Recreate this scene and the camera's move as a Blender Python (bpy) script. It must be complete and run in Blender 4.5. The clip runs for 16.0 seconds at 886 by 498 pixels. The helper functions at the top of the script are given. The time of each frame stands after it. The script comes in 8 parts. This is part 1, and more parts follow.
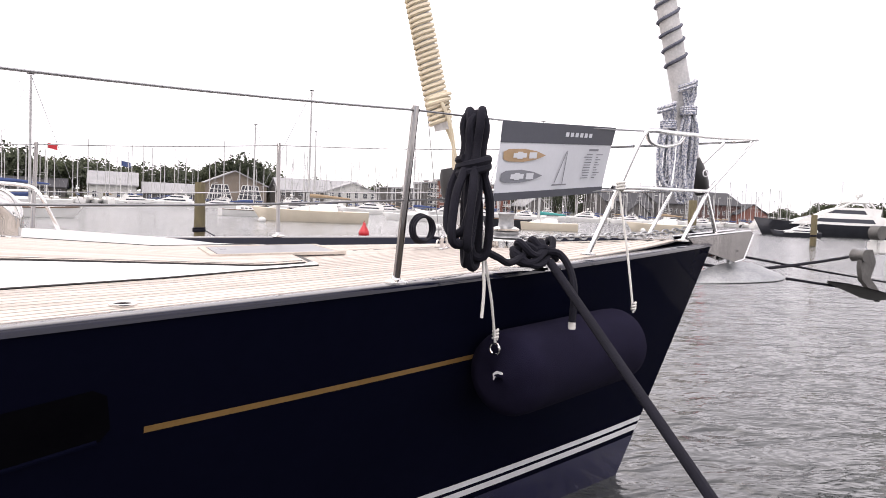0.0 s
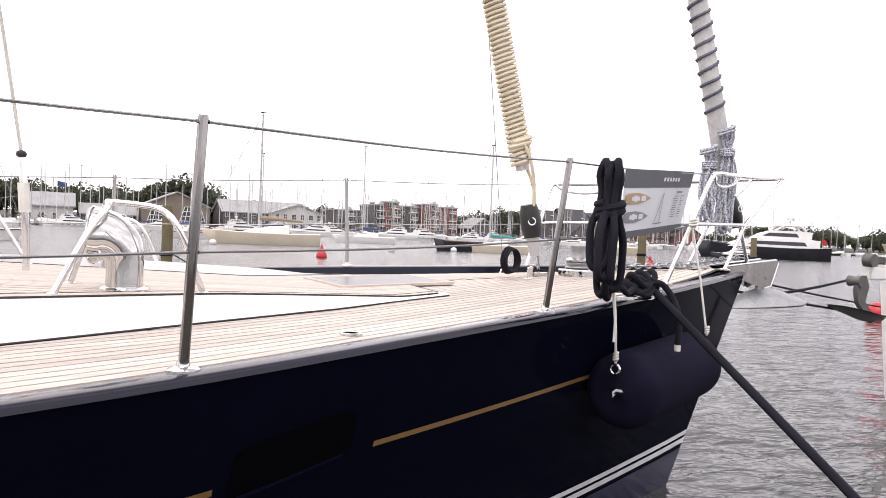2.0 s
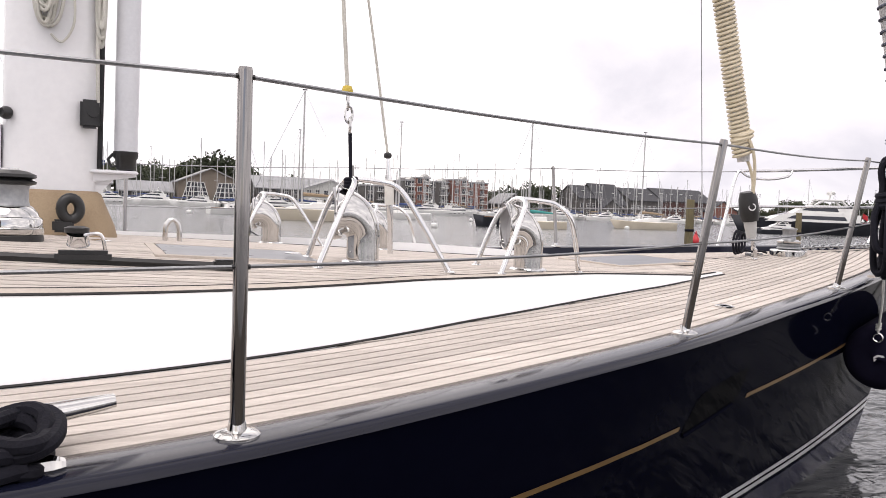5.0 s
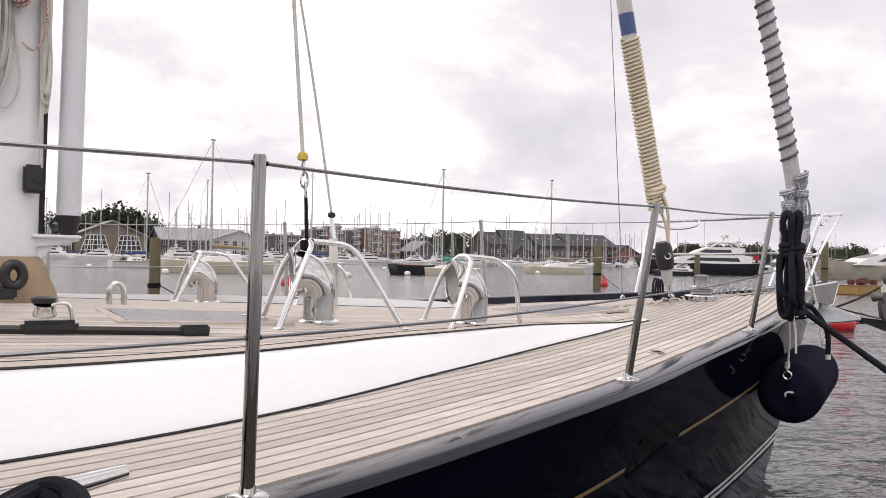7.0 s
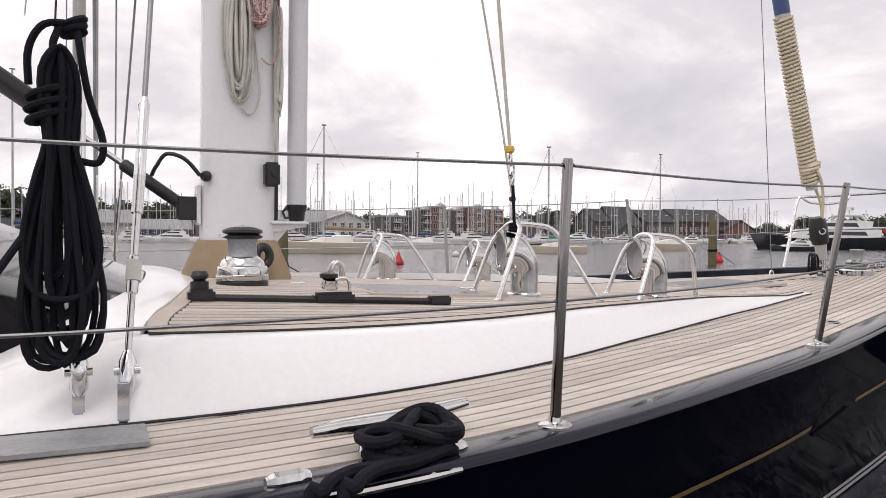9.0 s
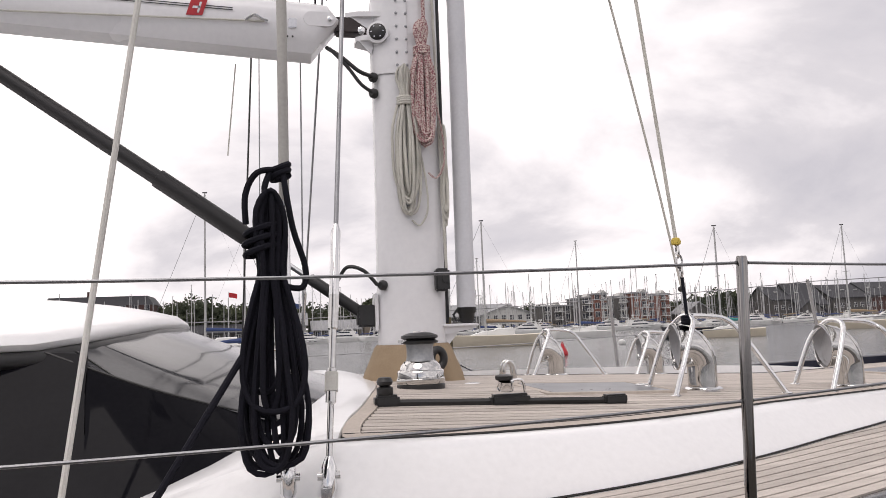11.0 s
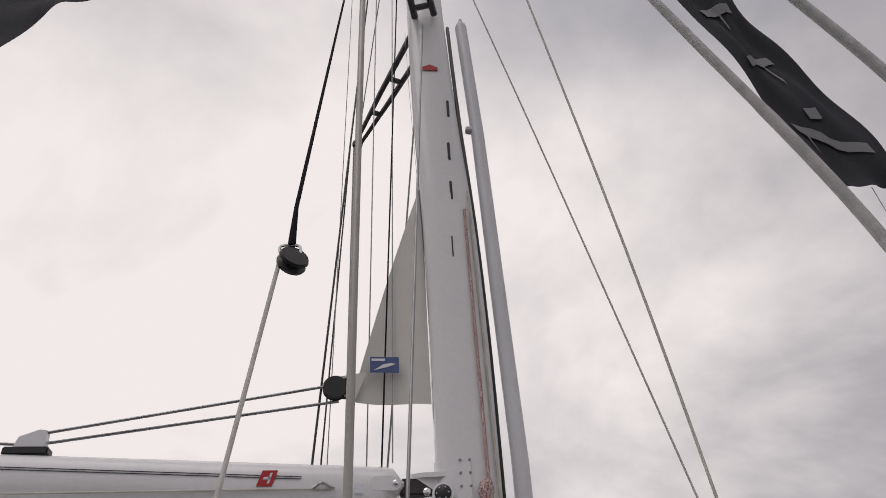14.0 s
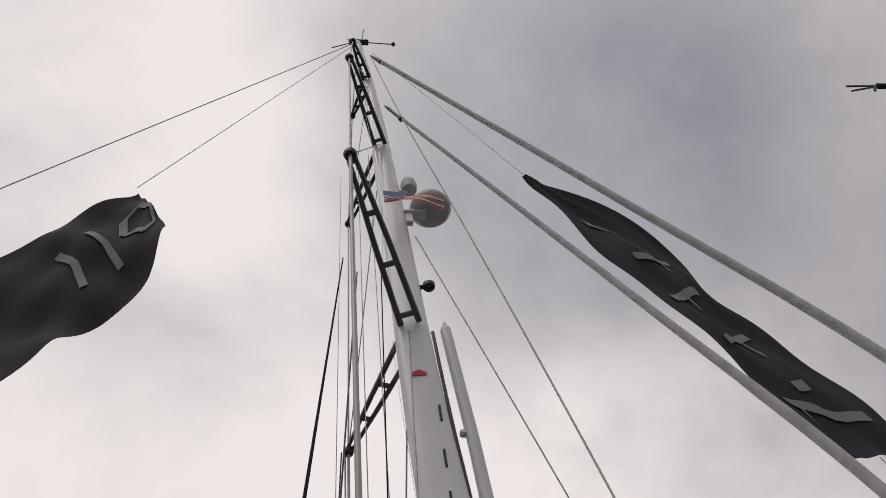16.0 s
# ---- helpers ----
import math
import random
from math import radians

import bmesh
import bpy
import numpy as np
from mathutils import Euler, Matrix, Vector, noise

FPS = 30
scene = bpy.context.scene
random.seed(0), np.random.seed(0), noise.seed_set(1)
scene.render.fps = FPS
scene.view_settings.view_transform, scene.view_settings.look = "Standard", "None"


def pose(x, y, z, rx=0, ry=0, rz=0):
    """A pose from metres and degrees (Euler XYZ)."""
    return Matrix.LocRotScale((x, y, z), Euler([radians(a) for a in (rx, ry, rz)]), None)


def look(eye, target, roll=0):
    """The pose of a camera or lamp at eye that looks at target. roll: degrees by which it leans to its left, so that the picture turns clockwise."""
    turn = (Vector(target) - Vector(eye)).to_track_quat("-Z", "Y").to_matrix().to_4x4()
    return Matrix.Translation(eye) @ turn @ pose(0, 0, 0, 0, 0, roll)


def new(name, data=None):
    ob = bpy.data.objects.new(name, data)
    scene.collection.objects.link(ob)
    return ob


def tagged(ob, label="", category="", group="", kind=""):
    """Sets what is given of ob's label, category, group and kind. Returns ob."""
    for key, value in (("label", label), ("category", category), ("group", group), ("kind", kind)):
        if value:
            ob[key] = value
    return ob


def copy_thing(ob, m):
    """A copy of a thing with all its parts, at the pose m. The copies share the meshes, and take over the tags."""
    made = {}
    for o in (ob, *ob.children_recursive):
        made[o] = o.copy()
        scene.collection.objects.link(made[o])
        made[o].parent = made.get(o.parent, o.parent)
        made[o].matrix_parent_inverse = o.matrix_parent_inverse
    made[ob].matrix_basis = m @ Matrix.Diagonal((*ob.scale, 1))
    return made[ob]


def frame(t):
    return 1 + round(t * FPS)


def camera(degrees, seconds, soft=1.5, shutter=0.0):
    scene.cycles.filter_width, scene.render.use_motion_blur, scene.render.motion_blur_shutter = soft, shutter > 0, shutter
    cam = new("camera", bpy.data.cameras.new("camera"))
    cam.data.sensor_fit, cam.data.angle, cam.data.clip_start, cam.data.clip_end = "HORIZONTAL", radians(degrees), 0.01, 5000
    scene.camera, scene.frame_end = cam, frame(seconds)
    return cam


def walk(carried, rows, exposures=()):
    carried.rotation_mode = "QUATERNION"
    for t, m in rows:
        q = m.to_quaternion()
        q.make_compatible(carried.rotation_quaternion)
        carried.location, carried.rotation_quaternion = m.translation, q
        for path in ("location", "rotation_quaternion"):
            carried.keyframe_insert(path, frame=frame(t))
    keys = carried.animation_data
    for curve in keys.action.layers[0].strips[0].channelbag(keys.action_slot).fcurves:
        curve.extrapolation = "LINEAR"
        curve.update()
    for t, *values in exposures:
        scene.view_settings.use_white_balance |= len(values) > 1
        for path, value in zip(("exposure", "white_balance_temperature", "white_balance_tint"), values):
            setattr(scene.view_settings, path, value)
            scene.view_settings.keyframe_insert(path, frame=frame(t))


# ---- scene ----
cam = camera(61.68, 16.0, 0.9)
# seconds, eye, yaw, pitch, lean in degrees
PATH = [
    (0, 2.857, -4.275, 1.825, -23.36, -2.99, 2.37),
    (0.5, 2.656, -4.282, 1.824, -26.42, -2.98, 2.63),
    (1, 2.377, -4.169, 1.841, -28.07, -1.11, 2.68),
    (1.5, 2.14, -4.168, 1.842, -26.095, 0.195, 1.89),
    (2, 1.852, -4.249, 1.86, -27.63, -1.12, 2.46),
    (2.5, 1.559, -4.229, 1.85, -29.02, -2.89, 2.64),
    (3, 1.23, -4.174, 1.831, -27.82, -2.18, 1.66),
    (3.5, 0.907, -4.168, 1.835, -27.14, -1.29, 1.82),
    (4, 0.544, -4.222, 1.864, -26.26, -2.32, 2.83),
    (4.2, 0.441, -4.186, 1.866, -25.26, -3.27, 2.71),
    (6.3, 0.019, -4.107, 1.913, -28.17, -1.2, 0.96),
    (6.5, 0.003, -4.135, 1.921, -29.17, -0.52, 1.17),
    (7, -0.048, -4.176, 1.914, -32.33, 0.77, 1.17),
    (7.5, -0.157, -4.173, 1.885, -34.3, 1.23, 0.64),
    (8, -0.356, -4.16, 1.862, -32.65, 0.72, 1.14),
    (8.5, -0.562, -4.226, 1.893, -29.09, -1.43, 0.99),
    (8.7, -0.627, -4.289, 1.904, -27.24, -1.58, 0.74),
    (10.8, -0.743, -4.424, 1.943, -12.83, 5.8, -1.75),
    (11, -0.743, -4.428, 1.957, -12.34, 6.26, -2.29),
    (11.5, -0.74, -4.423, 1.977, -10.85, 9.62, -3.28),
    (12, -0.728, -4.399, 2.001, -8.74, 14.69, -2.54),
    (12.5, -0.699, -4.388, 2.122, -7.67, 21.77, -2.03),
    (13, -0.704, -4.452, 2.239, -7.95, 26.81, -2.35),
    (13.5, -0.702, -4.522, 2.298, -7.98, 31.43, -2.94),
    (14, -0.74, -4.561, 2.327, -8.61, 36.09, -3.34),
    (14.5, -0.752, -4.607, 2.376, -9.7, 42.34, -4),
    (15, -0.772, -4.618, 2.423, -11.26, 47.68, -5.78),
    (15.5, -0.781, -4.637, 2.47, -12.62, 52.65, -9.36),
    (16, -0.805, -4.681, 2.469, -14.63, 57.29, -12.46),
]


def eye_pose(x, y, z, yaw, pitch, roll):
    """A camera at a place, turned left by yaw, up by pitch, and rolled."""
    return pose(x, y, z) @ pose(0, 0, 0, 0, 0, yaw) @ pose(0, 0, 0, 90 + pitch) @ pose(0, 0, 0, 0, 0, roll)


EXPOSURES = [(t, e, 6550, 19 if t < 3 else 17) for t, e in ((0.0, 0.80), (2.0, 0.72), (4.2, 0.50), (6.3, 0.20), (7.5, 0.08), (8.7, -0.02), (10.8, -0.10), (12.0, -0.38), (12.5, -0.58), (13.5, -0.86), (16.0, -0.95))]
walk(cam, [(t, eye_pose(*row)) for t, *row in PATH], EXPOSURES)

# ---- sky and sun ----
SUN_EL, SUN_AZ = 60.0, 215.0
world = bpy.data.worlds.new("sky")
scene.world = world
world.use_nodes = True
wn, wl = world.node_tree.nodes, world.node_tree.links
wn.clear()


def wnode(kind, **values):
    n = wn.new(kind)
    for k, v in values.items():
        n.inputs[k].default_value = v
    return n


sky = wn.new("ShaderNodeTexSky")
sky.sky_type, sky.sun_disc = "NISHITA", False
sky.sun_elevation, sky.sun_rotation = radians(SUN_EL), radians(SUN_AZ)
coord = wn.new("ShaderNodeTexCoord")
sep = wn.new("ShaderNodeSeparateXYZ")
wl.new(coord.outputs["Generated"], sep.inputs[0])
lift = wn.new("ShaderNodeMath")
lift.operation = "ADD"
lift.inputs[1].default_value = 0.42
up_only = wn.new("ShaderNodeMath")
up_only.operation = "MAXIMUM"
up_only.inputs[1].default_value = 0.0
wl.new(sep.outputs["Z"], up_only.inputs[0])
wl.new(up_only.outputs[0], lift.inputs[0])
flat = wn.new("ShaderNodeVectorMath")
flat.operation = "DIVIDE"
wl.new(coord.outputs["Generated"], flat.inputs[0])
wl.new(lift.outputs[0], flat.inputs[1])
big = wnode("ShaderNodeTexNoise", Scale=1.6, Detail=9.0, Roughness=0.56, Distortion=0.25)
wl.new(flat.outputs[0], big.inputs["Vector"])
shift = wn.new("ShaderNodeVectorMath")
shift.operation = "ADD"
shift.inputs[1].default_value = (3.7, 1.9, 0.4)
wl.new(flat.outputs[0], shift.inputs[0])
soft = wnode("ShaderNodeTexNoise", Scale=0.55, Detail=4.0, Roughness=0.5)
wl.new(shift.outputs[0], soft.inputs["Vector"])
ramp = wn.new("ShaderNodeValToRGB")
ramp.color_ramp.elements[0].position, ramp.color_ramp.elements[0].color = 0.24, (0.60, 0.61, 0.66, 1)
ramp.color_ramp.elements[1].position, ramp.color_ramp.elements[1].color = 0.74, (1.68, 1.64, 1.57, 1)
mid = ramp.color_ramp.elements.new(0.46)
mid.color = (0.84, 0.835, 0.85, 1)
# the cloud is thinnest over the port quarter and thickens over the bow
toward = wn.new("ShaderNodeVectorMath")
toward.operation = "DOT_PRODUCT"
toward.inputs[1].default_value = (-0.35, 0.55, 0.76)
wl.new(coord.outputs["Generated"], toward.inputs[0])
tilt = wn.new("ShaderNodeMath")
tilt.operation = "MULTIPLY_ADD"
tilt.inputs[1].default_value = 0.28
tilt.inputs[2].default_value = -0.035
front = wn.new("ShaderNodeMath")
front.operation = "MAXIMUM"
front.inputs[1].default_value = 0.0
wl.new(toward.outputs["Value"], front.inputs[0])
lobe = wn.new("ShaderNodeMath")
lobe.operation = "POWER"
lobe.inputs[1].default_value = 2.5
wl.new(front.outputs[0], lobe.inputs[0])
wl.new(lobe.outputs[0], tilt.inputs[0])
total = wn.new("ShaderNodeMath")
wl.new(big.outputs["Fac"], total.inputs[0])
wl.new(tilt.outputs[0], total.inputs[1])
wl.new(total.outputs[0], ramp.inputs[0])
thin = wn.new("ShaderNodeValToRGB")
thin.color_ramp.elements[0].position, thin.color_ramp.elements[0].color = 0.56, (1, 1, 1, 1)
thin.color_ramp.elements[1].position, thin.color_ramp.elements[1].color = 0.74, (0.45, 0.45, 0.45, 1)
wl.new(soft.outputs["Fac"], thin.inputs[0])
clear_sky = wn.new("ShaderNodeBackground")
clear_sky.inputs["Strength"].default_value = 0.11
wl.new(sky.outputs[0], clear_sky.inputs["Color"])
cloud = wn.new("ShaderNodeBackground")
cloud.inputs["Strength"].default_value = 0.95
wl.new(ramp.outputs[0], cloud.inputs["Color"])
blend = wn.new("ShaderNodeMixShader")
# a thinner stretch of cloud high over the foredeck lets some blue through
gap_way = wn.new("ShaderNodeVectorMath")
gap_way.operation = "DOT_PRODUCT"
gap_way.inputs[1].default_value = (0.27, 0.38, 0.885)
wl.new(coord.outputs["Generated"], gap_way.inputs[0])
gap_range = wn.new("ShaderNodeMapRange")
gap_range.interpolation_type = "SMOOTHSTEP"
gap_range.inputs["From Min"].default_value, gap_range.inputs["From Max"].default_value = 0.93, 0.998
gap_range.inputs["To Min"].default_value, gap_range.inputs["To Max"].default_value = 1.0, 0.55
wl.new(gap_way.outputs["Value"], gap_range.inputs["Value"])
cover = wn.new("ShaderNodeMath")
cover.operation = "MULTIPLY"
wl.new(thin.outputs[0], cover.inputs[0])
wl.new(gap_range.outputs[0], cover.inputs[1])
wl.new(cover.outputs[0], blend.inputs[0])
wl.new(clear_sky.outputs[0], blend.inputs[1])
wl.new(cloud.outputs[0], blend.inputs[2])
sky_out = wn.new("ShaderNodeOutputWorld")
wl.new(blend.outputs[0], sky_out.inputs[0])

sun_data = bpy.data.lights.new("sun", "SUN")
sun_data.energy, sun_data.angle, sun_data.color = 1.2, radians(40), (1.0, 0.96, 0.9)
sun = new("sun", sun_data)
sun.matrix_world = look((0, 0, 60), (30 * math.cos(radians(55)), 30 * math.sin(radians(55)), 60 - 60 * math.sin(radians(SUN_EL))))


# ---- materials ----
def mat(name, a, b=None, rough=0.5, metal=0.0, scale=6.0, fine=60.0, bump=0.0, bump_scale=None, coat=0.0, coord_kind="Object",
        stretch=(1, 1, 1), spread=0.0, rough_var=0.08, spec=None):
    """A surface whose colour wanders between a and b at two scales, with fine relief."""
    m = bpy.data.materials.new(name)
    m.use_nodes = True
    nt = m.node_tree
    p = nt.nodes["Principled BSDF"]
    b = b or tuple(c * 0.85 for c in a)
    tc = nt.nodes.new("ShaderNodeTexCoord")
    mp = nt.nodes.new("ShaderNodeMapping")
    mp.inputs["Scale"].default_value = stretch
    nt.links.new(tc.outputs[coord_kind], mp.inputs[0])
    n1 = nt.nodes.new("ShaderNodeTexNoise")
    n1.inputs["Scale"].default_value, n1.inputs["Detail"].default_value = scale, 4
    n2 = nt.nodes.new("ShaderNodeTexNoise")
    n2.inputs["Scale"].default_value, n2.inputs["Detail"].default_value = fine, 3
    for n in (n1, n2):
        nt.links.new(mp.outputs[0], n.inputs["Vector"])
    mix = nt.nodes.new("ShaderNodeMath")
    mix.operation = "MULTIPLY_ADD"
    mix.inputs[1].default_value = 0.6
    nt.links.new(n1.outputs["Fac"], mix.inputs[0])
    half = nt.nodes.new("ShaderNodeMath")
    half.operation = "MULTIPLY"
    half.inputs[1].default_value = 0.4
    nt.links.new(n2.outputs["Fac"], half.inputs[0])
    nt.links.new(half.outputs[0], mix.inputs[2])
    cr = nt.nodes.new("ShaderNodeValToRGB")
    cr.color_ramp.elements[0].position, cr.color_ramp.elements[0].color = 0.36, (*b, 1)
    cr.color_ramp.elements[1].position, cr.color_ramp.elements[1].color = 0.64, (*a, 1)
    nt.links.new(mix.outputs[0], cr.inputs[0])
    out = cr.outputs[0]
    if spread:
        info = nt.nodes.new("ShaderNodeObjectInfo")
        rng = nt.nodes.new("ShaderNodeMapRange")
        rng.inputs["To Min"].default_value, rng.inputs["To Max"].default_value = 1 - spread, 1 + spread
        nt.links.new(info.outputs["Random"], rng.inputs["Value"])
        sc = nt.nodes.new("ShaderNodeVectorMath")
        sc.operation = "SCALE"
        nt.links.new(out, sc.inputs[0])
        nt.links.new(rng.outputs[0], sc.inputs["Scale"])
        out = sc.outputs[0]
    nt.links.new(out, p.inputs["Base Color"])
    p.inputs["Metallic"].default_value = metal
    rr = nt.nodes.new("ShaderNodeMapRange")
    rr.inputs["To Min"].default_value, rr.inputs["To Max"].default_value = max(0.02, rough - rough_var), rough + rough_var
    nt.links.new(n1.outputs["Fac"], rr.inputs["Value"])
    nt.links.new(rr.outputs[0], p.inputs["Roughness"])
    p.inputs["Coat Weight"].default_value = coat
    if spec is not None:
        p.inputs["Specular IOR Level"].default_value = spec
    if bump:
        bn = nt.nodes.new("ShaderNodeBump")
        bn.inputs["Strength"].default_value = 1.0
        bn.inputs["Distance"].default_value = bump
        if bump_scale:
            n3 = nt.nodes.new("ShaderNodeTexNoise")
            n3.inputs["Scale"].default_value, n3.inputs["Detail"].default_value = bump_scale, 3
            nt.links.new(mp.outputs[0], n3.inputs["Vector"])
            nt.links.new(n3.outputs["Fac"], bn.inputs["Height"])
        else:
            nt.links.new(n2.outputs["Fac"], bn.inputs["Height"])
        nt.links.new(bn.outputs[0], p.inputs["Normal"])
    return m


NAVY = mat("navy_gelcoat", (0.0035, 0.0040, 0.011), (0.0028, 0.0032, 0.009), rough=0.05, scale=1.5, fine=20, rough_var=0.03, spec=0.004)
# the hull's navy again, base colour raised to stand for sky on the rail top
SKYLITNAVY = mat("navy_gelcoat_sky_lightened", (0.008, 0.009, 0.020), (0.006, 0.007, 0.016), rough=0.12, scale=1.5, fine=20, rough_var=0.05, spec=0.35)
WHITE = mat("white_gelcoat", (0.82, 0.82, 0.82), (0.76, 0.76, 0.76), rough=0.22, scale=1.2, fine=40, coat=0.2)
STRIPE = mat("white_stripe_paint", (0.8, 0.8, 0.82), rough=0.2)
VIOLET = mat("boot_top_blue", (0.02, 0.02, 0.055), rough=0.2, scale=3)
GOLD = mat("gold_cove_line", (0.33, 0.2, 0.07), (0.27, 0.16, 0.05), rough=0.35, metal=0.4)
TEAK = mat("teak_planking", (0.585, 0.53, 0.48), (0.41, 0.365, 0.325), rough=0.75, scale=5, fine=90, stretch=(0.35, 5, 1), bump=0.0012, spread=0.13)
MARGIN = mat("teak_margin_board", (0.52, 0.46, 0.405), (0.40, 0.35, 0.30), rough=0.75, scale=5, fine=80, bump=0.001)
CAULK = mat("black_caulking", (0.018, 0.017, 0.016), rough=0.6, fine=80)
STEEL = mat("polished_stainless", (0.78, 0.78, 0.78), (0.7, 0.7, 0.7), rough=0.12, metal=1.0, scale=9, fine=120, rough_var=0.06)
# same stainless as STEEL; dark reflections of the surroundings are put into its base colour
POSTSTEEL = mat("stainless_with_dark_reflections", (0.32, 0.31, 0.30), (0.25, 0.24, 0.235), rough=0.09, metal=1.0, scale=9, fine=140, stretch=(1, 1, 0.1), rough_var=0.06)
CHROME = mat("mirror_chrome", (0.66, 0.655, 0.64), rough=0.04, metal=1.0, rough_var=0.02)
DULLSTEEL = mat("galvanised_steel", (0.42, 0.43, 0.44), (0.3, 0.31, 0.32), rough=0.5, metal=0.9, scale=12, bump=0.001)
WIRE = mat("wire_rope", (0.36, 0.37, 0.38), (0.22, 0.22, 0.23), rough=0.45, metal=0.9, fine=200)
MASTWHITE = mat("mast_white_paint", (0.78, 0.78, 0.79), (0.72, 0.72, 0.735), rough=0.25, scale=1.0, fine=30, coat=0.2)
POLEWHITE = mat("pole_pale_grey_paint", (0.68, 0.69, 0.72), (0.6, 0.61, 0.64), rough=0.35, scale=2)
BLACKPLASTIC = mat("black_plastic", (0.02, 0.02, 0.021), (0.012, 0.012, 0.012), rough=0.4, fine=90)
BLACKMATT = mat("black_carbon_tube", (0.016, 0.014, 0.015), (0.01, 0.01, 0.01), rough=0.5, fine=60)
RUBBER = mat("dark_grey_rubber", (0.05, 0.05, 0.05), rough=0.7)
ROPEBLACK = mat("navy_black_braided_rope", (0.012, 0.012, 0.019), (0.006, 0.006, 0.010), rough=0.85, fine=160, bump=0.002, bump_scale=130, spec=0.2)
ROPECREAM = mat("cream_braided_rope", (0.68, 0.61, 0.46), (0.5, 0.44, 0.32), rough=0.85, fine=150, bump=0.002)
ROPEGREY = mat("pale_grey_braided_rope", (0.62, 0.61, 0.55), (0.43, 0.42, 0.38), rough=0.85, fine=150, bump=0.002)
ROPEWHITE = mat("white_cord", (0.72, 0.71, 0.67), (0.58, 0.57, 0.53), rough=0.85, fine=150)
SAILCREAM = mat("cream_sail_cover", (0.62, 0.57, 0.47), (0.5, 0.45, 0.36), rough=0.8, scale=5, bump=0.004, bump_scale=18)
SAILGREY = mat("grey_furled_sail", (0.62, 0.61, 0.6), (0.42, 0.42, 0.42), rough=0.75, scale=6, bump=0.006, bump_scale=14)
SAILCLOTH = mat("pale_sailcloth", (0.66, 0.65, 0.61), (0.6, 0.59, 0.55), rough=0.7, scale=2, bump=0.004, bump_scale=6)
NAVYCLOTH = mat("navy_fleece_cloth", (0.011, 0.010, 0.023), (0.007, 0.006, 0.015), rough=0.95, scale=8, fine=220, bump=0.002, bump_scale=200, spec=0.06)
CANVAS = mat("tan_canvas", (0.34, 0.26, 0.17), (0.26, 0.19, 0.12), rough=0.9, scale=6, fine=150, bump=0.004, bump_scale=14)
HATCHGLASS = mat("smoked_hatch_acrylic", (0.13, 0.135, 0.15), (0.10, 0.105, 0.12), rough=0.3, spec=0.3)
HULLGLASS = mat("black_hull_window", (0.003, 0.003, 0.004), (0.002, 0.002, 0.003), rough=0.04, rough_var=0.02, spec=0.004)
SIDEGLASS = mat("dark_side_window_glass", (0.008, 0.008, 0.010), (0.005, 0.005, 0.007), rough=0.04, rough_var=0.02, spec=0.06)
# windscreen glass: base greyed above the side windows' to stand for reflected sky
SKYGLASS = mat("tinted_glass_sky_greyed", (0.05, 0.052, 0.056), (0.04, 0.041, 0.045), rough=0.08, rough_var=0.02, spec=0.16)
PRINTDARK = mat("banner_slate_print", (0.05, 0.055, 0.075), rough=0.5)
PRINTPALE = mat("banner_pale_vinyl", (0.62, 0.64, 0.68), (0.58, 0.6, 0.64), rough=0.4)
PRINTINK = mat("banner_grey_ink", (0.2, 0.21, 0.24), rough=0.5)
PRINTTAN = mat("banner_tan_print", (0.42, 0.28, 0.15), rough=0.5)
FLAGCLOTH = mat("charcoal_flag_cloth", (0.030, 0.031, 0.04), (0.02, 0.021, 0.028), rough=0.85, scale=3, bump=0.006, bump_scale=9)
FLAGMARK = mat("silver_flag_print", (0.25, 0.25, 0.27), rough=0.7)
RADARGREY = mat("grey_white_dome", (0.5, 0.5, 0.49), (0.44, 0.44, 0.43), rough=0.5)
RED = mat("red_paint", (0.5, 0.02, 0.03), (0.4, 0.015, 0.02), rough=0.4)
BLUE = mat("blue_print", (0.07, 0.11, 0.26), rough=0.5)
YELLOW = mat("yellow_cord", (0.6, 0.45, 0.08), rough=0.8)


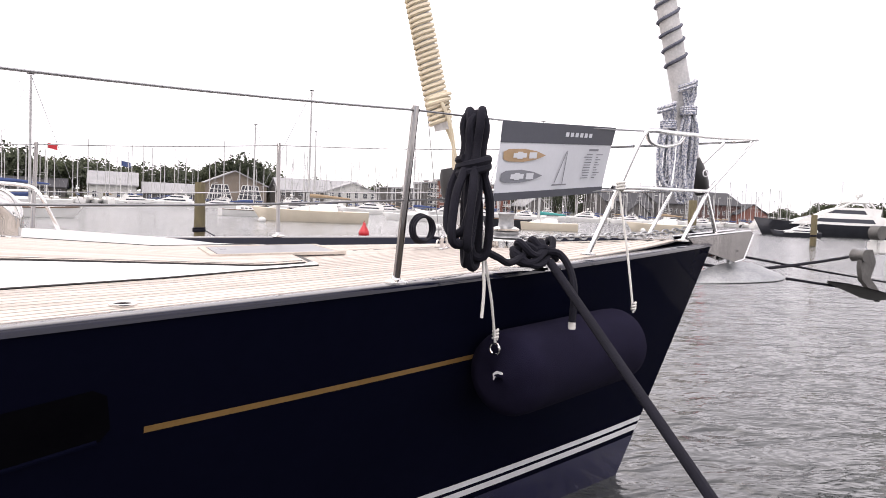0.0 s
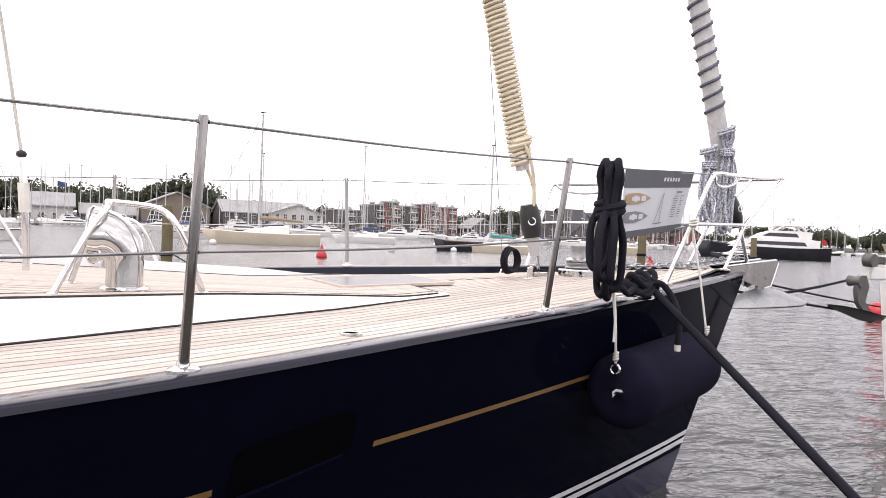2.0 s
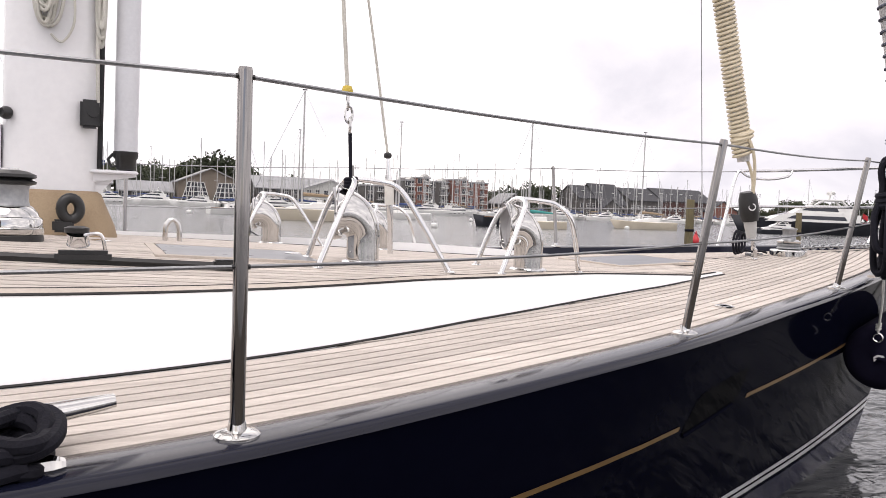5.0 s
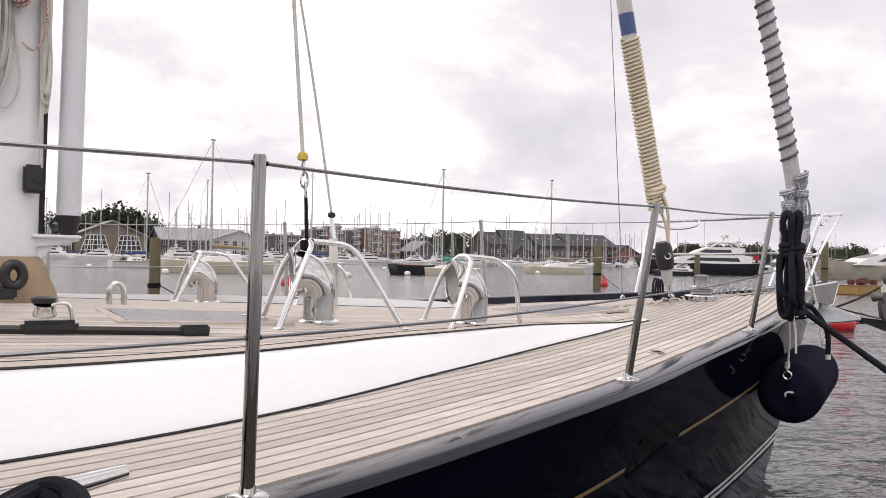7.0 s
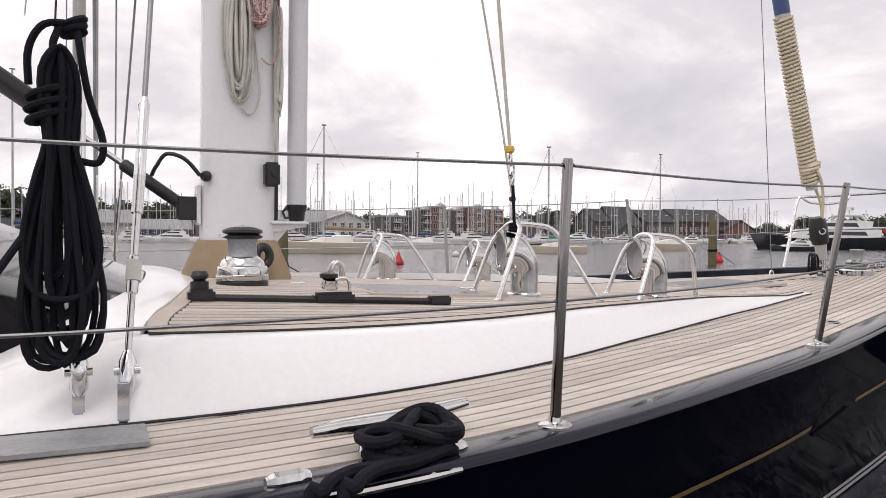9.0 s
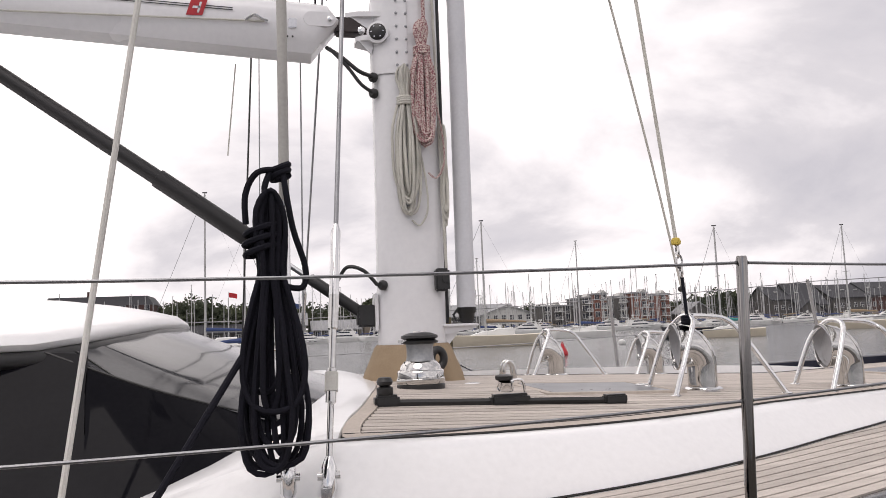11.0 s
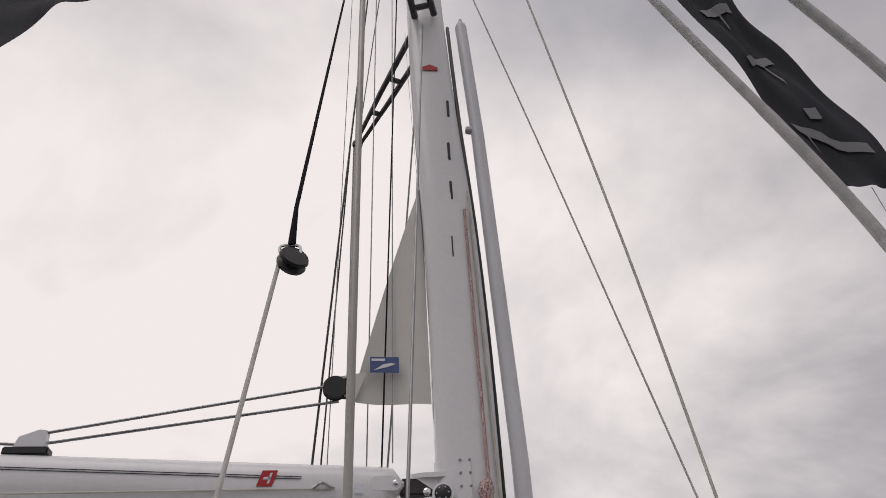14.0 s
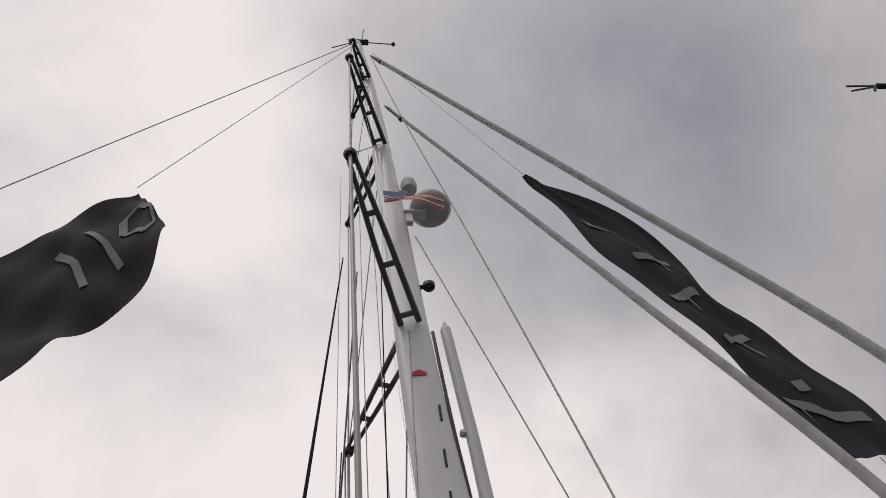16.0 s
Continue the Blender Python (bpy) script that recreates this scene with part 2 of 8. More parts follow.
# ---- mesh helpers ----
class Shape:
    """Vertices and faces gathered for one mesh."""

    def __init__(self):
        self.v, self.f = [], []

    def add(self, verts, faces, m=None):
        base = len(self.v)
        self.v += [tuple(m @ Vector(p)) for p in verts] if m else [tuple(p) for p in verts]
        self.f += [tuple(base + i for i in f) for f in faces]
        return self

    def box(self, c, s, m=None, bevel=0.0):
        bm = bmesh.new()
        bmesh.ops.create_cube(bm, size=1.0)
        for v in bm.verts:
            v.co = Vector((v.co.x * s[0], v.co.y * s[1], v.co.z * s[2]))
        if bevel:
            bmesh.ops.bevel(bm, geom=list(bm.edges), offset=bevel, segments=2, affect="EDGES")
        bm.verts.index_update()
        verts, faces = [v.co.copy() for v in bm.verts], [tuple(v.index for v in f.verts) for f in bm.faces]
        bm.free()
        t = Matrix.Translation(c)
        return self.add(verts, faces, m @ t if m else t)

    def tube(self, path, r, n=10, closed=False, caps=True):
        pts = [Vector(p) for p in path]
        rs = [float(k) for k in r] if isinstance(r, (list, tuple)) else [float(r)] * len(pts)
        count = len(pts)
        side, rings = None, []
        for i, p in enumerate(pts):
            a = pts[i - 1] if (i > 0 or closed) else p
            b = pts[(i + 1) % count] if (i < count - 1 or closed) else p
            d = (b - a).normalized() if (b - a).length > 1e-9 else Vector((0, 0, 1))
            if side is None:
                side = d.orthogonal().normalized()
            else:
                side = side - d * side.dot(d)
                side = side.normalized() if side.length > 1e-6 else d.orthogonal().normalized()
            other = d.cross(side)
            rings.append([p + rs[i] * (math.cos(2 * math.pi * k / n) * side + math.sin(2 * math.pi * k / n) * other) for k in range(n)])
        faces = []
        for i in range(count if closed else count - 1):
            j = (i + 1) % count
            faces += [(i * n + k, i * n + (k + 1) % n, j * n + (k + 1) % n, j * n + k) for k in range(n)]
        if caps and not closed:
            faces += [tuple(reversed(range(n))), tuple((count - 1) * n + k for k in range(n))]
        return self.add([p for ring in rings for p in ring], faces)

    def lathe(self, profile, m=None, n=24, caps=True):
        """profile: (radius, height) pairs, turned about z."""
        verts = [(r * math.cos(2 * math.pi * k / n), r * math.sin(2 * math.pi * k / n), z) for r, z in profile for k in range(n)]
        faces = [(i * n + k, i * n + (k + 1) % n, (i + 1) * n + (k + 1) % n, (i + 1) * n + k) for i in range(len(profile) - 1) for k in range(n)]
        if caps:
            faces += [tuple(reversed(range(n))), tuple((len(profile) - 1) * n + k for k in range(n))]
        return self.add(verts, faces, m)

    def loft(self, rows, closed=False):
        """A skin over rows of points of equal length."""
        n = len(rows[0])
        faces = []
        for i in range(len(rows) - 1):
            for k in range(n if closed else n - 1):
                faces.append((i * n + k, i * n + (k + 1) % n, (i + 1) * n + (k + 1) % n, (i + 1) * n + k))
        return self.add([p for row in rows for p in row], faces)

    def prism(self, outline, depth, m):
        """An outline in the xy plane of m, depth thick along its z."""
        n = len(outline)
        verts = [(x, y, 0) for x, y in outline] + [(x, y, depth) for x, y in outline]
        faces = [tuple(reversed(range(n))), tuple(range(n, 2 * n))] + [(k, (k + 1) % n, n + (k + 1) % n, n + k) for k in range(n)]
        return self.add(verts, faces, m)

    def mesh(self, name, material, smooth=40):
        me = bpy.data.meshes.new(name)
        me.from_pydata(self.v, [], self.f)
        bm = bmesh.new()
        bm.from_mesh(me)
        bmesh.ops.recalc_face_normals(bm, faces=bm.faces)
        bm.to_mesh(me)
        bm.free()
        me.materials.append(material)
        if smooth:
            me.shade_smooth()
            me.set_sharp_from_angle(angle=radians(smooth))
        return me


def thing(name, at, label, category, group="", kind=""):
    ob = new(name)
    ob.empty_display_size = 0.1
    ob.matrix_world = at if isinstance(at, Matrix) else Matrix.Translation(at)
    bpy.context.view_layer.update()
    return tagged(ob, label, category, group, kind)


def part(name, shape, material, parent, label="", smooth=40, local=False):
    """One mesh under a thing or part. Its shape is in world metres unless local."""
    ob = new(name, shape if isinstance(shape, bpy.types.Mesh) else shape.mesh(name, material, smooth))
    ob.parent = parent
    if not local:
        ob.matrix_parent_inverse = WORLD_OF(parent).inverted()
    return tagged(ob, label) if label else ob


def WORLD_OF(ob):
    m = ob.matrix_basis
    return WORLD_OF(ob.parent) @ ob.matrix_parent_inverse @ m if ob.parent else m


def solo(name, shape, material, label, category, group="", kind="", smooth=40):
    """A thing of a single mesh."""
    return tagged(new(name, shape.mesh(name, material, smooth)), label, category, group, kind)


def lerp_table(table, x):
    xs = [a for a, _ in table]
    return float(np.interp(x, xs, [b for _, b in table]))


def smooth_table(table):
    """A smooth curve through a table of (x, value), as a function."""
    xs, ys = np.array([a for a, _ in table], float), np.array([b for _, b in table], float)
    slopes = np.gradient(ys, xs)

    def at(x):
        x = min(max(x, xs[0]), xs[-1])
        i = int(min(np.searchsorted(xs, x, side="right") - 1, len(xs) - 2))
        d = xs[i + 1] - xs[i]
        u = (x - xs[i]) / d
        return float((2 * u**3 - 3 * u**2 + 1) * ys[i] + (u**3 - 2 * u**2 + u) * d * slopes[i] + (-2 * u**3 + 3 * u**2) * ys[i + 1] + (u**3 - u**2) * d * slopes[i + 1])

    return at


def curve_points(points, steps=8, closed=False):
    """A smooth line through the points."""
    p = [Vector(q) for q in points]
    n, out = len(p), []
    for i in range(n if closed else n - 1):
        a = p[i - 1] if (i > 0 or closed) else p[i]
        b, c = p[i], p[(i + 1) % n]
        d = p[(i + 2) % n] if (i + 2 < n or closed) else c
        for k in range(steps):
            u = k / steps
            out.append(0.5 * ((2 * b) + (c - a) * u + (2 * a - 5 * b + 4 * c - d) * u * u + (3 * b - a - 3 * c + d) * u**3))
    return out if closed else out + [p[-1]]


# ---- the yacht: lines of the hull and deck (x ahead, y to port, z up, water at 0) ----
half_beam = smooth_table([(-9, 2.46), (-6, 2.86), (-3, 2.95), (-1.2, 2.89), (0.4, 2.69), (1.5, 2.365), (2.15, 2.15), (3.0, 1.81), (3.89, 1.46), (5.0, 0.97), (6.0, 0.47), (6.5, 0.21), (6.86, 0.015)])
sheer_z = smooth_table([(-9, 1.40), (-3, 1.375), (0.4, 1.388), (2.185, 1.440), (3.89, 1.517), (5.4, 1.59), (6.86, 1.665)])
RAIL = 0.15
STEM_TOP, STEM_FOOT = 6.86, 6.10


def deck_z(x, y):
    h = max(half_beam(x), 0.05)
    camber = 0.06 + 0.04 * min(1.0, max(0.0, (3.0 - x) / 1.5))
    return sheer_z(x) - 0.02 + camber * (1 - min(1, (y / h) ** 2))


def hull_y(x, z):
    """Half breadth of the hull at a height."""
    top = sheer_z(x)
    u = 1 - min(1.0, max(-0.3, z / top))
    return max(0.0, half_beam(min(STEM_TOP, x + (STEM_TOP - STEM_FOOT) * u)) * (1 - 0.13 * u - 0.12 * u * u * min(1, max(0, (x + 2) / 6))))


def stem_x(z):
    return STEM_FOOT + (STEM_TOP - STEM_FOOT) * z / 1.665


trunk_out = smooth_table([(-1.0, 2.17), (-0.4, 2.15), (0.0, 2.11), (0.65, 1.97), (1.67, 1.58), (2.46, 1.24), (3.1, 0.99), (3.70, 0.77)])


def trunk_in(x):
    return trunk_out(x) - 0.21 * min(1.0, max(0.0, (3.75 - x) / 2.4)) - 0.015


def trunk_z(x, y):
    top = 1.624 - 0.042 * (x - 1.24)
    top -= 0.035 * (y * y - 1.21) if y < -1.1 else 0.02 * (y + 1.1) + 0.012 * (y * y - 1.21)
    return max(top, deck_z(x, y) + 0.012)


yacht = thing("sailing_yacht", (0, 0, 0), "large navy-hulled sailing yacht with a teak deck, moored afloat", "yacht")

XS = [6.86, 6.84, 6.8, 6.7, 6.55, 6.4, 6.2, 6.0] + [6.0 - 0.25 * i for i in range(1, 61)]
LEVELS = [-0.35, -0.1, 0.05, 0.15, 0.25, 0.36, 0.5, 0.7, 0.9, 1.1, 1.25]


def hull_row(z_of, side, lift=0.0):
    """A line along the hull at the height z_of(x), from the stem aft."""
    row = []
    for x in XS:
        z = z_of(x)
        sx = stem_x(z)
        u = (STEM_TOP - x) / (STEM_TOP + 9.0)
        xx = sx - u * (sx + 9.0)
        row.append((xx, side * (hull_y(xx, z) + 0.012 + lift), z))
    return row


rows = []
for z in LEVELS:
    rows.append(hull_row(lambda x, z=z: z, -1))
for drop, inset in ((0.13, 0.0), (0.06, 0.0), (0.026, 0.002), (0.018, 0.012)):
    rows.append([(x, y + inset, z) for x, y, z in hull_row(lambda x, d=drop: sheer_z(x) - d, -1)])
hull = Shape().loft(rows)
hull.loft([[(x, -y, z) for x, y, z in row] for row in rows])
hull.loft([[(x, y, z) for x, y, z in rows[i]][:1] + [(rows[i][0][0] + 0.006, 0, rows[i][0][2])] + [(rows[i][0][0], -rows[i][0][1], rows[i][0][2])] for i in range(len(rows))])
part("hull", hull, NAVY, yacht, "glossy navy blue hull", smooth=50)

# the broad navy rail cap round the deck edge, its navy lightened for reflected sky
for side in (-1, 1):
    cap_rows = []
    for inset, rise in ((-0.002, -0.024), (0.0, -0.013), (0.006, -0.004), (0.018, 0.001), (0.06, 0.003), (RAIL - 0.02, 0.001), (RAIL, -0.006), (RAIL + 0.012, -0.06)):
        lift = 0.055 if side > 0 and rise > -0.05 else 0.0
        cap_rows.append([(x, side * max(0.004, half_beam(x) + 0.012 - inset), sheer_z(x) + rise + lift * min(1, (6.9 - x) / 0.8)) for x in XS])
    part("rail_cap", Shape().loft(cap_rows), SKYLITNAVY, yacht, smooth=50)

for lo, hi, m, name in ((0.335, 0.372, STRIPE, "boot_stripe"), (0.272, 0.313, STRIPE, "boot_stripe"), (-0.05, 0.235, VIOLET, "boot_top")):
    for side in (-1, 1):
        rise = lambda x, z: z + 0.05 * max(0, (x - 2) / 5) ** 2
        a = hull_row(lambda x, z=lo: rise(x, z), side, 0.004)
        b = hull_row(lambda x, z=hi: rise(x, z), side, 0.004)
        part(name, Shape().loft([a, b]), m, yacht)
for side in (-1, 1):
    for x0, x1 in ((2.93, 5.6), (-6.0, 2.30)):
        xs = np.linspace(x0, x1, 30)
        line = [[(x, side * (hull_y(x, sheer_z(x) - dz) + 0.0155), sheer_z(x) - dz) for x in xs] for dz in (0.418, 0.394)]
        part("cove_line", Shape().loft(line), GOLD, yacht, "thin gold line along the hull")
    frame_pts = [(2.36, 0.985), (2.80, 1.05), (2.83, 1.09), (2.82, 1.21), (2.78, 1.235), (2.40, 1.18), (2.36, 1.15), (2.345, 1.02)]
    win = part("hull_window", Shape().add([(x, side * (hull_y(x, z) + 0.014), z) for x, z in frame_pts], [tuple(range(8))]), HULLGLASS, yacht, "dark oblong window in the hull")
    sill = Shape().tube([(x, side * (hull_y(x, z) + 0.016), z) for x, z in ((2.37, 0.985), (2.58, 1.015), (2.79, 1.05))], 0.008, 6)
    part("window_sill", sill, NAVY, win)

deck_base = []
for x in np.linspace(6.7, -6, 70):
    h = max(0.02, half_beam(x) - RAIL + 0.01)
    deck_base.append([(x, y, deck_z(x, y) - 0.006) for y in np.linspace(-h, h, 17)])
deck = part("deck", Shape().loft(deck_base), CAULK, yacht, "deck laid with pale teak planks and black caulking")

# coachroof trunk: white sides, teak top
SIDE_TOP = [(-6.0, 2.05, 1.385), (-1.3, 1.955, 1.42), (-1.05, 1.935, 1.495), (-0.8, 1.93, 1.565)]


def side_top(x):
    """The soft upper edge of the coachroof side, running on aft below the glass."""
    if x >= -0.56:
        return trunk_in(x), trunk_z(x, -trunk_in(x))
    join = SIDE_TOP + [(-0.56, trunk_in(-0.56), trunk_z(-0.56, -trunk_in(-0.56)))]
    return lerp_table([(p[0], p[1]) for p in join], x), lerp_table([(p[0], p[2]) for p in join], x)


for side in (-1, 1):
    xs = [-6.0, -4.0, -2.5, -1.6] + list(np.linspace(-1.3, 3.72, 50))
    skin = []
    for u, v in ((0.0, 0.0), (0.06, 0.1), (0.45, 0.62), (0.62, 0.84), (0.78, 0.96), (1.0, 1.0)):
        row = []
        for x in xs:
            ty, tz2 = side_top(x)
            oy = trunk_out(max(x, -1.0))
            row.append((x, side * (oy + (ty - oy) * u), deck_z(x, oy) * (1 - v) + tz2 * v + (0.0 if v else -0.01)))
        skin.append(row)
    skin.append([(x, y - side * (0.05 if x > -0.5 else 0.006), z + (0.002 if x > -0.5 else 0.004)) for x, y, z in skin[-1]])
    if side > 0:
        # the yacht lies heeled a little towards the dock, so the far shoulder stands up over the teak
        skin = [[(x, y, z + 0.025 * max(0.0, min(1.0, (3.72 - x) / 0.6)) * min(1.0, max(0.0, (x + 0.75) / 0.2))) for x, y, z in row] for row in skin]
        skin.append([(x, y - 0.012, z - 0.075) for x, y, z in skin[-1]])
    part("coachroof_side", Shape().loft(skin), WHITE, yacht, "smooth white side of the low coachroof", smooth=60)
    bead = [(x, side * (trunk_out(max(x, -1.0)) + 0.004), deck_z(x, trunk_out(max(x, -1.0))) + 0.003) for x in xs]
    part("caulk_bead", Shape().tube(bead, 0.0045, 5), CAULK, yacht)
TEAK_AFT = smooth_table([(0.0, -0.26), (0.5, -0.27), (1.0, -0.34), (1.5, -0.46), (1.75, -0.54), (2.1, -0.56)])
top_rows = []
for k in np.linspace(0, 1, 44):
    row = []
    for v in np.linspace(-1, 1, 41):
        x0 = TEAK_AFT(min(2.1, abs(v) * 1.92)) + 0.02
        x = x0 + (3.72 - x0) * k
        y = v * (trunk_in(x) - 0.002)
        row.append((x, y, trunk_z(x, y) - 0.004))
    top_rows.append(row)
roof = part("coachroof_top", Shape().loft(top_rows), CAULK, yacht, "teak-laid top of the coachroof")
rim_outer = [(TEAK_AFT(y), y, trunk_z(TEAK_AFT(y), -y) + 0.006) for y in (0.0, 0.3, 0.6, 0.9, 1.2, 1.45, 1.65, 1.82)]
rim_outer += [(x, side_top(x)[0] - 0.004, side_top(x)[1] + 0.005) for x in (-0.57, -0.68, -0.8, -0.95, -1.12, -1.3, -1.6, -6.0)]
rim_inner = [(-0.47, 0, 1.71), (-0.48, 0.25, 1.707), (-0.50, 0.55, 1.703), (-0.53, 0.85, 1.697), (-0.58, 1.12, 1.69), (-0.63, 1.36, 1.682), (-0.67, 1.49, 1.672), (-0.72, 1.57, 1.655)]
rim_inner += [(-0.76, 1.615, 1.64), (-0.81, 1.66, 1.617), (-0.87, 1.71, 1.585), (-0.99, 1.76, 1.538), (-1.13, 1.825, 1.487), (-1.31, 1.89, 1.433), (-1.6, 1.905, 1.425), (-6.0, 2.015, 1.40)]
for side in (-1, 1):
    rim_rows = []
    for k, lift in ((0.0, -0.012), (0.02, 0.004), (0.25, 0.012), (0.5, 0.014), (0.75, 0.010), (1.0, 0.004), (1.03, -0.06)):
        rim_rows.append([(o[0] + (i[0] - o[0]) * k, side * (o[1] + (i[1] - o[1]) * k), o[2] + (i[2] - o[2]) * k + lift * (0.3 if o[0] < -0.9 else 1.0)) for o, i in zip(rim_outer, rim_inner)])
    part("windscreen_rim", Shape().loft(rim_rows), WHITE, yacht, "white moulded rim in front of the windscreen", smooth=60)

# deckhouse
topline = [(-6, -1.6, 1.96), (-1.9, -1.6, 1.945), (-1.62, -1.47, 1.945), (-1.47, -1.22, 1.975), (-1.35, -0.6, 2.02), (-1.31, 0, 2.03)]
mirror = lambda pts: pts + [(x, -y, z) for x, y, z in reversed(pts[:-1])]
deckhouse = thing("deckhouse", (-2.5, 0, 1.5), "low deckhouse with black tinted glass and a white roof", "deckhouse")
tl = mirror(topline)
# on each side: a long side window, a quarter pane, and half of the raked windscreen
for side in (-1, 1):
    corner = curve_points([(-1.58, -1.50, 1.935), (-1.18, -1.565, 1.78), (-0.72, -1.575, 1.64)], 9)
    n_c = len(corner) - 1
    low_edge = [(-6, -2.02, 1.40), (-3, -1.95, 1.415), (-1.58, -1.915, 1.427), (-1.3, -1.90, 1.43), (-1.08, -1.81, 1.505), (-0.87, -1.72, 1.575), (-0.71, -1.585, 1.632)]
    top_edge = [(-6, -1.6, 1.96), (-3, -1.6, 1.95), tuple(corner[0]), tuple(corner[n_c // 4]), tuple(corner[n_c // 2]), tuple(corner[3 * n_c // 4]), tuple(corner[n_c])]
    screen_low = [tuple(corner[n_c // 3]), tuple(corner[2 * n_c // 3]), tuple(corner[n_c]), (-0.60, -1.2, 1.685), (-0.52, -0.8, 1.70), (-0.47, 0, 1.71)]
    screen_top = [(-1.54, -1.36, 1.957), (-1.50, -1.28, 1.968), (-1.46, -1.2, 1.977), (-1.40, -0.9, 1.995), (-1.35, -0.6, 2.02), (-1.31, 0, 2.03)]
    quarter_low = [tuple(corner[0]), tuple(corner[n_c // 6]), tuple(corner[n_c // 3])]
    quarter_top = [(-1.60, -1.497, 1.938), (-1.58, -1.44, 1.947), (-1.545, -1.365, 1.957)]
    for nm, lo_e, hi_e, gap in (("side_window", low_edge, top_edge, 0.0), ("quarter_pane", quarter_low, quarter_top, 0.004), ("windscreen_pane", screen_low, screen_top, 0.004)):
        a_row, b_row = curve_points(lo_e, 5), curve_points(hi_e, 5)
        pane = [[a.lerp(b, gap + (1 - 2 * gap) * k) for a, b in zip(a_row, b_row)] for k in np.linspace(0, 1, 5)]
        part(nm, Shape().loft([[(p.x - gap, side * -p.y, p.z) for p in row] for row in pane]), SIDEGLASS if nm == "side_window" else SKYGLASS, deckhouse, smooth=60)
    part("corner_seal", Shape().tube([(p.x, side * -p.y, p.z) for p in corner], 0.005, 6), BLACKPLASTIC, deckhouse)
    part("pane_seal", Shape().tube([(corner[n_c // 3].x, side * -corner[n_c // 3].y, corner[n_c // 3].z), (-1.54, side * 1.36, 1.957)], 0.004, 6), BLACKPLASTIC, deckhouse)
roof_rows = []
for scale_k, dz, cr in ((0.98, -0.03, 0), (1.03, 0.0, 0), (1.04, 0.02, 0), (1.02, 0.045, 0), (0.97, 0.065, 0)):
    roof_rows.append([(-1.9 + (x + 1.9) * (1.0 + (scale_k - 1.0) * 0.9) if x > -3 else x, y * scale_k, z + dz) for x, y, z in tl])
for k in (0.85, 0.65, 0.4, 0.15, 0.0):
    row = []
    for x, y, z in roof_rows[4]:
        px, py = -2.2 + (x + 2.2) * (k if x > -3 else 1), y * k
        row.append((px, py, z + (2.205 - z) * (1 - k**2.2)))
    roof_rows.append(row)
part("roof", Shape().loft(roof_rows), WHITE, deckhouse, "white moulded roof", smooth=60)
part("roof_gasket", Shape().tube([(x + 0.02 if x > -1.66 else x, y * 1.02, z - 0.036) for x, y, z in tl], 0.034, 10), BLACKPLASTIC, deckhouse)

# ---- mast and boom ----
mast_x = smooth_table([(1.5, 0.012), (3.6, 0.025), (5, 0.025), (6.0, 0.0), (7.0, -0.05), (8.1, -0.085), (9.5, -0.115), (10.5, -0.135), (12.2, -0.18), (15, -0.26), (18.5, -0.48)])


def mast_ring(z, grow=0.0, n=28):
    k = lerp_table([(6, 1.0), (8.5, 0.86), (11, 0.76), (13, 0.68), (15, 0.52), (18.5, 0.46)], z)
    out = []
    for i in range(n):
        a = 2 * math.pi * i / n
        ex = math.copysign(abs(math.cos(a)) ** 0.85, math.cos(a)) * (0.207 * k + grow)
        ey = math.copysign(abs(math.sin(a)) ** 0.75, math.sin(a)) * (0.118 * k + grow)
        out.append((mast_x(z) + ex, ey, z))
    return out


mast = thing("mast", (0.012, 0, 1.70), "tall white aluminium mast with furling slot", "mast")
zs = list(np.linspace(1.69, 18.4, 50))
body = Shape().loft([mast_ring(z) for z in zs], closed=True)
body.add(mast_ring(18.4), [tuple(range(28))])
part("tube", body, MASTWHITE, mast, smooth=60)
collar = Shape().loft([mast_ring(1.66, 0.10), mast_ring(1.72, 0.085), mast_ring(1.80, 0.05), mast_ring(1.87, 0.022), mast_ring(1.885, 0.008)], closed=True)
part("canvas_gaiter", collar, CANVAS, mast, "tan canvas boot round the mast foot", smooth=60)
part("furling_slot", Shape().loft([[(mast_x(z) - 0.209, y, z) for y in (-0.012, 0.012)] for z in np.linspace(4.3, 8.3, 6)]), BLACKPLASTIC, mast)
track = Shape()
for z0, z1 in ((2.0, 8.4),):
    track.tube([(mast_x(z) + 0.214, 0, z) for z in np.linspace(z0, z1, 14)], 0.017, 6)
part("pole_track", track, BLACKPLASTIC, mast, "black track up the front of the mast")
plate = Shape().loft([mast_ring(z, 0.007) for z in (3.52, 3.6, 3.8, 4.0)], closed=True)
front_half = Shape()
keep = [f for f in plate.f if sum(plate.v[i][0] for i in f) / len(f) < 0.03]
front_half.add(plate.v, keep)
part("gooseneck_plate", front_half, MASTWHITE, mast, "riveted white gooseneck plate")
rivets = Shape()
for z in np.linspace(3.57, 3.98, 6):
    rivets.lathe([(0.009, 0), (0.009, 0.003), (0.004, 0.006)], Matrix.Translation((0.02, -0.1255, z)) @ pose(0, 0, 0, 90), 8)
    rivets.lathe([(0.009, 0), (0.009, 0.003), (0.004, 0.006)], Matrix.Translation((-0.04, -0.1255, z)) @ pose(0, 0, 0, 90), 8)
tagged(part("rivets", rivets, DULLSTEEL, mast), kind="stuff")
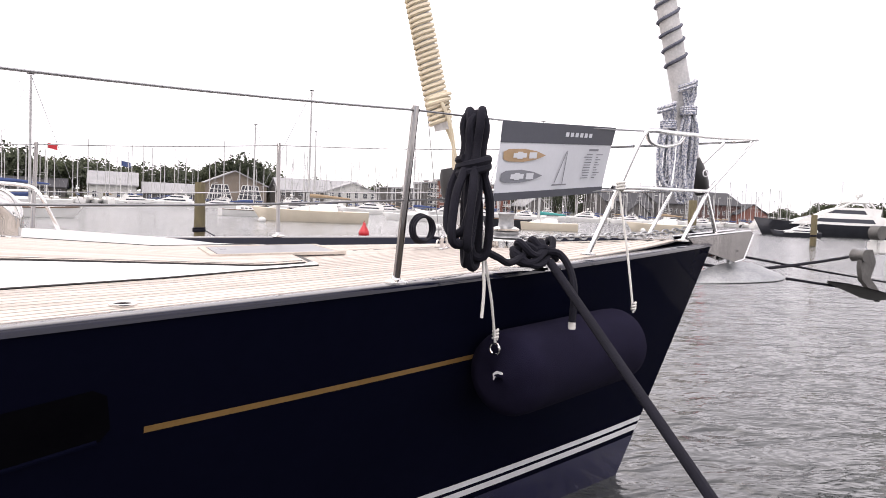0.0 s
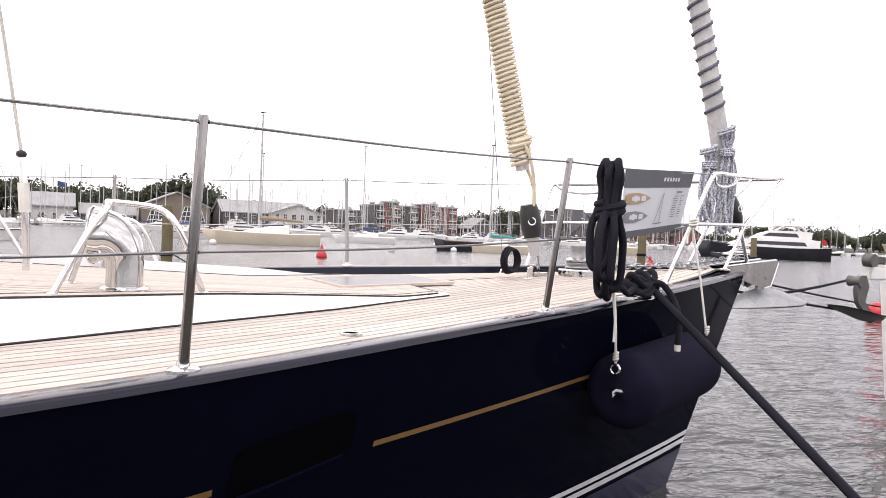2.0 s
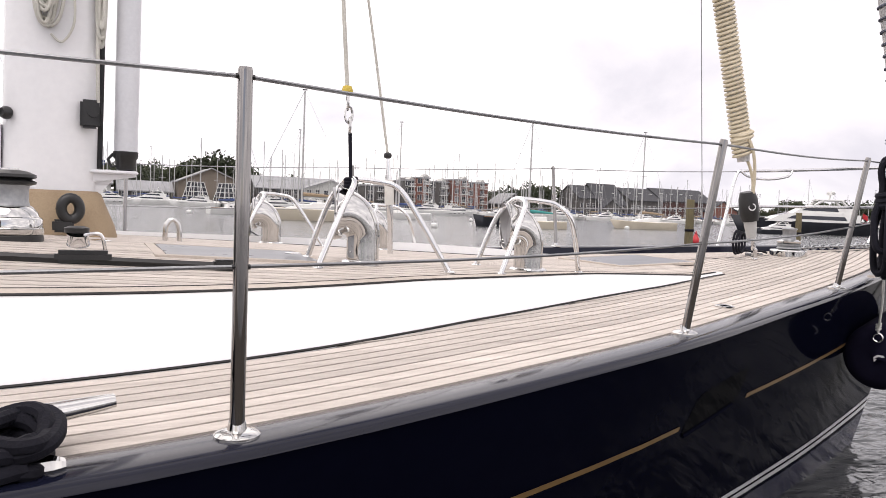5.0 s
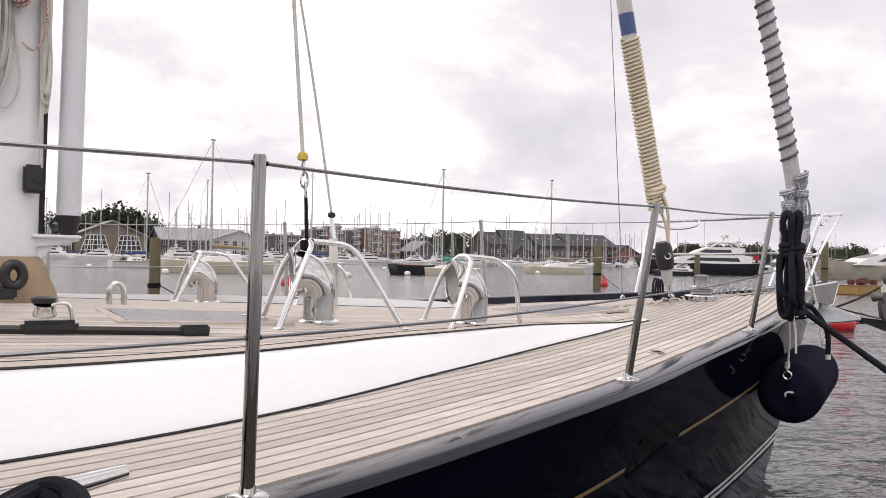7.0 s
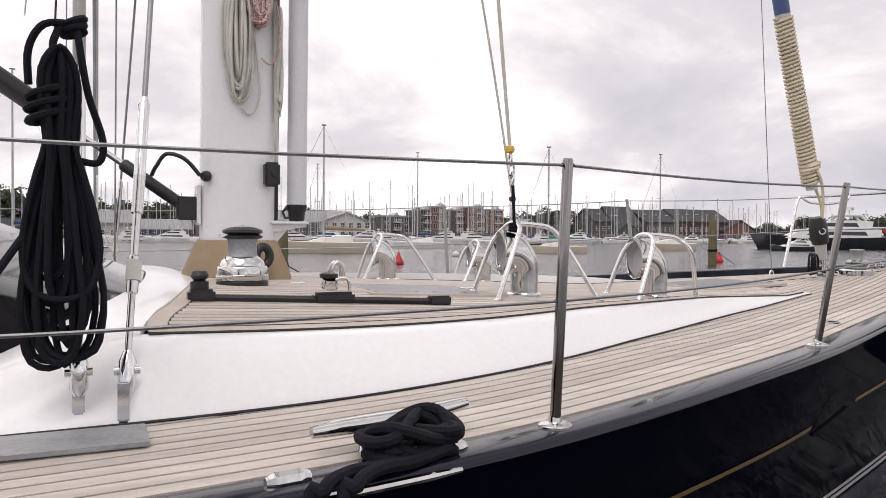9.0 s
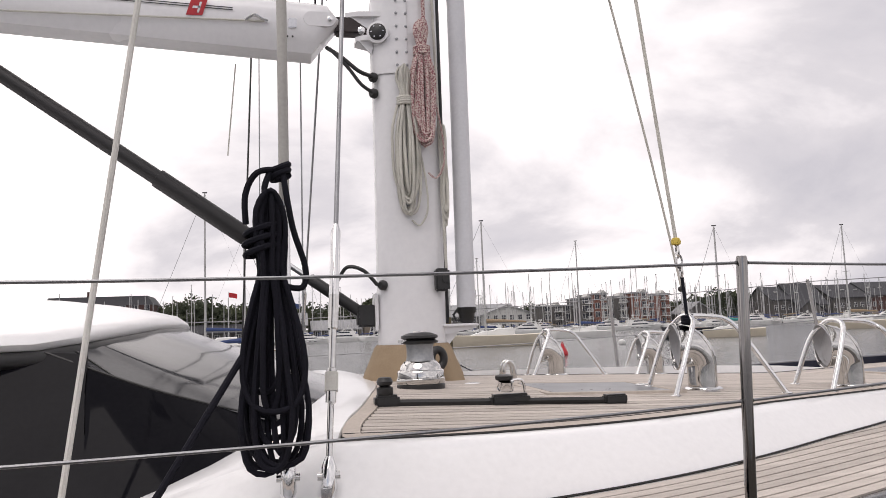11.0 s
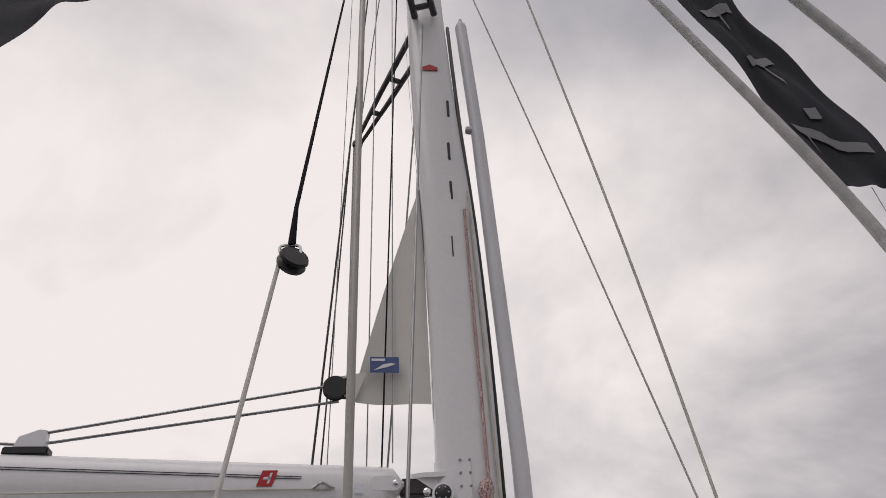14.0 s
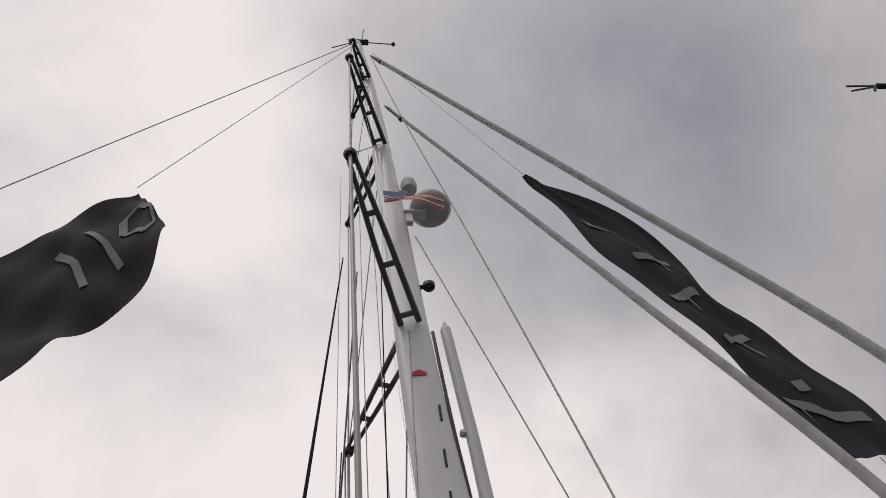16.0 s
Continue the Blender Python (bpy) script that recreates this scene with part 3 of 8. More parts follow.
for zl, reach in ((3.885, 0.15), (3.735, 0.09)):
    part("gooseneck_lug", Shape().prism([(-0.12, -0.10), (-0.19 - reach * 0.5, -0.085), (-0.19 - reach, -0.05), (-0.19 - reach, 0.05), (-0.19, 0.10), (-0.12, 0.10)], 0.03, Matrix.Translation((0, 0, zl))), MASTWHITE, mast)
    part("lug_gusset", Shape().prism([(-0.17, zl), (-0.19 - reach * 0.8, zl), (-0.185, zl - 0.085)], 0.014, Matrix.Translation((0, -0.05, 0)) @ pose(0, 0, 0, 90)), MASTWHITE, mast)
part("cover_ring", Shape().lathe([(0.068, 0), (0.068, 0.012), (0.056, 0.014)], Matrix.Translation((-0.15, -0.106, 3.775)) @ pose(0, 0, 0, 90, 0, -18), 26), MASTWHITE, mast)
part("round_cover", Shape().lathe([(0.052, 0.004), (0.052, 0.018), (0.047, 0.022)], Matrix.Translation((-0.15, -0.108, 3.775)) @ pose(0, 0, 0, 90, 0, -18), 24), BLACKPLASTIC, mast, "round black cover plate")
for k in range(6):
    ca, sa = math.cos(math.pi * k / 3), math.sin(math.pi * k / 3)
    part("cover_screw", Shape().lathe([(0.0045, 0.02), (0.0045, 0.026)], Matrix.Translation((-0.15, -0.108, 3.775)) @ pose(0, 0, 0, 90, 0, -18) @ Matrix.Translation((0.037 * ca, 0.037 * sa, 0)), 8), STEEL, mast)
for z in (3.5, 3.40):
    part("cable_gland", Shape().lathe([(0.03, 0), (0.03, 0.02), (0.02, 0.035)], Matrix.Translation((-0.175, -0.075, z)) @ pose(0, 0, 0, 90, 0, -50), 14), BLACKPLASTIC, mast)
part("cable_gland", Shape().lathe([(0.03, 0), (0.03, 0.02), (0.018, 0.04)], Matrix.Translation((-0.16, -0.09, 2.235)) @ pose(0, 0, 0, 90, 0, -40), 14), BLACKPLASTIC, mast)
part("camera_box", Shape().box((0.185, -0.125, 2.256), (0.085, 0.07, 0.135), bevel=0.012).lathe([(0.022, 0), (0.022, 0.012)], Matrix.Translation((0.2, -0.158, 2.26)) @ pose(0, 0, 0, 90), 14), BLACKPLASTIC, mast, "small black box with a lens")
bracket = Shape()
bracket.prism([(0.19, 1.93), (0.25, 1.94), (0.40, 1.965), (0.40, 1.995), (0.19, 1.995)], 0.012, Matrix.Translation((0, -0.05, 0)) @ pose(0, 0, 0, 90))
bracket.prism([(0.19, 1.86), (0.225, 1.865), (0.31, 1.965), (0.19, 1.99)], 0.012, Matrix.Translation((0, -0.03, 0)) @ pose(0, 0, 0, 90))
bracket.box((0.3, -0.04, 1.985), (0.22, 0.10, 0.014), bevel=0.004)
part("pole_bracket", bracket, MASTWHITE, mast, "white bracket under the pole")

pole = thing("spinnaker_pole", (0.352, -0.02, 1.99), "pale grey spinnaker pole stowed upright against the mast", "pole")
part("tube", Shape().tube([(0.352, -0.02, 2.09), (0.366, -0.02, 4.0), (0.31, -0.02, 6.9), (0.252, -0.02, 8.38)], 0.057, 20), POLEWHITE, pole)
part("lower_end_fitting", Shape().lathe([(0.03, 0.0), (0.045, 0.01), (0.05, 0.06), (0.059, 0.07), (0.06, 0.1)], Matrix.Translation((0.352, -0.02, 1.992)), 18), BLACKPLASTIC, pole, "black end fitting")
part("trigger_loop", Shape().tube([(0.295, -0.02, 2.08), (0.27, -0.02, 2.05), (0.285, -0.02, 2.015), (0.315, -0.02, 2.02)], 0.008, 6), BLACKPLASTIC, pole)
part("upper_end_fitting", Shape().lathe([(0.058, 0), (0.05, 0.05), (0.02, 0.07), (0.018, 0.14)], Matrix.Translation((0.252, -0.02, 8.37)), 14), POLEWHITE, pole)
part("clip", Shape().box((0.25, -0.02, 6.97), (0.09, 0.07, 0.05), bevel=0.01), POLEWHITE, pole)

TOGGLEBROWN = mat("dark_bronze_fitting", (0.055, 0.042, 0.040), (0.035, 0.028, 0.027), rough=0.4, metal=0.3)
boom = thing("boom", (-0.45, 0, 3.62), "white boom with black pinstripes held off the mast", "boom")
def boom_ring(x):
    lowz = 3.62 + 0.066 * (-0.55 - x) if x < -0.55 else 3.62 + 1.3 * (x + 0.55)
    top = 3.942 + 0.04 * (-0.45 - x) if x < -0.45 else 3.942 - 1.4 * (x + 0.45)
    k = 1.0 if x < -0.50 else 1.0 - 1.6 * (x + 0.50)
    h = top - lowz
    half = [(0.0, top + 0.022 * min(1, h / 0.3)), (0.06 * k, top + 0.014 * min(1, h / 0.3)), (0.10 * k, top - 0.06 * h), (0.122 * k, top - 0.22 * h), (0.128 * k, top - 0.5 * h), (0.115 * k, lowz + 0.25 * h), (0.085 * k, lowz + 0.04 * h), (0.0, lowz)]
    return [(x, -y, z) for y, z in half] + [(x, y, z) for y, z in reversed(half[1:-1])]


BOOM_END = (-0.386, -0.392, -0.405, -0.45, -0.5, -0.55, -0.9, -1.5, -2.5, -4, -6.5)
bs = Shape().loft([boom_ring(x) for x in BOOM_END], closed=True)
bs.add(boom_ring(-0.386), [tuple(range(14))])
bs.add(boom_ring(-6.5), [tuple(range(14))])
part("spar", bs, MASTWHITE, boom, smooth=35)
for dz in (0.094, 0.107):
    part("pinstripe", Shape().loft([[(x, -0.1275 - 0.003, 3.945 + 0.04 * (-0.45 - x) - dz - 0.0 + k) for x in (-1.0, -2, -3, -4.5)] for k in (0.0, 0.006)]), BLACKPLASTIC, boom)
part("maker_mark", Shape().prism([(-1.26, 3.82), (-1.17, 3.82), (-1.14, 3.915), (-1.23, 3.915)], 0.003, Matrix.Translation((0, -0.130, 0)) @ pose(0, 0, 0, 90)), RED, boom, "small red slanted emblem")
mark = Shape().prism([(-1.225, 3.86), (-1.185, 3.86), (-1.18, 3.875), (-1.22, 3.875)], 0.002, Matrix.Translation((0, -0.133, 0)) @ pose(0, 0, 0, 90))
mark.prism([(-1.20, 3.835), (-1.188, 3.835), (-1.17, 3.90), (-1.182, 3.90)], 0.002, Matrix.Translation((0, -0.133, 0)) @ pose(0, 0, 0, 90))
part("emblem_bars", mark, STRIPE, boom)
cheek_line = [(0.045 * math.cos(k) + (0.0 if math.cos(k) > 0 else -0.10), 0.045 * math.sin(k)) for k in np.linspace(-math.pi, math.pi, 25)[:-1]]
part("end_cheek", Shape().prism([(-0.45 + px, 3.835 + pz) for px, pz in cheek_line], 0.012, Matrix.Translation((0, -0.117, 0)) @ pose(0, 0, 0, 90)), MASTWHITE, boom, "white oval cheek plate")
part("cheek_bolt", Shape().lathe([(0.016, 0), (0.016, 0.012), (0.008, 0.016)], Matrix.Translation((-0.44, -0.129, 3.835)) @ pose(0, 0, 0, 90), 12), STEEL, boom)
for bx in (-0.66, -0.69, -0.72):
    part("cheek_screw", Shape().lathe([(0.006, 0), (0.006, 0.006)], Matrix.Translation((bx, -0.122, 3.72)) @ pose(0, 0, 0, 90), 8), BLACKPLASTIC, boom)
part("toggle", Shape().box((-0.305, -0.02, 3.835), (0.20, 0.085, 0.105), bevel=0.01), TOGGLEBROWN, boom, "dark bronze gooseneck toggle")
part("toggle_bolt", Shape().lathe([(0.024, 0), (0.024, 0.012), (0.012, 0.018)], Matrix.Translation((-0.245, -0.062, 3.80)) @ pose(0, 0, 0, 90), 10), STEEL, boom)
part("boom_block_base", Shape().box((-2.63, -0.02, 4.07), (0.26, 0.09, 0.05), bevel=0.008), BLACKPLASTIC, boom)
part("boom_block", Shape().prism([(-2.71, 4.095), (-2.53, 4.095), (-2.54, 4.20), (-2.58, 4.205), (-2.69, 4.16)], 0.06, Matrix.Translation((0, 0.01, 0)) @ pose(0, 0, 0, 90)), MASTWHITE, boom, "white turning block on the boom")
part("reef_cleat", Shape().tube(curve_points([(-0.93, -0.14, 3.80), (-0.88, -0.15, 3.83), (-0.83, -0.145, 3.81), (-0.80, -0.14, 3.80)], 4), 0.009, 6), STEEL, boom)
part("reef_stop", Shape().box((-0.66, -0.125, 3.80), (0.05, 0.02, 0.06), bevel=0.005), STEEL, boom)

vang = thing("boom_vang", (-0.27, 0, 2.08), "black rigid boom vang between mast and boom", "vang")
A, B = Vector((-0.25, 0, 2.055)), Vector((-2.52, 0, 3.66))
at = lambda u: A.lerp(B, u)
part("outer_tube", Shape().tube([at(0.30), at(0.31), at(0.52), at(0.521), at(0.97), at(1.0)], [0.052, 0.055, 0.055, 0.045, 0.042, 0.03], 16), BLACKMATT, vang)
part("inner_rod", Shape().tube([at(0.12), at(0.32)], 0.017, 12), STEEL, vang, "polished rod")
part("lower_boot", Shape().tube([at(-0.01), at(0.02), at(0.145), at(0.15)], [0.026, 0.034, 0.034, 0.024], 14), BLACKPLASTIC, vang)
part("mast_fitting", Shape().box((-0.25, 0, 2.06), (0.13, 0.085, 0.13), bevel=0.012), BLACKPLASTIC, vang)
part("mast_plate", Shape().box((-0.20, 0, 2.08), (0.02, 0.14, 0.22), bevel=0.006), MASTWHITE, vang)
part("boom_fitting", Shape().prism([(-2.78, 3.72), (-2.40, 3.70), (-2.46, 3.665), (-2.50, 3.63), (-2.58, 3.63), (-2.66, 3.68)], 0.07, Matrix.Translation((0, 0.035, 0)) @ pose(0, 0, 0, 90)), BLACKPLASTIC, vang)
cable = Shape()
cable.tube(curve_points([(-0.19, -0.1, 3.5), (-0.27, -0.1, 3.53), (-0.37, -0.08, 3.62), (-0.46, -0.05, 3.69)], 6), 0.013, 8)
cable.tube(curve_points([(-0.19, -0.1, 3.4), (-0.26, -0.1, 3.45), (-0.34, -0.09, 3.56), (-0.44, -0.06, 3.68)], 6), 0.011, 8)
solo("gooseneck_cable", cable, BLACKPLASTIC, "black hydraulic hoses between mast and boom", "hose")
solo("vang_hose", Shape().tube(curve_points([(-0.20, -0.12, 2.235), (-0.28, -0.13, 2.32), (-0.37, -0.11, 2.345), (-0.42, -0.07, 2.28), (-0.44, -0.02, 2.235)], 8), 0.011, 8), BLACKPLASTIC, "thin black hose looped beside the vang", "hose")

# small triangle of furled mainsail
sail = thing("mainsail", (-0.45, 0, 4.4), "corner of pale mainsail rolled into the mast", "sail")
def sail_pt(u, v):
    foot = Vector((-0.72, 0, 4.42)).lerp(Vector((-0.19, 0, 4.39)), u)
    leech_top = Vector((-0.20, 0, 6.35))
    p = foot.lerp(leech_top, v) + Vector((0, 0.03 * math.sin(u * 5 + v * 3) * (1 - v), 0))
    return p - Vector((0.06, 0, 0)) * math.sin(math.pi * v) * (1 - u) * 0.3
part("cloth", Shape().loft([[sail_pt(u, v) for u in np.linspace(0, 1, 10)] for v in np.linspace(0, 1, 16)]), SAILCLOTH, sail)
part("clew_patch", Shape().loft([[(-0.83, -0.004, 4.50), (-0.70, -0.006, 4.41)], [(-0.80, -0.004, 4.60), (-0.62, -0.03, 4.62)]]), SAILCLOTH, sail)
part("sailmaker_patch", Shape().prism([(-0.60, 4.605), (-0.405, 4.605), (-0.405, 4.722), (-0.60, 4.722)], 0.002, Matrix.Translation((0, -0.055, 0)) @ pose(0, 0, 0, 90)), BLUE, sail, "blue sailmaker's patch with a white mark")
pm = Shape().prism([(-0.575, 4.62), (-0.485, 4.645), (-0.425, 4.67), (-0.465, 4.675), (-0.51, 4.665)], 0.002, Matrix.Translation((0, -0.058, 0)) @ pose(0, 0, 0, 90))
pm.prism([(-0.59, 4.69), (-0.50, 4.69), (-0.50, 4.708), (-0.59, 4.708)], 0.002, Matrix.Translation((0, -0.058, 0)) @ pose(0, 0, 0, 90))
part("patch_mark", pm, STRIPE, sail)
clew = thing("clew_block", (-0.82, 0, 4.52), "black twin-sheave block at the sail's clew", "block")
part("cheek", Shape().lathe([(0.03, -0.03), (0.078, -0.03), (0.085, -0.015), (0.06, 0), (0.085, 0.015), (0.078, 0.03), (0.03, 0.03)], Matrix.Translation((-0.825, 0, 4.515)) @ pose(0, 0, 0, 90), 20), BLACKPLASTIC, clew)
part("shackle", Shape().tube(curve_points([(-0.80, 0, 4.57), (-0.74, -0.02, 4.57), (-0.70, 0, 4.52), (-0.74, 0.02, 4.46), (-0.80, 0, 4.45)], 4), 0.009, 6), BLACKPLASTIC, clew)
for i, (p, q) in enumerate((((-0.85, -0.02, 4.525), (-2.55, -0.02, 4.195)), ((-0.80, 0.02, 4.43), (-2.55, 0.02, 4.145)), ((-2.70, 0.0, 4.13), (-6, 0, 4.27)))):
    solo("outhaul_line", Shape().tube([p, q], 0.010, 8), WIRE, "grey outhaul line along the boom", "rope", "outhaul lines")


# ---- deck fittings ----
def stanchion(x, side, base_y, lean=0.125, height=0.71, dx=0.01):
    b = Vector((x, base_y, sheer_z(x) + (0.058 if side > 0 else 0.003)))
    t = b + Vector((dx, side * lean, height))
    ob = thing("stanchion", b, "polished stainless stanchion standing on the navy rail", "stanchion", "stanchions along the deck edge")
    part("post", Shape().tube([b, b.lerp(t, 0.02), b.lerp(t, 0.99), t], [0.0155, 0.0155, 0.0145, 0.012], 16), POSTSTEEL, ob)
    part("base_flange", Shape().lathe([(0.047, -0.004), (0.047, 0.004), (0.040, 0.010), (0.020, 0.014), (0.0175, 0.03)], Matrix.Translation(b), 20), CHROME, ob)
    for u in (0.477, 0.975):
        c = b.lerp(t, u)
        part("wire_ferrule", Shape().tube([c + Vector((-0.018, 0, 0)), c + Vector((0.018, 0, 0))], 0.0055, 8), BLACKPLASTIC, ob)
    return b.lerp(t, 0.477), b.lerp(t, 0.975)


stbd = [stanchion(3.89, -1, -1.41), stanchion(2.185, -1, -2.055), stanchion(0.46, -1, -2.61, 0.075, 0.73, -0.015), stanchion(-1.9, -1, -2.80, 0.03, 0.735), stanchion(-4.0, -1, -2.86, 0.03, 0.735)]
port = [stanchion(3.93, 1, 1.36), stanchion(2.24, 1, 1.93), stanchion(0.46, 1, 2.58, 0.05), stanchion(-1.7, 1, 2.85, 0.05)]
PULPIT_TOP, PULPIT_MID = Vector((5.54, 0.86, 2.315)), Vector((5.42, 0.82, 1.985))
for posts, side in ((stbd, -1), (port, 1)):
    for level, end in ((0, PULPIT_MID), (1, PULPIT_TOP)):
        pts = [Vector((end.x, side * end.y, end.z))] + [p[level] for p in posts]
        line = Shape().tube([q for i in range(len(pts) - 1) for q in [pts[i].lerp(pts[i + 1], u) - Vector((0, 0, 0.012 * math.sin(math.pi * u))) for u in np.linspace(0, 1, 7)[:-1]]] + [pts[-1]], 0.0042, 7)
        solo("lifeline", line, WIRE, "taut wire lifeline threaded through the stanchions", "wire", "lifelines")

for side in (-1, 1):
    pul = thing("pulpit", (5.25, side * 0.78, 1.61), "welded stainless bow pulpit with a mid rail", "rail", "bow pulpit halves")
    s = lambda *p: (p[0], side * p[1], p[2])
    rail = curve_points([s(5.25, 0.78, 1.61), s(5.40, 0.825, 1.98), s(5.52, 0.86, 2.28), s(5.60, 0.84, 2.325), s(5.8, 0.76, 2.335), s(6.5, 0.42, 2.385), s(7.05, 0.17, 2.435), s(7.14, 0.10, 2.44), s(7.16, 0.0, 2.44)], 6)
    part("top_rail", Shape().tube(rail, 0.0145, 12), STEEL, pul)
    part("forward_leg", Shape().tube([s(6.43, 0.19, 1.68), s(6.64, 0.185, 2.035), s(7.08, 0.15, 2.43)], 0.0135, 12), STEEL, pul)
    part("mid_rail", Shape().tube(curve_points([s(5.41, 0.825, 1.985), s(5.55, 0.76, 2.0), s(6.2, 0.42, 2.02), s(6.64, 0.185, 2.035)], 5), 0.0125, 12), STEEL, pul)
    part("handhold", Shape().tube(curve_points([s(5.56, 0.85, 2.325), s(5.62, 0.80, 2.27), s(5.78, 0.72, 2.255), s(5.95, 0.66, 2.29), s(6.0, 0.66, 2.345)], 5), 0.011, 10), STEEL, pul)
    for f in ((5.25, 0.78, 1.612), (6.43, 0.19, 1.682)):
        part("foot_flange", Shape().lathe([(0.045, -0.004), (0.045, 0.004), (0.02, 0.012)], Matrix.Translation(s(*f)), 18), CHROME, pul)


THROAT = mat("grey_painted_throat", (0.40, 0.40, 0.41), (0.34, 0.34, 0.35), rough=0.6, scale=8)


def dorade(x, y, z, turn=0.0):
    m = pose(x, y, z, 0, 0, turn)
    ob = thing("dorade_vent", m, "mirror-polished cowl ventilator facing aft on the coachroof", "ventilator", "cowl ventilators")
    path, rad = [], []
    for zz in (0.015, 0.06, 0.11):
        path.append((0, 0, zz)), rad.append(0.070)
    for a in np.linspace(0, 80, 9)[1:]:
        path.append((-0.095 + 0.095 * math.cos(radians(a)), 0, 0.11 + 0.10 * math.sin(radians(a))))
        rad.append(0.070 + 0.036 * (a / 80) ** 1.3)
    path.append((-0.118, 0, 0.212))
    rad.append(0.112)
    mk = lambda sh: Shape().add(sh.v, sh.f, m)
    part("cowl", mk(Shape().tube(path, rad, 26, caps=False)), CHROME, ob, smooth=60)
    mouth = Shape().tube([path[-1], (-0.100, 0, 0.215), (-0.085, 0, 0.212)], [0.109, 0.102, 0.086], 26, caps=False)
    mouth.lathe([(0.086, -0.002), (0.086, 0.002)], pose(-0.086, 0, 0.212, 0, -82, 0), 26)
    part("inner_throat", mk(mouth), THROAT, ob, "pale grey painted mouth")
    part("lip", mk(Shape().tube([(-0.119, 0.112 * math.cos(k), 0.212 + 0.112 * math.sin(k)) for k in np.linspace(0, 2 * math.pi, 27)[:-1]], 0.004, 6, closed=True)), CHROME, ob)
    part("base_ring", mk(Shape().lathe([(0.092, -0.01), (0.092, 0.006), (0.084, 0.012), (0.071, 0.016)], None, 26)), STEEL, ob, "polished base ring")
    return ob


def guard(x, y, z, top=0.335, fwd=0.46, half=0.24):
    ob = thing("vent_guard", (x, y, z), "bent stainless tube guard over a cowl ventilator", "guard rail", "ventilator guards")
    zt = lambda px, py: trunk_z(px, py)
    a, b, c = (x - 0.19, y + half, zt(x - 0.19, y + half)), (x - 0.25, y - half, zt(x - 0.25, y - half)), (x + fwd - 0.16, y - (0.16 if x < 1.9 else 0.0), zt(x + fwd - 0.16, y - (0.16 if x < 1.9 else 0.0)))
    hoop = curve_points([a, (x - 0.12, y + half * 0.72, z + top * 0.72), (x - 0.075, y + half * 0.38, z + top * 0.98), (x - 0.07, y, z + top * 1.04), (x - 0.075, y - half * 0.42, z + top * 0.97), (x - 0.14, y - half * 0.75, z + top * 0.68), b], 7)
    part("aft_hoop", Shape().tube(hoop, 0.0125, 12), STEEL, ob)
    part("forward_bow", Shape().tube(curve_points([(x - 0.07, y, z + top * 1.04), (x + 0.05, y - 0.01, z + top * 1.02), (x + 0.13, y - 0.04, z + top * 0.96), (x + 0.19, y - 0.08, z + top * 0.72), c], 7), 0.0125, 12), STEEL, ob)
    for f in (a, b, c):
        part("foot", Shape().lathe([(0.026, -0.006), (0.026, 0.005), (0.014, 0.010)], Matrix.Translation(f), 14), STEEL, ob)


for x, y in ((1.245, -1.12), (2.10, -1.085), (1.37, 1.20), (2.20, 1.16)):
    z = trunk_z(x, y)
    dorade(x, y, z, -16)
    guard(x, y, z, 0.345 if x < 1.9 else 0.33, 0.50 if x < 1.9 else 0.46, 0.185 if x < 1.9 else 0.175)


def hatch(name, cx, cy, sx, sy, label, z_of):
    c = [(cx + sx * a, cy + sy * b) for a, b in ((-0.5, -0.5), (0.5, -0.5), (0.5, 0.5), (-0.5, 0.5))]
    ob = thing(name, (cx, cy, z_of(cx, cy)), label, "hatch")
    ring = lambda k, dz: [(cx + (px - cx) * k, cy + (py - cy) * k, z_of(px, py) + dz) for px, py in c]
    rim = Shape().loft([ring(1.15, -0.004), ring(1.145, 0.0105), ring(1.03, 0.011), ring(1.02, 0.004)], closed=True)
    part("teak_surround", rim, MARGIN, ob, "wide teak border")
    g = ring(1.0, 0.0095)
    part("glass", Shape().add(g + ring(1.0, -0.004), [(0, 1, 2, 3), (0, 4, 5, 1), (1, 5, 6, 2), (2, 6, 7, 3), (3, 7, 4, 0)]), HATCHGLASS, ob, "smoked grey acrylic lid")
    part("latch", Shape().lathe([(0.035, 0), (0.035, 0.004), (0.025, 0.006)], Matrix.Translation((cx + sx * 0.36, cy - sy * 0.2, z_of(cx, cy) + 0.009)), 16), STEEL, ob)


hatch("deck_hatch", 0.75, -0.93, 0.60, 0.52, "flush smoked deck hatch framed in teak", trunk_z)
hatch("foredeck_hatch", 3.62, 0.0, 0.62, 0.62, "flush smoked foredeck hatch", lambda x, y: max(trunk_z(x, y), deck_z(x, y)) + 0.001)

winch = thing("winch", (-0.09, -0.82, trunk_z(-0.09, -0.82)), "chrome self-tailing winch with a black top on the coachroof", "winch")
wz = trunk_z(-0.09, -0.82)
mw = Matrix.Translation((-0.09, -0.82, wz))
part("base_ring", Shape().lathe([(0.118, -0.004), (0.118, 0.02), (0.112, 0.026)], mw, 32), BLACKPLASTIC, winch)
part("skirt", Shape().lathe([(0.116, 0.026), (0.119, 0.032), (0.119, 0.050), (0.114, 0.053), (0.114, 0.082), (0.109, 0.090), (0.102, 0.093), (0.096, 0.112), (0.080, 0.130), (0.072, 0.136)], mw, 36), CHROME, winch, "polished chrome skirt")
part("drum", Shape().lathe([(0.070, 0.135), (0.066, 0.150), (0.065, 0.195), (0.069, 0.214)], mw, 32), DULLSTEEL, winch, "brushed drum")
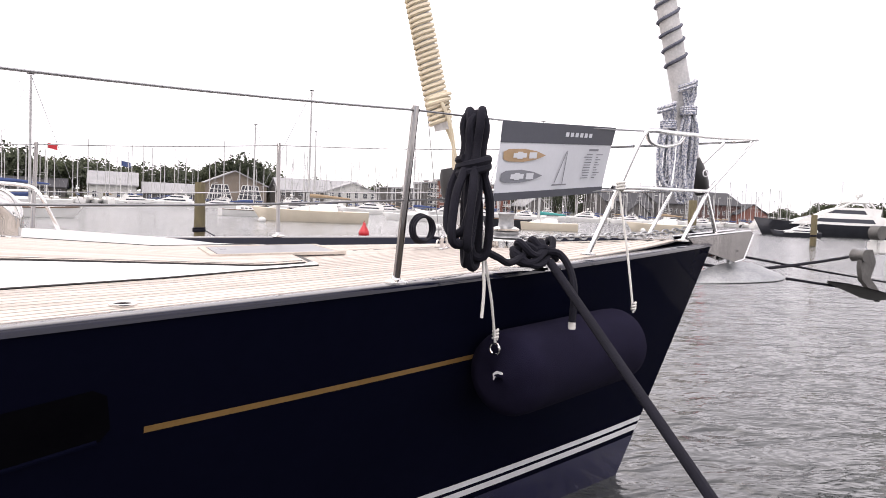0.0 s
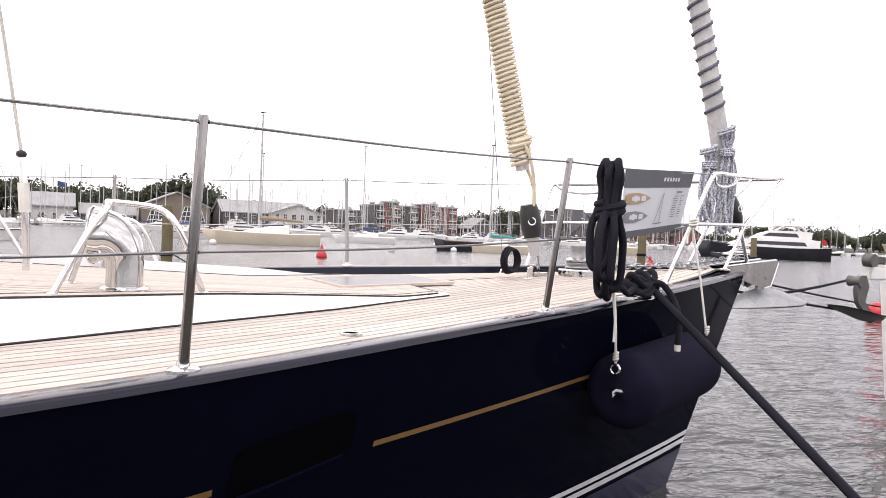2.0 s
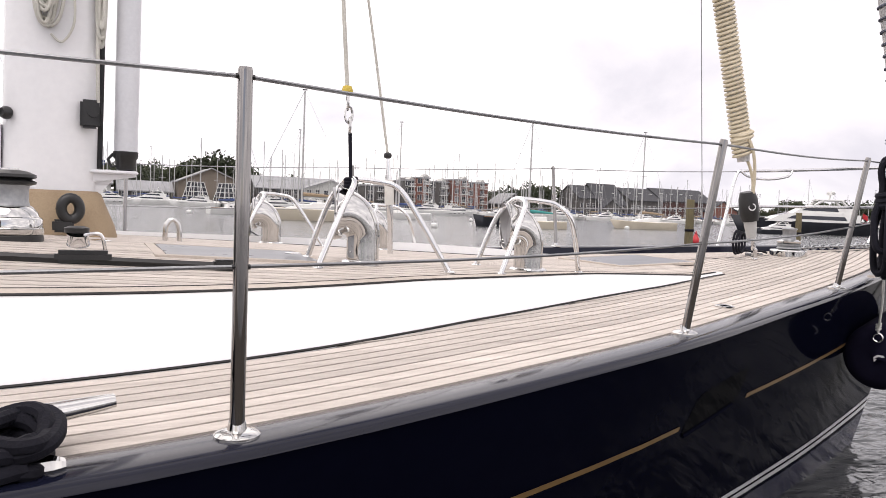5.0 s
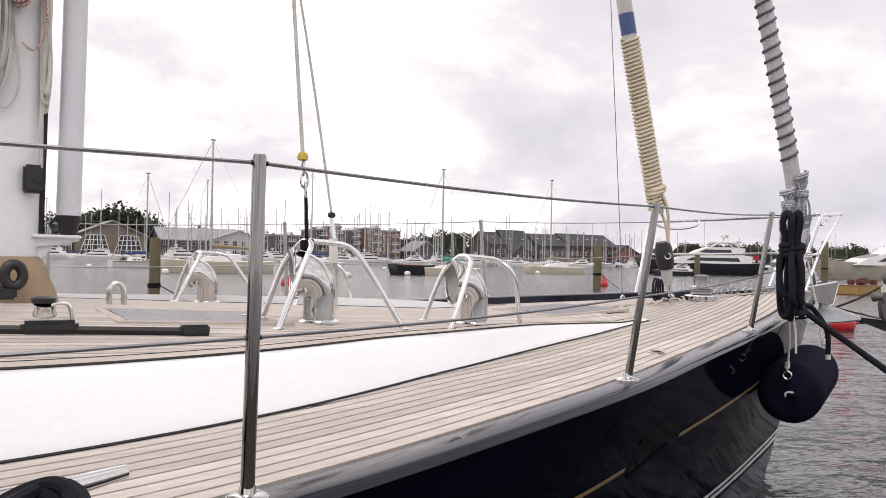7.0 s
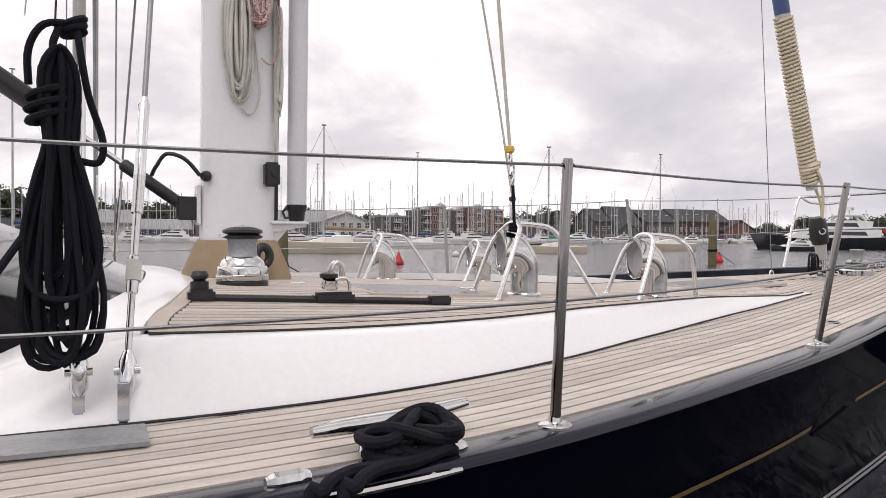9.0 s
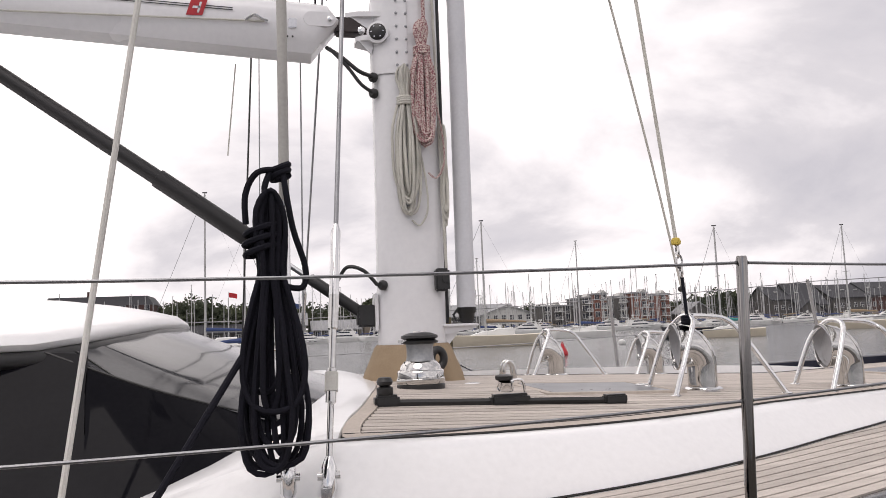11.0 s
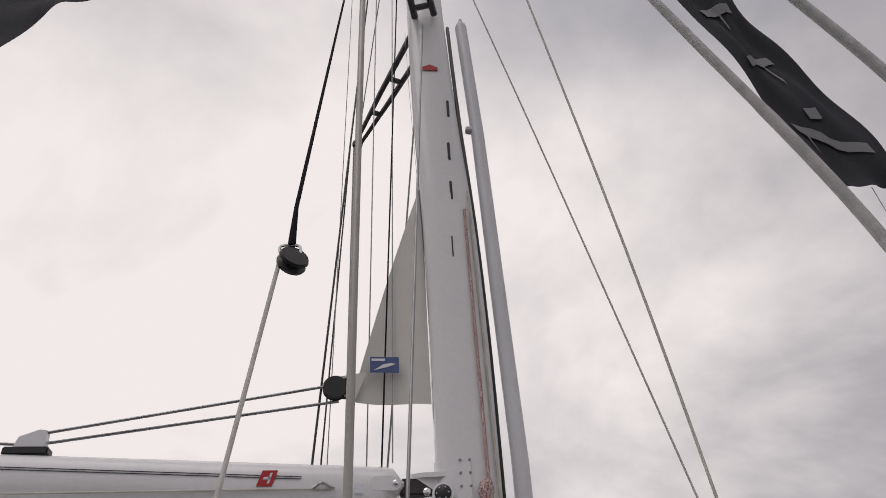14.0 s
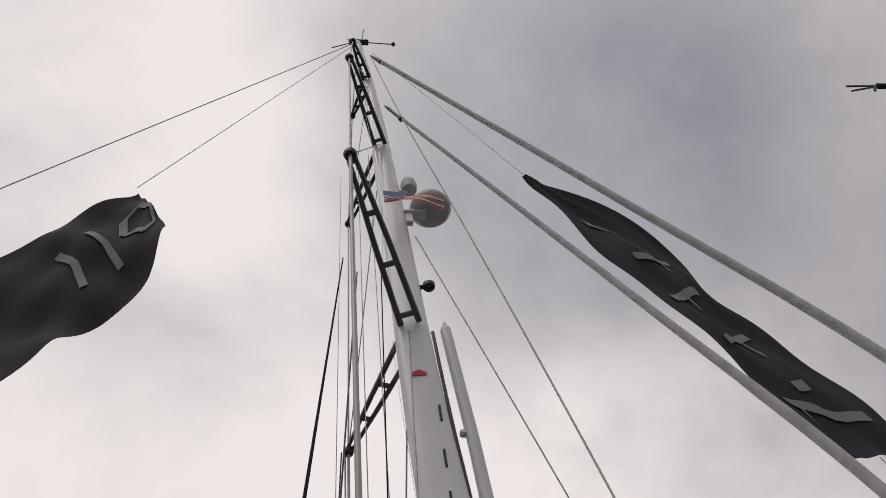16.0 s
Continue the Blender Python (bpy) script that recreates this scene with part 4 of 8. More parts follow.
part("self_tailer", Shape().lathe([(0.070, 0.214), (0.090, 0.220), (0.092, 0.228), (0.074, 0.237), (0.092, 0.245), (0.090, 0.256), (0.060, 0.268), (0.034, 0.272)], mw, 32), BLACKPLASTIC, winch, "black self-tailing jaws")
part("feeder_arm", Shape().box((-0.09 - 0.085, -0.84, wz + 0.23), (0.05, 0.03, 0.014), bevel=0.004), CHROME, winch)
part("cap", Shape().lathe([(0.032, 0.270), (0.030, 0.278), (0.012, 0.280)], mw, 18), CHROME, winch)

jib_track = thing("jib_track", (0.15, -1.43, trunk_z(0.15, -1.43)), "black jib sheet track with a car on the coachroof", "track")
tz = lambda x: trunk_z(x, -1.43)
part("rail", Shape().tube([(x, -1.43 - 0.03 * (x - 0.15), tz(x) + 0.014) for x in np.linspace(-0.36, 0.68, 8)], 0.016, 6), BLACKPLASTIC, jib_track)
part("end_stop", Shape().box((0.63, -1.445, tz(0.63) + 0.022), (0.10, 0.05, 0.036), bevel=0.007), BLACKPLASTIC, jib_track)
part("end_block", Shape().box((-0.34, -1.41, tz(-0.34) + 0.025), (0.10, 0.07, 0.045), bevel=0.01).lathe([(0.028, 0.04), (0.034, 0.05), (0.034, 0.075), (0.02, 0.082), (0.03, 0.088), (0.034, 0.10), (0.026, 0.116), (0.012, 0.118)], Matrix.Translation((-0.345, -1.405, tz(-0.34))), 18), BLACKPLASTIC, jib_track)
car = part("car", Shape().box((0.17, -1.43, tz(0.17) + 0.026), (0.17, 0.055, 0.042), bevel=0.012), BLACKPLASTIC, jib_track, "black sliding car")
part("sheave", Shape().lathe([(0.012, -0.02), (0.036, -0.02), (0.03, 0), (0.036, 0.02), (0.012, 0.02)], Matrix.Translation((0.155, -1.43, tz(0.17) + 0.085)) @ pose(0, 0, 0, 20, 0, 0), 20), STEEL, car)
part("block_head", Shape().lathe([(0.012, 0.1), (0.036, 0.104), (0.038, 0.12), (0.022, 0.126)], Matrix.Translation((0.15, -1.43, tz(0.17))), 18), BLACKPLASTIC, car)
part("bail", Shape().tube(curve_points([(0.17, -1.45, tz(0.17) + 0.10), (0.22, -1.45, tz(0.17) + 0.10), (0.235, -1.44, tz(0.17) + 0.05)], 5), 0.006, 8), STEEL, car)

mb = thing("mast_base_block", (0.11, -0.27, 1.70), "black turning block standing at the mast foot", "block")
part("cheek", Shape().tube([(0.11 + 0.038 * math.cos(k), -0.27 + 0.01 * math.cos(k), 1.80 + 0.05 * math.sin(k)) for k in np.linspace(0, 2 * math.pi, 21)[:-1]], 0.024, 10, closed=True), BLACKPLASTIC, mb)
part("base", Shape().box((0.08, -0.27, 1.72), (0.09, 0.05, 0.06), bevel=0.01), BLACKPLASTIC, mb)

for x, y in ((0.575, -0.09),):
    z = trunk_z(x, y)
    eye = thing("deck_loop", (x, y, z), "pair of chrome loops on the coachroof", "pad eye")
    for dy in (-0.03, 0.03):
        part("loop", Shape().tube(curve_points([(x - 0.035, y + dy, z), (x - 0.03, y + dy, z + 0.08), (x, y + dy, z + 0.112), (x + 0.03, y + dy, z + 0.08), (x + 0.035, y + dy, z)], 6), 0.010, 10), CHROME, eye)
solo("deck_plate", Shape().lathe([(0.045, 0.0), (0.045, 0.006), (0.03, 0.009)], Matrix.Translation((0.235, -0.55, trunk_z(0.235, -0.55))), 22), STEEL, "round stainless deck plate on the teak", "deck plate")
for x, y in ((2.86, -1.60), (-0.28, -2.73)):
    fl = thing("filler_cap", (x, y, deck_z(x, y)), "flush chrome filler cap in the side deck", "filler cap", "filler caps")
    part("ring", Shape().lathe([(0.045, -0.002), (0.045, 0.006), (0.038, 0.009), (0.033, 0.006)], Matrix.Translation((x, y, deck_z(x, y))), 22), CHROME, fl)
    part("lid", Shape().lathe([(0.032, 0.0), (0.032, 0.006)], Matrix.Translation((x, y, deck_z(x, y))), 20), STEEL, fl)


# ---- rope work ----
def hanging_coil(shape, top, height, width, depth, loops, r, seed, waist=0.3, n=20, axis=(1, 0, 0)):
    """Loops of rope hung from a point and gathered at a waist."""
    rnd = random.Random(seed)
    side = Vector(axis).normalized()
    out = Vector((0, 0, 1)).cross(side)
    for i in range(loops):
        drop, w, off = height * rnd.uniform(0.82, 1.0), width * (rnd.uniform(0.55, 1.0) if i % 2 else rnd.uniform(0.08, 0.6)), rnd.uniform(-1, 1) * depth
        ph = rnd.uniform(-0.5, 0.5)
        pts = []
        for k in range(n):
            a = 2 * math.pi * k / n
            v = 0.5 - 0.5 * math.cos(a)
            pinch = 1.0 - 0.72 * math.exp(-((v - waist) / 0.11) ** 2)
            x = math.sin(a) * (abs(math.sin(a)) ** -0.25 if abs(math.sin(a)) > 1e-3 else 1) * w * (0.62 + 0.45 * v) * pinch + ph * w * 0.6 * pinch
            pts.append(Vector(top) + side * x + out * (off * pinch + 0.012 * math.sin(3 * a + i)) - Vector((0, 0, v * drop)))
        part("loop", Shape().tube(curve_points(pts, 2, True), r, 7, closed=True), shape[0], shape[1])


def wrap(shape, c, rx, ry, height, turns, r, tilt=0.0):
    pts = []
    n = int(turns * 14)
    for k in range(n + 1):
        a = 2 * math.pi * k / 14
        pts.append((c[0] + rx * math.cos(a), c[1] + ry * math.sin(a), c[2] + height * (k / n - 0.5) + tilt * math.cos(a)))
    shape.tube(pts, r, 7)


# mooring line coil hung on the lifeline beside the bow
coil = thing("rope_coil", (4.22, -1.43, 1.6), "thick black mooring line coiled and hung from the lifeline", "rope")
TOP = Vector((4.185, -1.48, 2.218))
for i, (ang, hgt, w, low_dx, off) in enumerate(((38, 0.63, 0.050, 0.035, 0.00), (-25, 0.60, 0.045, 0.055, 0.02), (75, 0.64, 0.055, 0.02, -0.03), (20, 0.53, 0.060, -0.115, 0.01), (-50, 0.50, 0.050, -0.10, -0.02), (55, 0.57, 0.050, -0.075, 0.035))):
    along = Vector((math.cos(radians(ang)), math.sin(radians(ang)), 0))
    pts = []
    for k in range(18):
        a = 2 * math.pi * k / 18
        v = 0.5 - 0.5 * math.cos(a)
        pinch = 1 - 0.55 * math.exp(-((v - 0.33) / 0.12) ** 2)
        swing = Vector((0.8, 0.6, 0)) * low_dx * max(0.0, (v - 0.33) / 0.67) ** 0.8
        q = along * (math.copysign(abs(math.sin(a)) ** 0.6, math.sin(a)) * w * (0.85 + 0.35 * v) * pinch) + Vector((0.5, -0.8, 0)) * off * pinch
        pts.append(TOP + q + swing - Vector((0, 0, v * hgt - 0.012 * (i % 3))))
    part("loop", Shape().tube(curve_points(pts, 3, True), 0.0185, 9, closed=True), ROPEBLACK, coil)
c2 = Shape()
wrap(c2, (4.185, -1.482, 2.013), 0.060, 0.060, 0.075, 2.6, 0.019, 0.012)
part("binding", c2, ROPEBLACK, coil)

tangle = thing("bow_cleat_line", (4.66, -1.22, 1.56), "black mooring line made fast on a bow cleat", "rope")
rnd = random.Random(4)
for i in range(6):
    cx, cy, cz = 4.66 + rnd.uniform(-0.06, 0.06), -1.20 + rnd.uniform(-0.03, 0.03), 1.615 + 0.012 * i
    a0 = rnd.uniform(0, 6)
    pts = [(cx + (0.115 - 0.008 * i) * math.cos(a0 + a) * 0.95, cy + 0.055 * math.sin(a0 + a) - 0.05 * math.cos(a0 + a) * -0.6, cz + 0.03 * math.sin(2 * a + i)) for a in np.linspace(0, 2 * math.pi, 13)[:-1]]
    part("turn", Shape().tube(curve_points(pts, 3, True), 0.017, 8, closed=True), ROPEBLACK, tangle)
t1 = Shape()
t1.tube(curve_points([(4.27, -1.45, 1.66), (4.36, -1.40, 1.63), (4.46, -1.33, 1.60), (4.58, -1.26, 1.64)], 5), 0.0165, 8)
t1.tube(curve_points([(4.70, -1.24, 1.65), (4.77, -1.25, 1.64), (4.80, -1.30, 1.57), (4.79, -1.36, 1.47), (4.78, -1.37, 1.33)], 5), 0.0175, 8)

part("lead", t1, ROPEBLACK, tangle)
part("whipped_end", Shape().tube([(4.78, -1.37, 1.33), (4.78, -1.37, 1.298)], 0.0175, 10), ROPEWHITE, tangle, "white whipping at the end")
moor_dir = Vector((-0.05, -0.865, -0.50))
ml = [Vector((4.72, -1.25, 1.60)) + moor_dir * s + Vector((0, 0, -0.015 * s * 0)) for s in np.linspace(0, 2.40, 20)]
solo("mooring_line", Shape().tube(ml, 0.0205, 9), ROPEBLACK, "thick black mooring line running down to the dock", "rope", "mooring lines")
cleat = thing("bow_cleat", (4.62, -1.20, 1.55), "low polished mooring cleat on the rail", "cleat", "mooring cleats")
part("base", Shape().box((4.62, -1.22, 1.565), (0.34, 0.06, 0.016), pose(0, 0, 0), bevel=0.005), CHROME, cleat)
part("horn", Shape().tube([(4.48, -1.20, 1.60), (4.62, -1.21, 1.605), (4.76, -1.22, 1.60)], [0.008, 0.016, 0.008], 10), CHROME, cleat)

# fender
fender = thing("fender", (4.95, -1.14, 1.05), "fat cylindrical fender in a navy fleece cover, hung from the rail", "fender")
FA, FB = Vector((4.44, -1.305, 1.08)), Vector((5.46, -0.84, 1.12))
fd = (FB - FA).normalized()
FR = 0.202
prof = [(0.0, 0.10), (0.0, 0.6), (0.02, 0.9), (0.06, 0.985), (0.11, 1.0), (0.5, 1.0), (0.89, 1.0), (0.94, 0.98), (0.98, 0.85), (1.0, 0.6), (1.0, 0.1)]
part("cover", Shape().tube([FA + (FB - FA) * u for u, _ in prof], [FR * k for _, k in prof], 36), NAVYCLOTH, fender, smooth=60)
part("emblem", Shape().prism([(-0.03, 0.02), (-0.018, -0.008), (0.008, -0.012), (0.034, 0.004), (0.036, 0.016), (0.006, 0.008), (-0.012, 0.012)], 0.003, Matrix.Translation(FA - fd * 0.016 + Vector((0, 0, 0.012))) @ fd.to_track_quat("Z", "Y").to_matrix().to_4x4() @ pose(0, 0, 0, 0, 0, 150)), STRIPE, fender, "small white curved mark")
ringc = FA + Vector((-0.012, -0.004, 0.13)) - fd * 0.02
part("eye_ring", Shape().tube([ringc + Vector((0.026 * math.cos(k) * fd.y, -0.026 * math.cos(k) * fd.x, 0.026 * math.sin(k))) for k in np.linspace(0, 2 * math.pi, 15)[:-1]], 0.006, 7, closed=True), STEEL, fender)
for top, bottom_pt in (((4.30, -1.40, 1.62), ringc + Vector((0, 0, 0.03))), ((5.40, -0.83, 2.0), (5.47, -0.93, 1.30))):
    lan = thing("fender_lanyard", bottom_pt, "thin white cord holding the fender", "cord", "fender lanyards")
    part("cord", Shape().tube([top, Vector(top).lerp(Vector(bottom_pt), 0.5) + Vector((0.004, -0.006, 0)), bottom_pt], 0.0065, 8), ROPEWHITE, lan)
    kn = Shape()
    wrap(kn, Vector(bottom_pt) + Vector((0, 0, 0.035)), 0.011, 0.011, 0.045, 3, 0.006)
    part("knot", kn, ROPEWHITE, lan)
solo("loose_cord", Shape().tube(curve_points([(4.28, -1.42, 1.74), (4.27, -1.44, 1.62), (4.27, -1.46, 1.50), (4.26, -1.47, 1.375)], 4), 0.007, 7), ROPEWHITE, "loose white cord end hanging over the rail", "cord")
kp = Shape()
wrap(kp, (5.41, -0.835, 2.0), 0.022, 0.022, 0.05, 3, 0.007)
kp.tube([(5.41, -0.83, 2.0), (5.36, -0.84, 1.93), (5.35, -0.85, 1.87)], 0.006, 6)
solo("pulpit_knot", kp, ROPEWHITE, "white cord knotted round the pulpit rail", "cord")

# specification banner on the pulpit
ban = thing("banner", (4.82, -1.14, 1.9), "slate and white printed vinyl banner lashed to the guard wires", "banner")
TL, TR, BR, BL = Vector((4.37, -1.37, 2.228)), Vector((5.27, -0.955, 2.303)), Vector((5.245, -0.90, 1.955)), Vector((4.33, -1.36, 1.872))


def ban_pt(u, v, lift=0.0):
    p = TL.lerp(TR, u).lerp(BL.lerp(BR, u), v)
    n = Vector((0.43, -0.9, 0)).normalized()
    return p + n * (0.012 * math.sin(3.2 * u + 1.5 * v) + lift)


def ban_patch(u0, u1, v0, v1, lift):
    return [[ban_pt(u, v, lift) for u in np.linspace(u0, u1, 8)] for v in np.linspace(v0, v1, 5)]


part("sheet", Shape().loft(ban_patch(0, 1, 0, 1, 0.0)), PRINTPALE, ban)
part("header_band", Shape().loft(ban_patch(0, 1, 0, 0.27, 0.002)), PRINTDARK, ban, "slate header band")
part("footer_band", Shape().loft(ban_patch(0, 1, 0.90, 1, 0.002)), PRINTDARK, ban)
for i in range(6):
    part("header_mark", Shape().loft(ban_patch(0.50 + 0.045 * i, 0.53 + 0.045 * i, 0.11, 0.17, 0.004)), PRINTPALE, ban, "small pale bar")
for v0, m in ((0.43, PRINTTAN), (0.70, PRINTINK)):
    plan = Shape()
    pts = [ban_pt(0.03 + 0.33 * u, v0 + 0.085 * w, 0.004) for u, w in ((0, -0.5), (0.1, -0.9), (0.45, -1), (0.75, -0.65), (1.0, 0), (0.75, 0.65), (0.45, 1), (0.1, 0.9), (0, 0.5))]
    plan.add(pts, [tuple(range(9))])
    part("deck_plan", plan, m, ban, "printed yacht plan")
    inner = Shape()
    for u0, u1, w in ((0.10, 0.2, 0.03), (0.22, 0.28, 0.04), (0.13, 0.17, 0.045)):
        inner.loft(ban_patch(u0, u1, v0 - w, v0 + w, 0.006))
    part("plan_detail", inner, PRINTPALE, ban)
prof_lines = Shape()
prof_lines.add([ban_pt(0.545, 0.36, 0.004), ban_pt(0.55, 0.36, 0.004), ban_pt(0.56, 0.82, 0.004), ban_pt(0.553, 0.82, 0.004)], [(0, 1, 2, 3)])
prof_lines.add([ban_pt(0.54, 0.36, 0.004), ban_pt(0.543, 0.37, 0.004), ban_pt(0.485, 0.80, 0.004), ban_pt(0.478, 0.80, 0.004)], [(0, 1, 2, 3)])
prof_lines.loft(ban_patch(0.46, 0.60, 0.825, 0.845, 0.004))
part("sail_plan", prof_lines, PRINTINK, ban, "printed sail plan")
rows_txt = Shape()
rnd = random.Random(2)
rows_txt.loft(ban_patch(0.76, 0.86, 0.33, 0.36, 0.004))
for i in range(10):
    v = 0.405 + 0.038 * i
    rows_txt.loft(ban_patch(0.72 + rnd.uniform(0, 0.03), 0.81, v, v + 0.013, 0.004))
    rows_txt.loft(ban_patch(0.85, 0.87 + rnd.uniform(0.0, 0.05), v, v + 0.013, 0.004))
part("text_bars", rows_txt, PRINTINK, ban, "small grey bars of unreadable print")

# ---- forestays ----
inner_line = curve_points([(4.83, 0, 1.58), (4.72, 0, 2.10), (4.56, 0, 2.72), (4.29, 0, 3.75), (3.66, 0, 6.2), (2.55, 0, 8.8), (1.24, 0, 11.8), (-0.05, 0, 14.7)], 8)
genoa_line = curve_points([(6.93, 0, 1.72), (6.66, 0, 2.25), (6.42, 0, 3.05), (6.04, 0, 4.27), (4.85, 0, 7.83), (3.09, 0, 11.28), (-0.2, 0, 17.5)], 8)


def stretch_of(line, z0, z1, n):
    zs2 = [p.z for p in line]
    return [Vector((float(np.interp(z, zs2, [p.x for p in line])), 0, z)) for z in np.linspace(z0, z1, n)]


def spiral(line, z0, z1, pitch, rad, r, phase=0.0, n_per=10, wobble=0.0):
    turns = (z1 - z0) / pitch
    n = int(turns * n_per)
    mid_pts = stretch_of(line, z0, z1, n)
    rnd2 = random.Random(7)
    sag = [rnd2.uniform(-1, 1) * wobble for _ in range(int(turns) + 2)]
    pts = []
    for i, c in enumerate(mid_pts):
        a = phase + 2 * math.pi * i / n_per
        rr = rad(c.z) + r * 0.45
        j = i / n_per
        w = sag[int(j)] * (1 - j % 1) + sag[int(j) + 1] * (j % 1)
        pts.append(c + Vector((rr * math.cos(a), rr * math.sin(a), w + rr * 0.35 * math.cos(a))))
    return Shape().tube(pts, r, 6)


ROPESLATE = mat("slate_blue_rope", (0.14, 0.15, 0.19), (0.06, 0.065, 0.085), rough=0.85, fine=120)
stay = thing("inner_forestay", (4.83, 0, 1.6), "furled staysail wound tightly in cream rope on the inner forestay", "furled sail")
part("rolled_sail", Shape().tube(stretch_of(inner_line, 2.32, 14.3, 60), [0.045] + [0.058] * 25 + [0.052 - 0.0007 * i for i in range(34)], 16), SAILGREY, stay, smooth=60)
part("rope_wrapping", spiral(inner_line, 2.36, 3.70, 0.030, lambda z: 0.058, 0.0135, wobble=0.003), ROPECREAM, stay, "cream rope wound in close turns")
tail = Shape()
tail.tube(curve_points([(4.60, -0.065, 2.52), (4.66, -0.085, 2.40), (4.71, -0.07, 2.25), (4.73, -0.05, 2.08)], 5), 0.012, 7)
tail.tube(curve_points([(4.58, 0.04, 2.50), (4.68, 0.0, 2.36), (4.745, -0.02, 2.20), (4.75, -0.03, 2.06)], 5), 0.012, 7)
wrap(tail, (4.625, -0.01, 2.50), 0.07, 0.07, 0.06, 2, 0.013, 0.02)
part("rope_tail", tail, ROPECREAM, stay)
part("sail_emblem", Shape().tube(stretch_of(inner_line, 3.72, 3.88, 4), 0.0605, 16, caps=False), BLUE, stay, "blue band on the sail cover")
drum = part("furler_drum", Shape().tube(stretch_of(inner_line, 1.87, 2.09, 5), [0.06, 0.073, 0.073, 0.07, 0.055], 18), BLACKPLASTIC, stay, "black furling drum")
part("drum_badge", Shape().tube([(4.716 + 0.019 * math.cos(k), -0.062 - 0.014 * math.cos(k), 1.975 + 0.024 * math.sin(k)) for k in np.linspace(0, 2 * math.pi, 17)[:-1]], 0.0045, 6, closed=True), STRIPE, drum)
part("toggle_cover", Shape().tube(stretch_of(inner_line, 1.74, 1.88, 3), [0.034, 0.044, 0.05], 14), RADARGREY, stay, "pale grey lower swivel")
part("stay_link", Shape().tube([(4.82, -0.022, 1.59), (4.80, -0.022, 1.75)], 0.011, 8).tube([(4.85, 0.022, 1.59), (4.83, 0.022, 1.75)], 0.011, 8), STEEL, stay)
part("deck_fitting", Shape().box((4.835, 0, deck_z(4.83, 0) + 0.012), (0.13, 0.07, 0.024), bevel=0.006), CHROME, stay)
part("swivel", Shape().tube([(-0.05, 0, 14.7), (0.02, 0, 14.55), (0.16, 0, 14.2), (0.2, 0, 14.1)], [0.012, 0.03, 0.03, 0.05], 10), BLACKPLASTIC, stay)

gen = thing("furled_genoa", (6.93, 0, 1.72), "furled genoa spirally bound with dark rope on the forestay", "furled sail")
part("rolled_sail", Shape().tube(stretch_of(genoa_line, 2.28, 17.1, 60), [0.045] + [0.072] * 20 + [0.066 - 0.0006 * i for i in range(39)], 16), SAILGREY, gen, smooth=60)
part("rope_wrapping", spiral(genoa_line, 2.9, 5.6, 0.098, lambda z: 0.070, 0.0125, wobble=0.012), ROPESLATE, gen, "dark rope spiralling round the sail")
part("furler_drum", Shape().tube(stretch_of(genoa_line, 2.03, 2.27, 5), [0.05, 0.068, 0.07, 0.066, 0.05], 18), BLACKPLASTIC, gen, "black furling drum")
part("drum_badge", Shape().tube([(6.715 + 0.024 * math.cos(k), -0.070, 2.17 + 0.024 * math.sin(k)) for k in np.linspace(0, 2 * math.pi, 17)[:-1]], 0.0045, 6, closed=True), STRIPE, gen)
part("swivel", Shape().tube([(-0.2, 0, 17.5), (-0.12, 0, 17.35), (0.0, 0, 17.1)], [0.014, 0.034, 0.05], 10), BLACKPLASTIC, gen)
part("lower_link", Shape().tube([(6.92, 0, 1.70), (6.80, 0, 2.03)], 0.016, 10), STEEL, gen)


def flecked(name, base, dark, scale):
    m = mat(name, base, tuple(c * 0.8 for c in base), rough=0.85, fine=150)
    nt = m.node_tree
    p = nt.nodes["Principled BSDF"]
    wave = nt.nodes.new("ShaderNodeTexNoise")
    wave.inputs["Scale"].default_value = scale
    tc = nt.nodes.new("ShaderNodeTexCoord")
    nt.links.new(tc.outputs["Object"], wave.inputs["Vector"])
    cr = nt.nodes.new("ShaderNodeValToRGB")
    cr.color_ramp.elements[0].position, cr.color_ramp.elements[1].position = 0.50, 0.54
    nt.links.new(wave.outputs["Fac"], cr.inputs[0])
    mx = nt.nodes.new("ShaderNodeMix")
    mx.data_type = "RGBA"
    old = p.inputs["Base Color"].links[0].from_socket
    nt.links.new(cr.outputs[0], mx.inputs["Factor"])
    nt.links.new(old, mx.inputs[6])
    mx.inputs[7].default_value = (*dark, 1)
    nt.links.new(mx.outputs[2], p.inputs["Base Color"])
    return m


ROPEFLECK = flecked("blue_flecked_white_rope", (0.55, 0.56, 0.59), (0.16, 0.18, 0.24), 85)
ROPEPINK = flecked("red_flecked_pink_rope", (0.68, 0.56, 0.52), (0.24, 0.085, 0.10), 125)
for top, hgt, seed in (((6.50, -0.10, 2.78), 0.86, 3), ((6.38, -0.04, 2.62), 0.60, 5)):
    g = thing("sheet_coil", (top[0], top[1], top[2] - hgt), "blue-flecked white sheet coiled and tied to the forestay", "rope", "sheet coils")
    hanging_coil((ROPEFLECK, g), top, hgt, 0.085, 0.045, 9, 0.0105, seed, 0.22)
    sw = Shape()
    wrap(sw, (top[0], top[1], top[2] - hgt * 0.22), 0.05, 0.05, 0.06, 4, 0.011)
    part("binding", sw, ROPEFLECK, g)
    sw = Shape()
    wrap(sw, (top[0] - 0.02, top[1], top[2] - hgt * 0.02), 0.06, 0.055, 0.05, 2, 0.012, 0.02)
    part("tie", sw, ROPEFLECK, g)

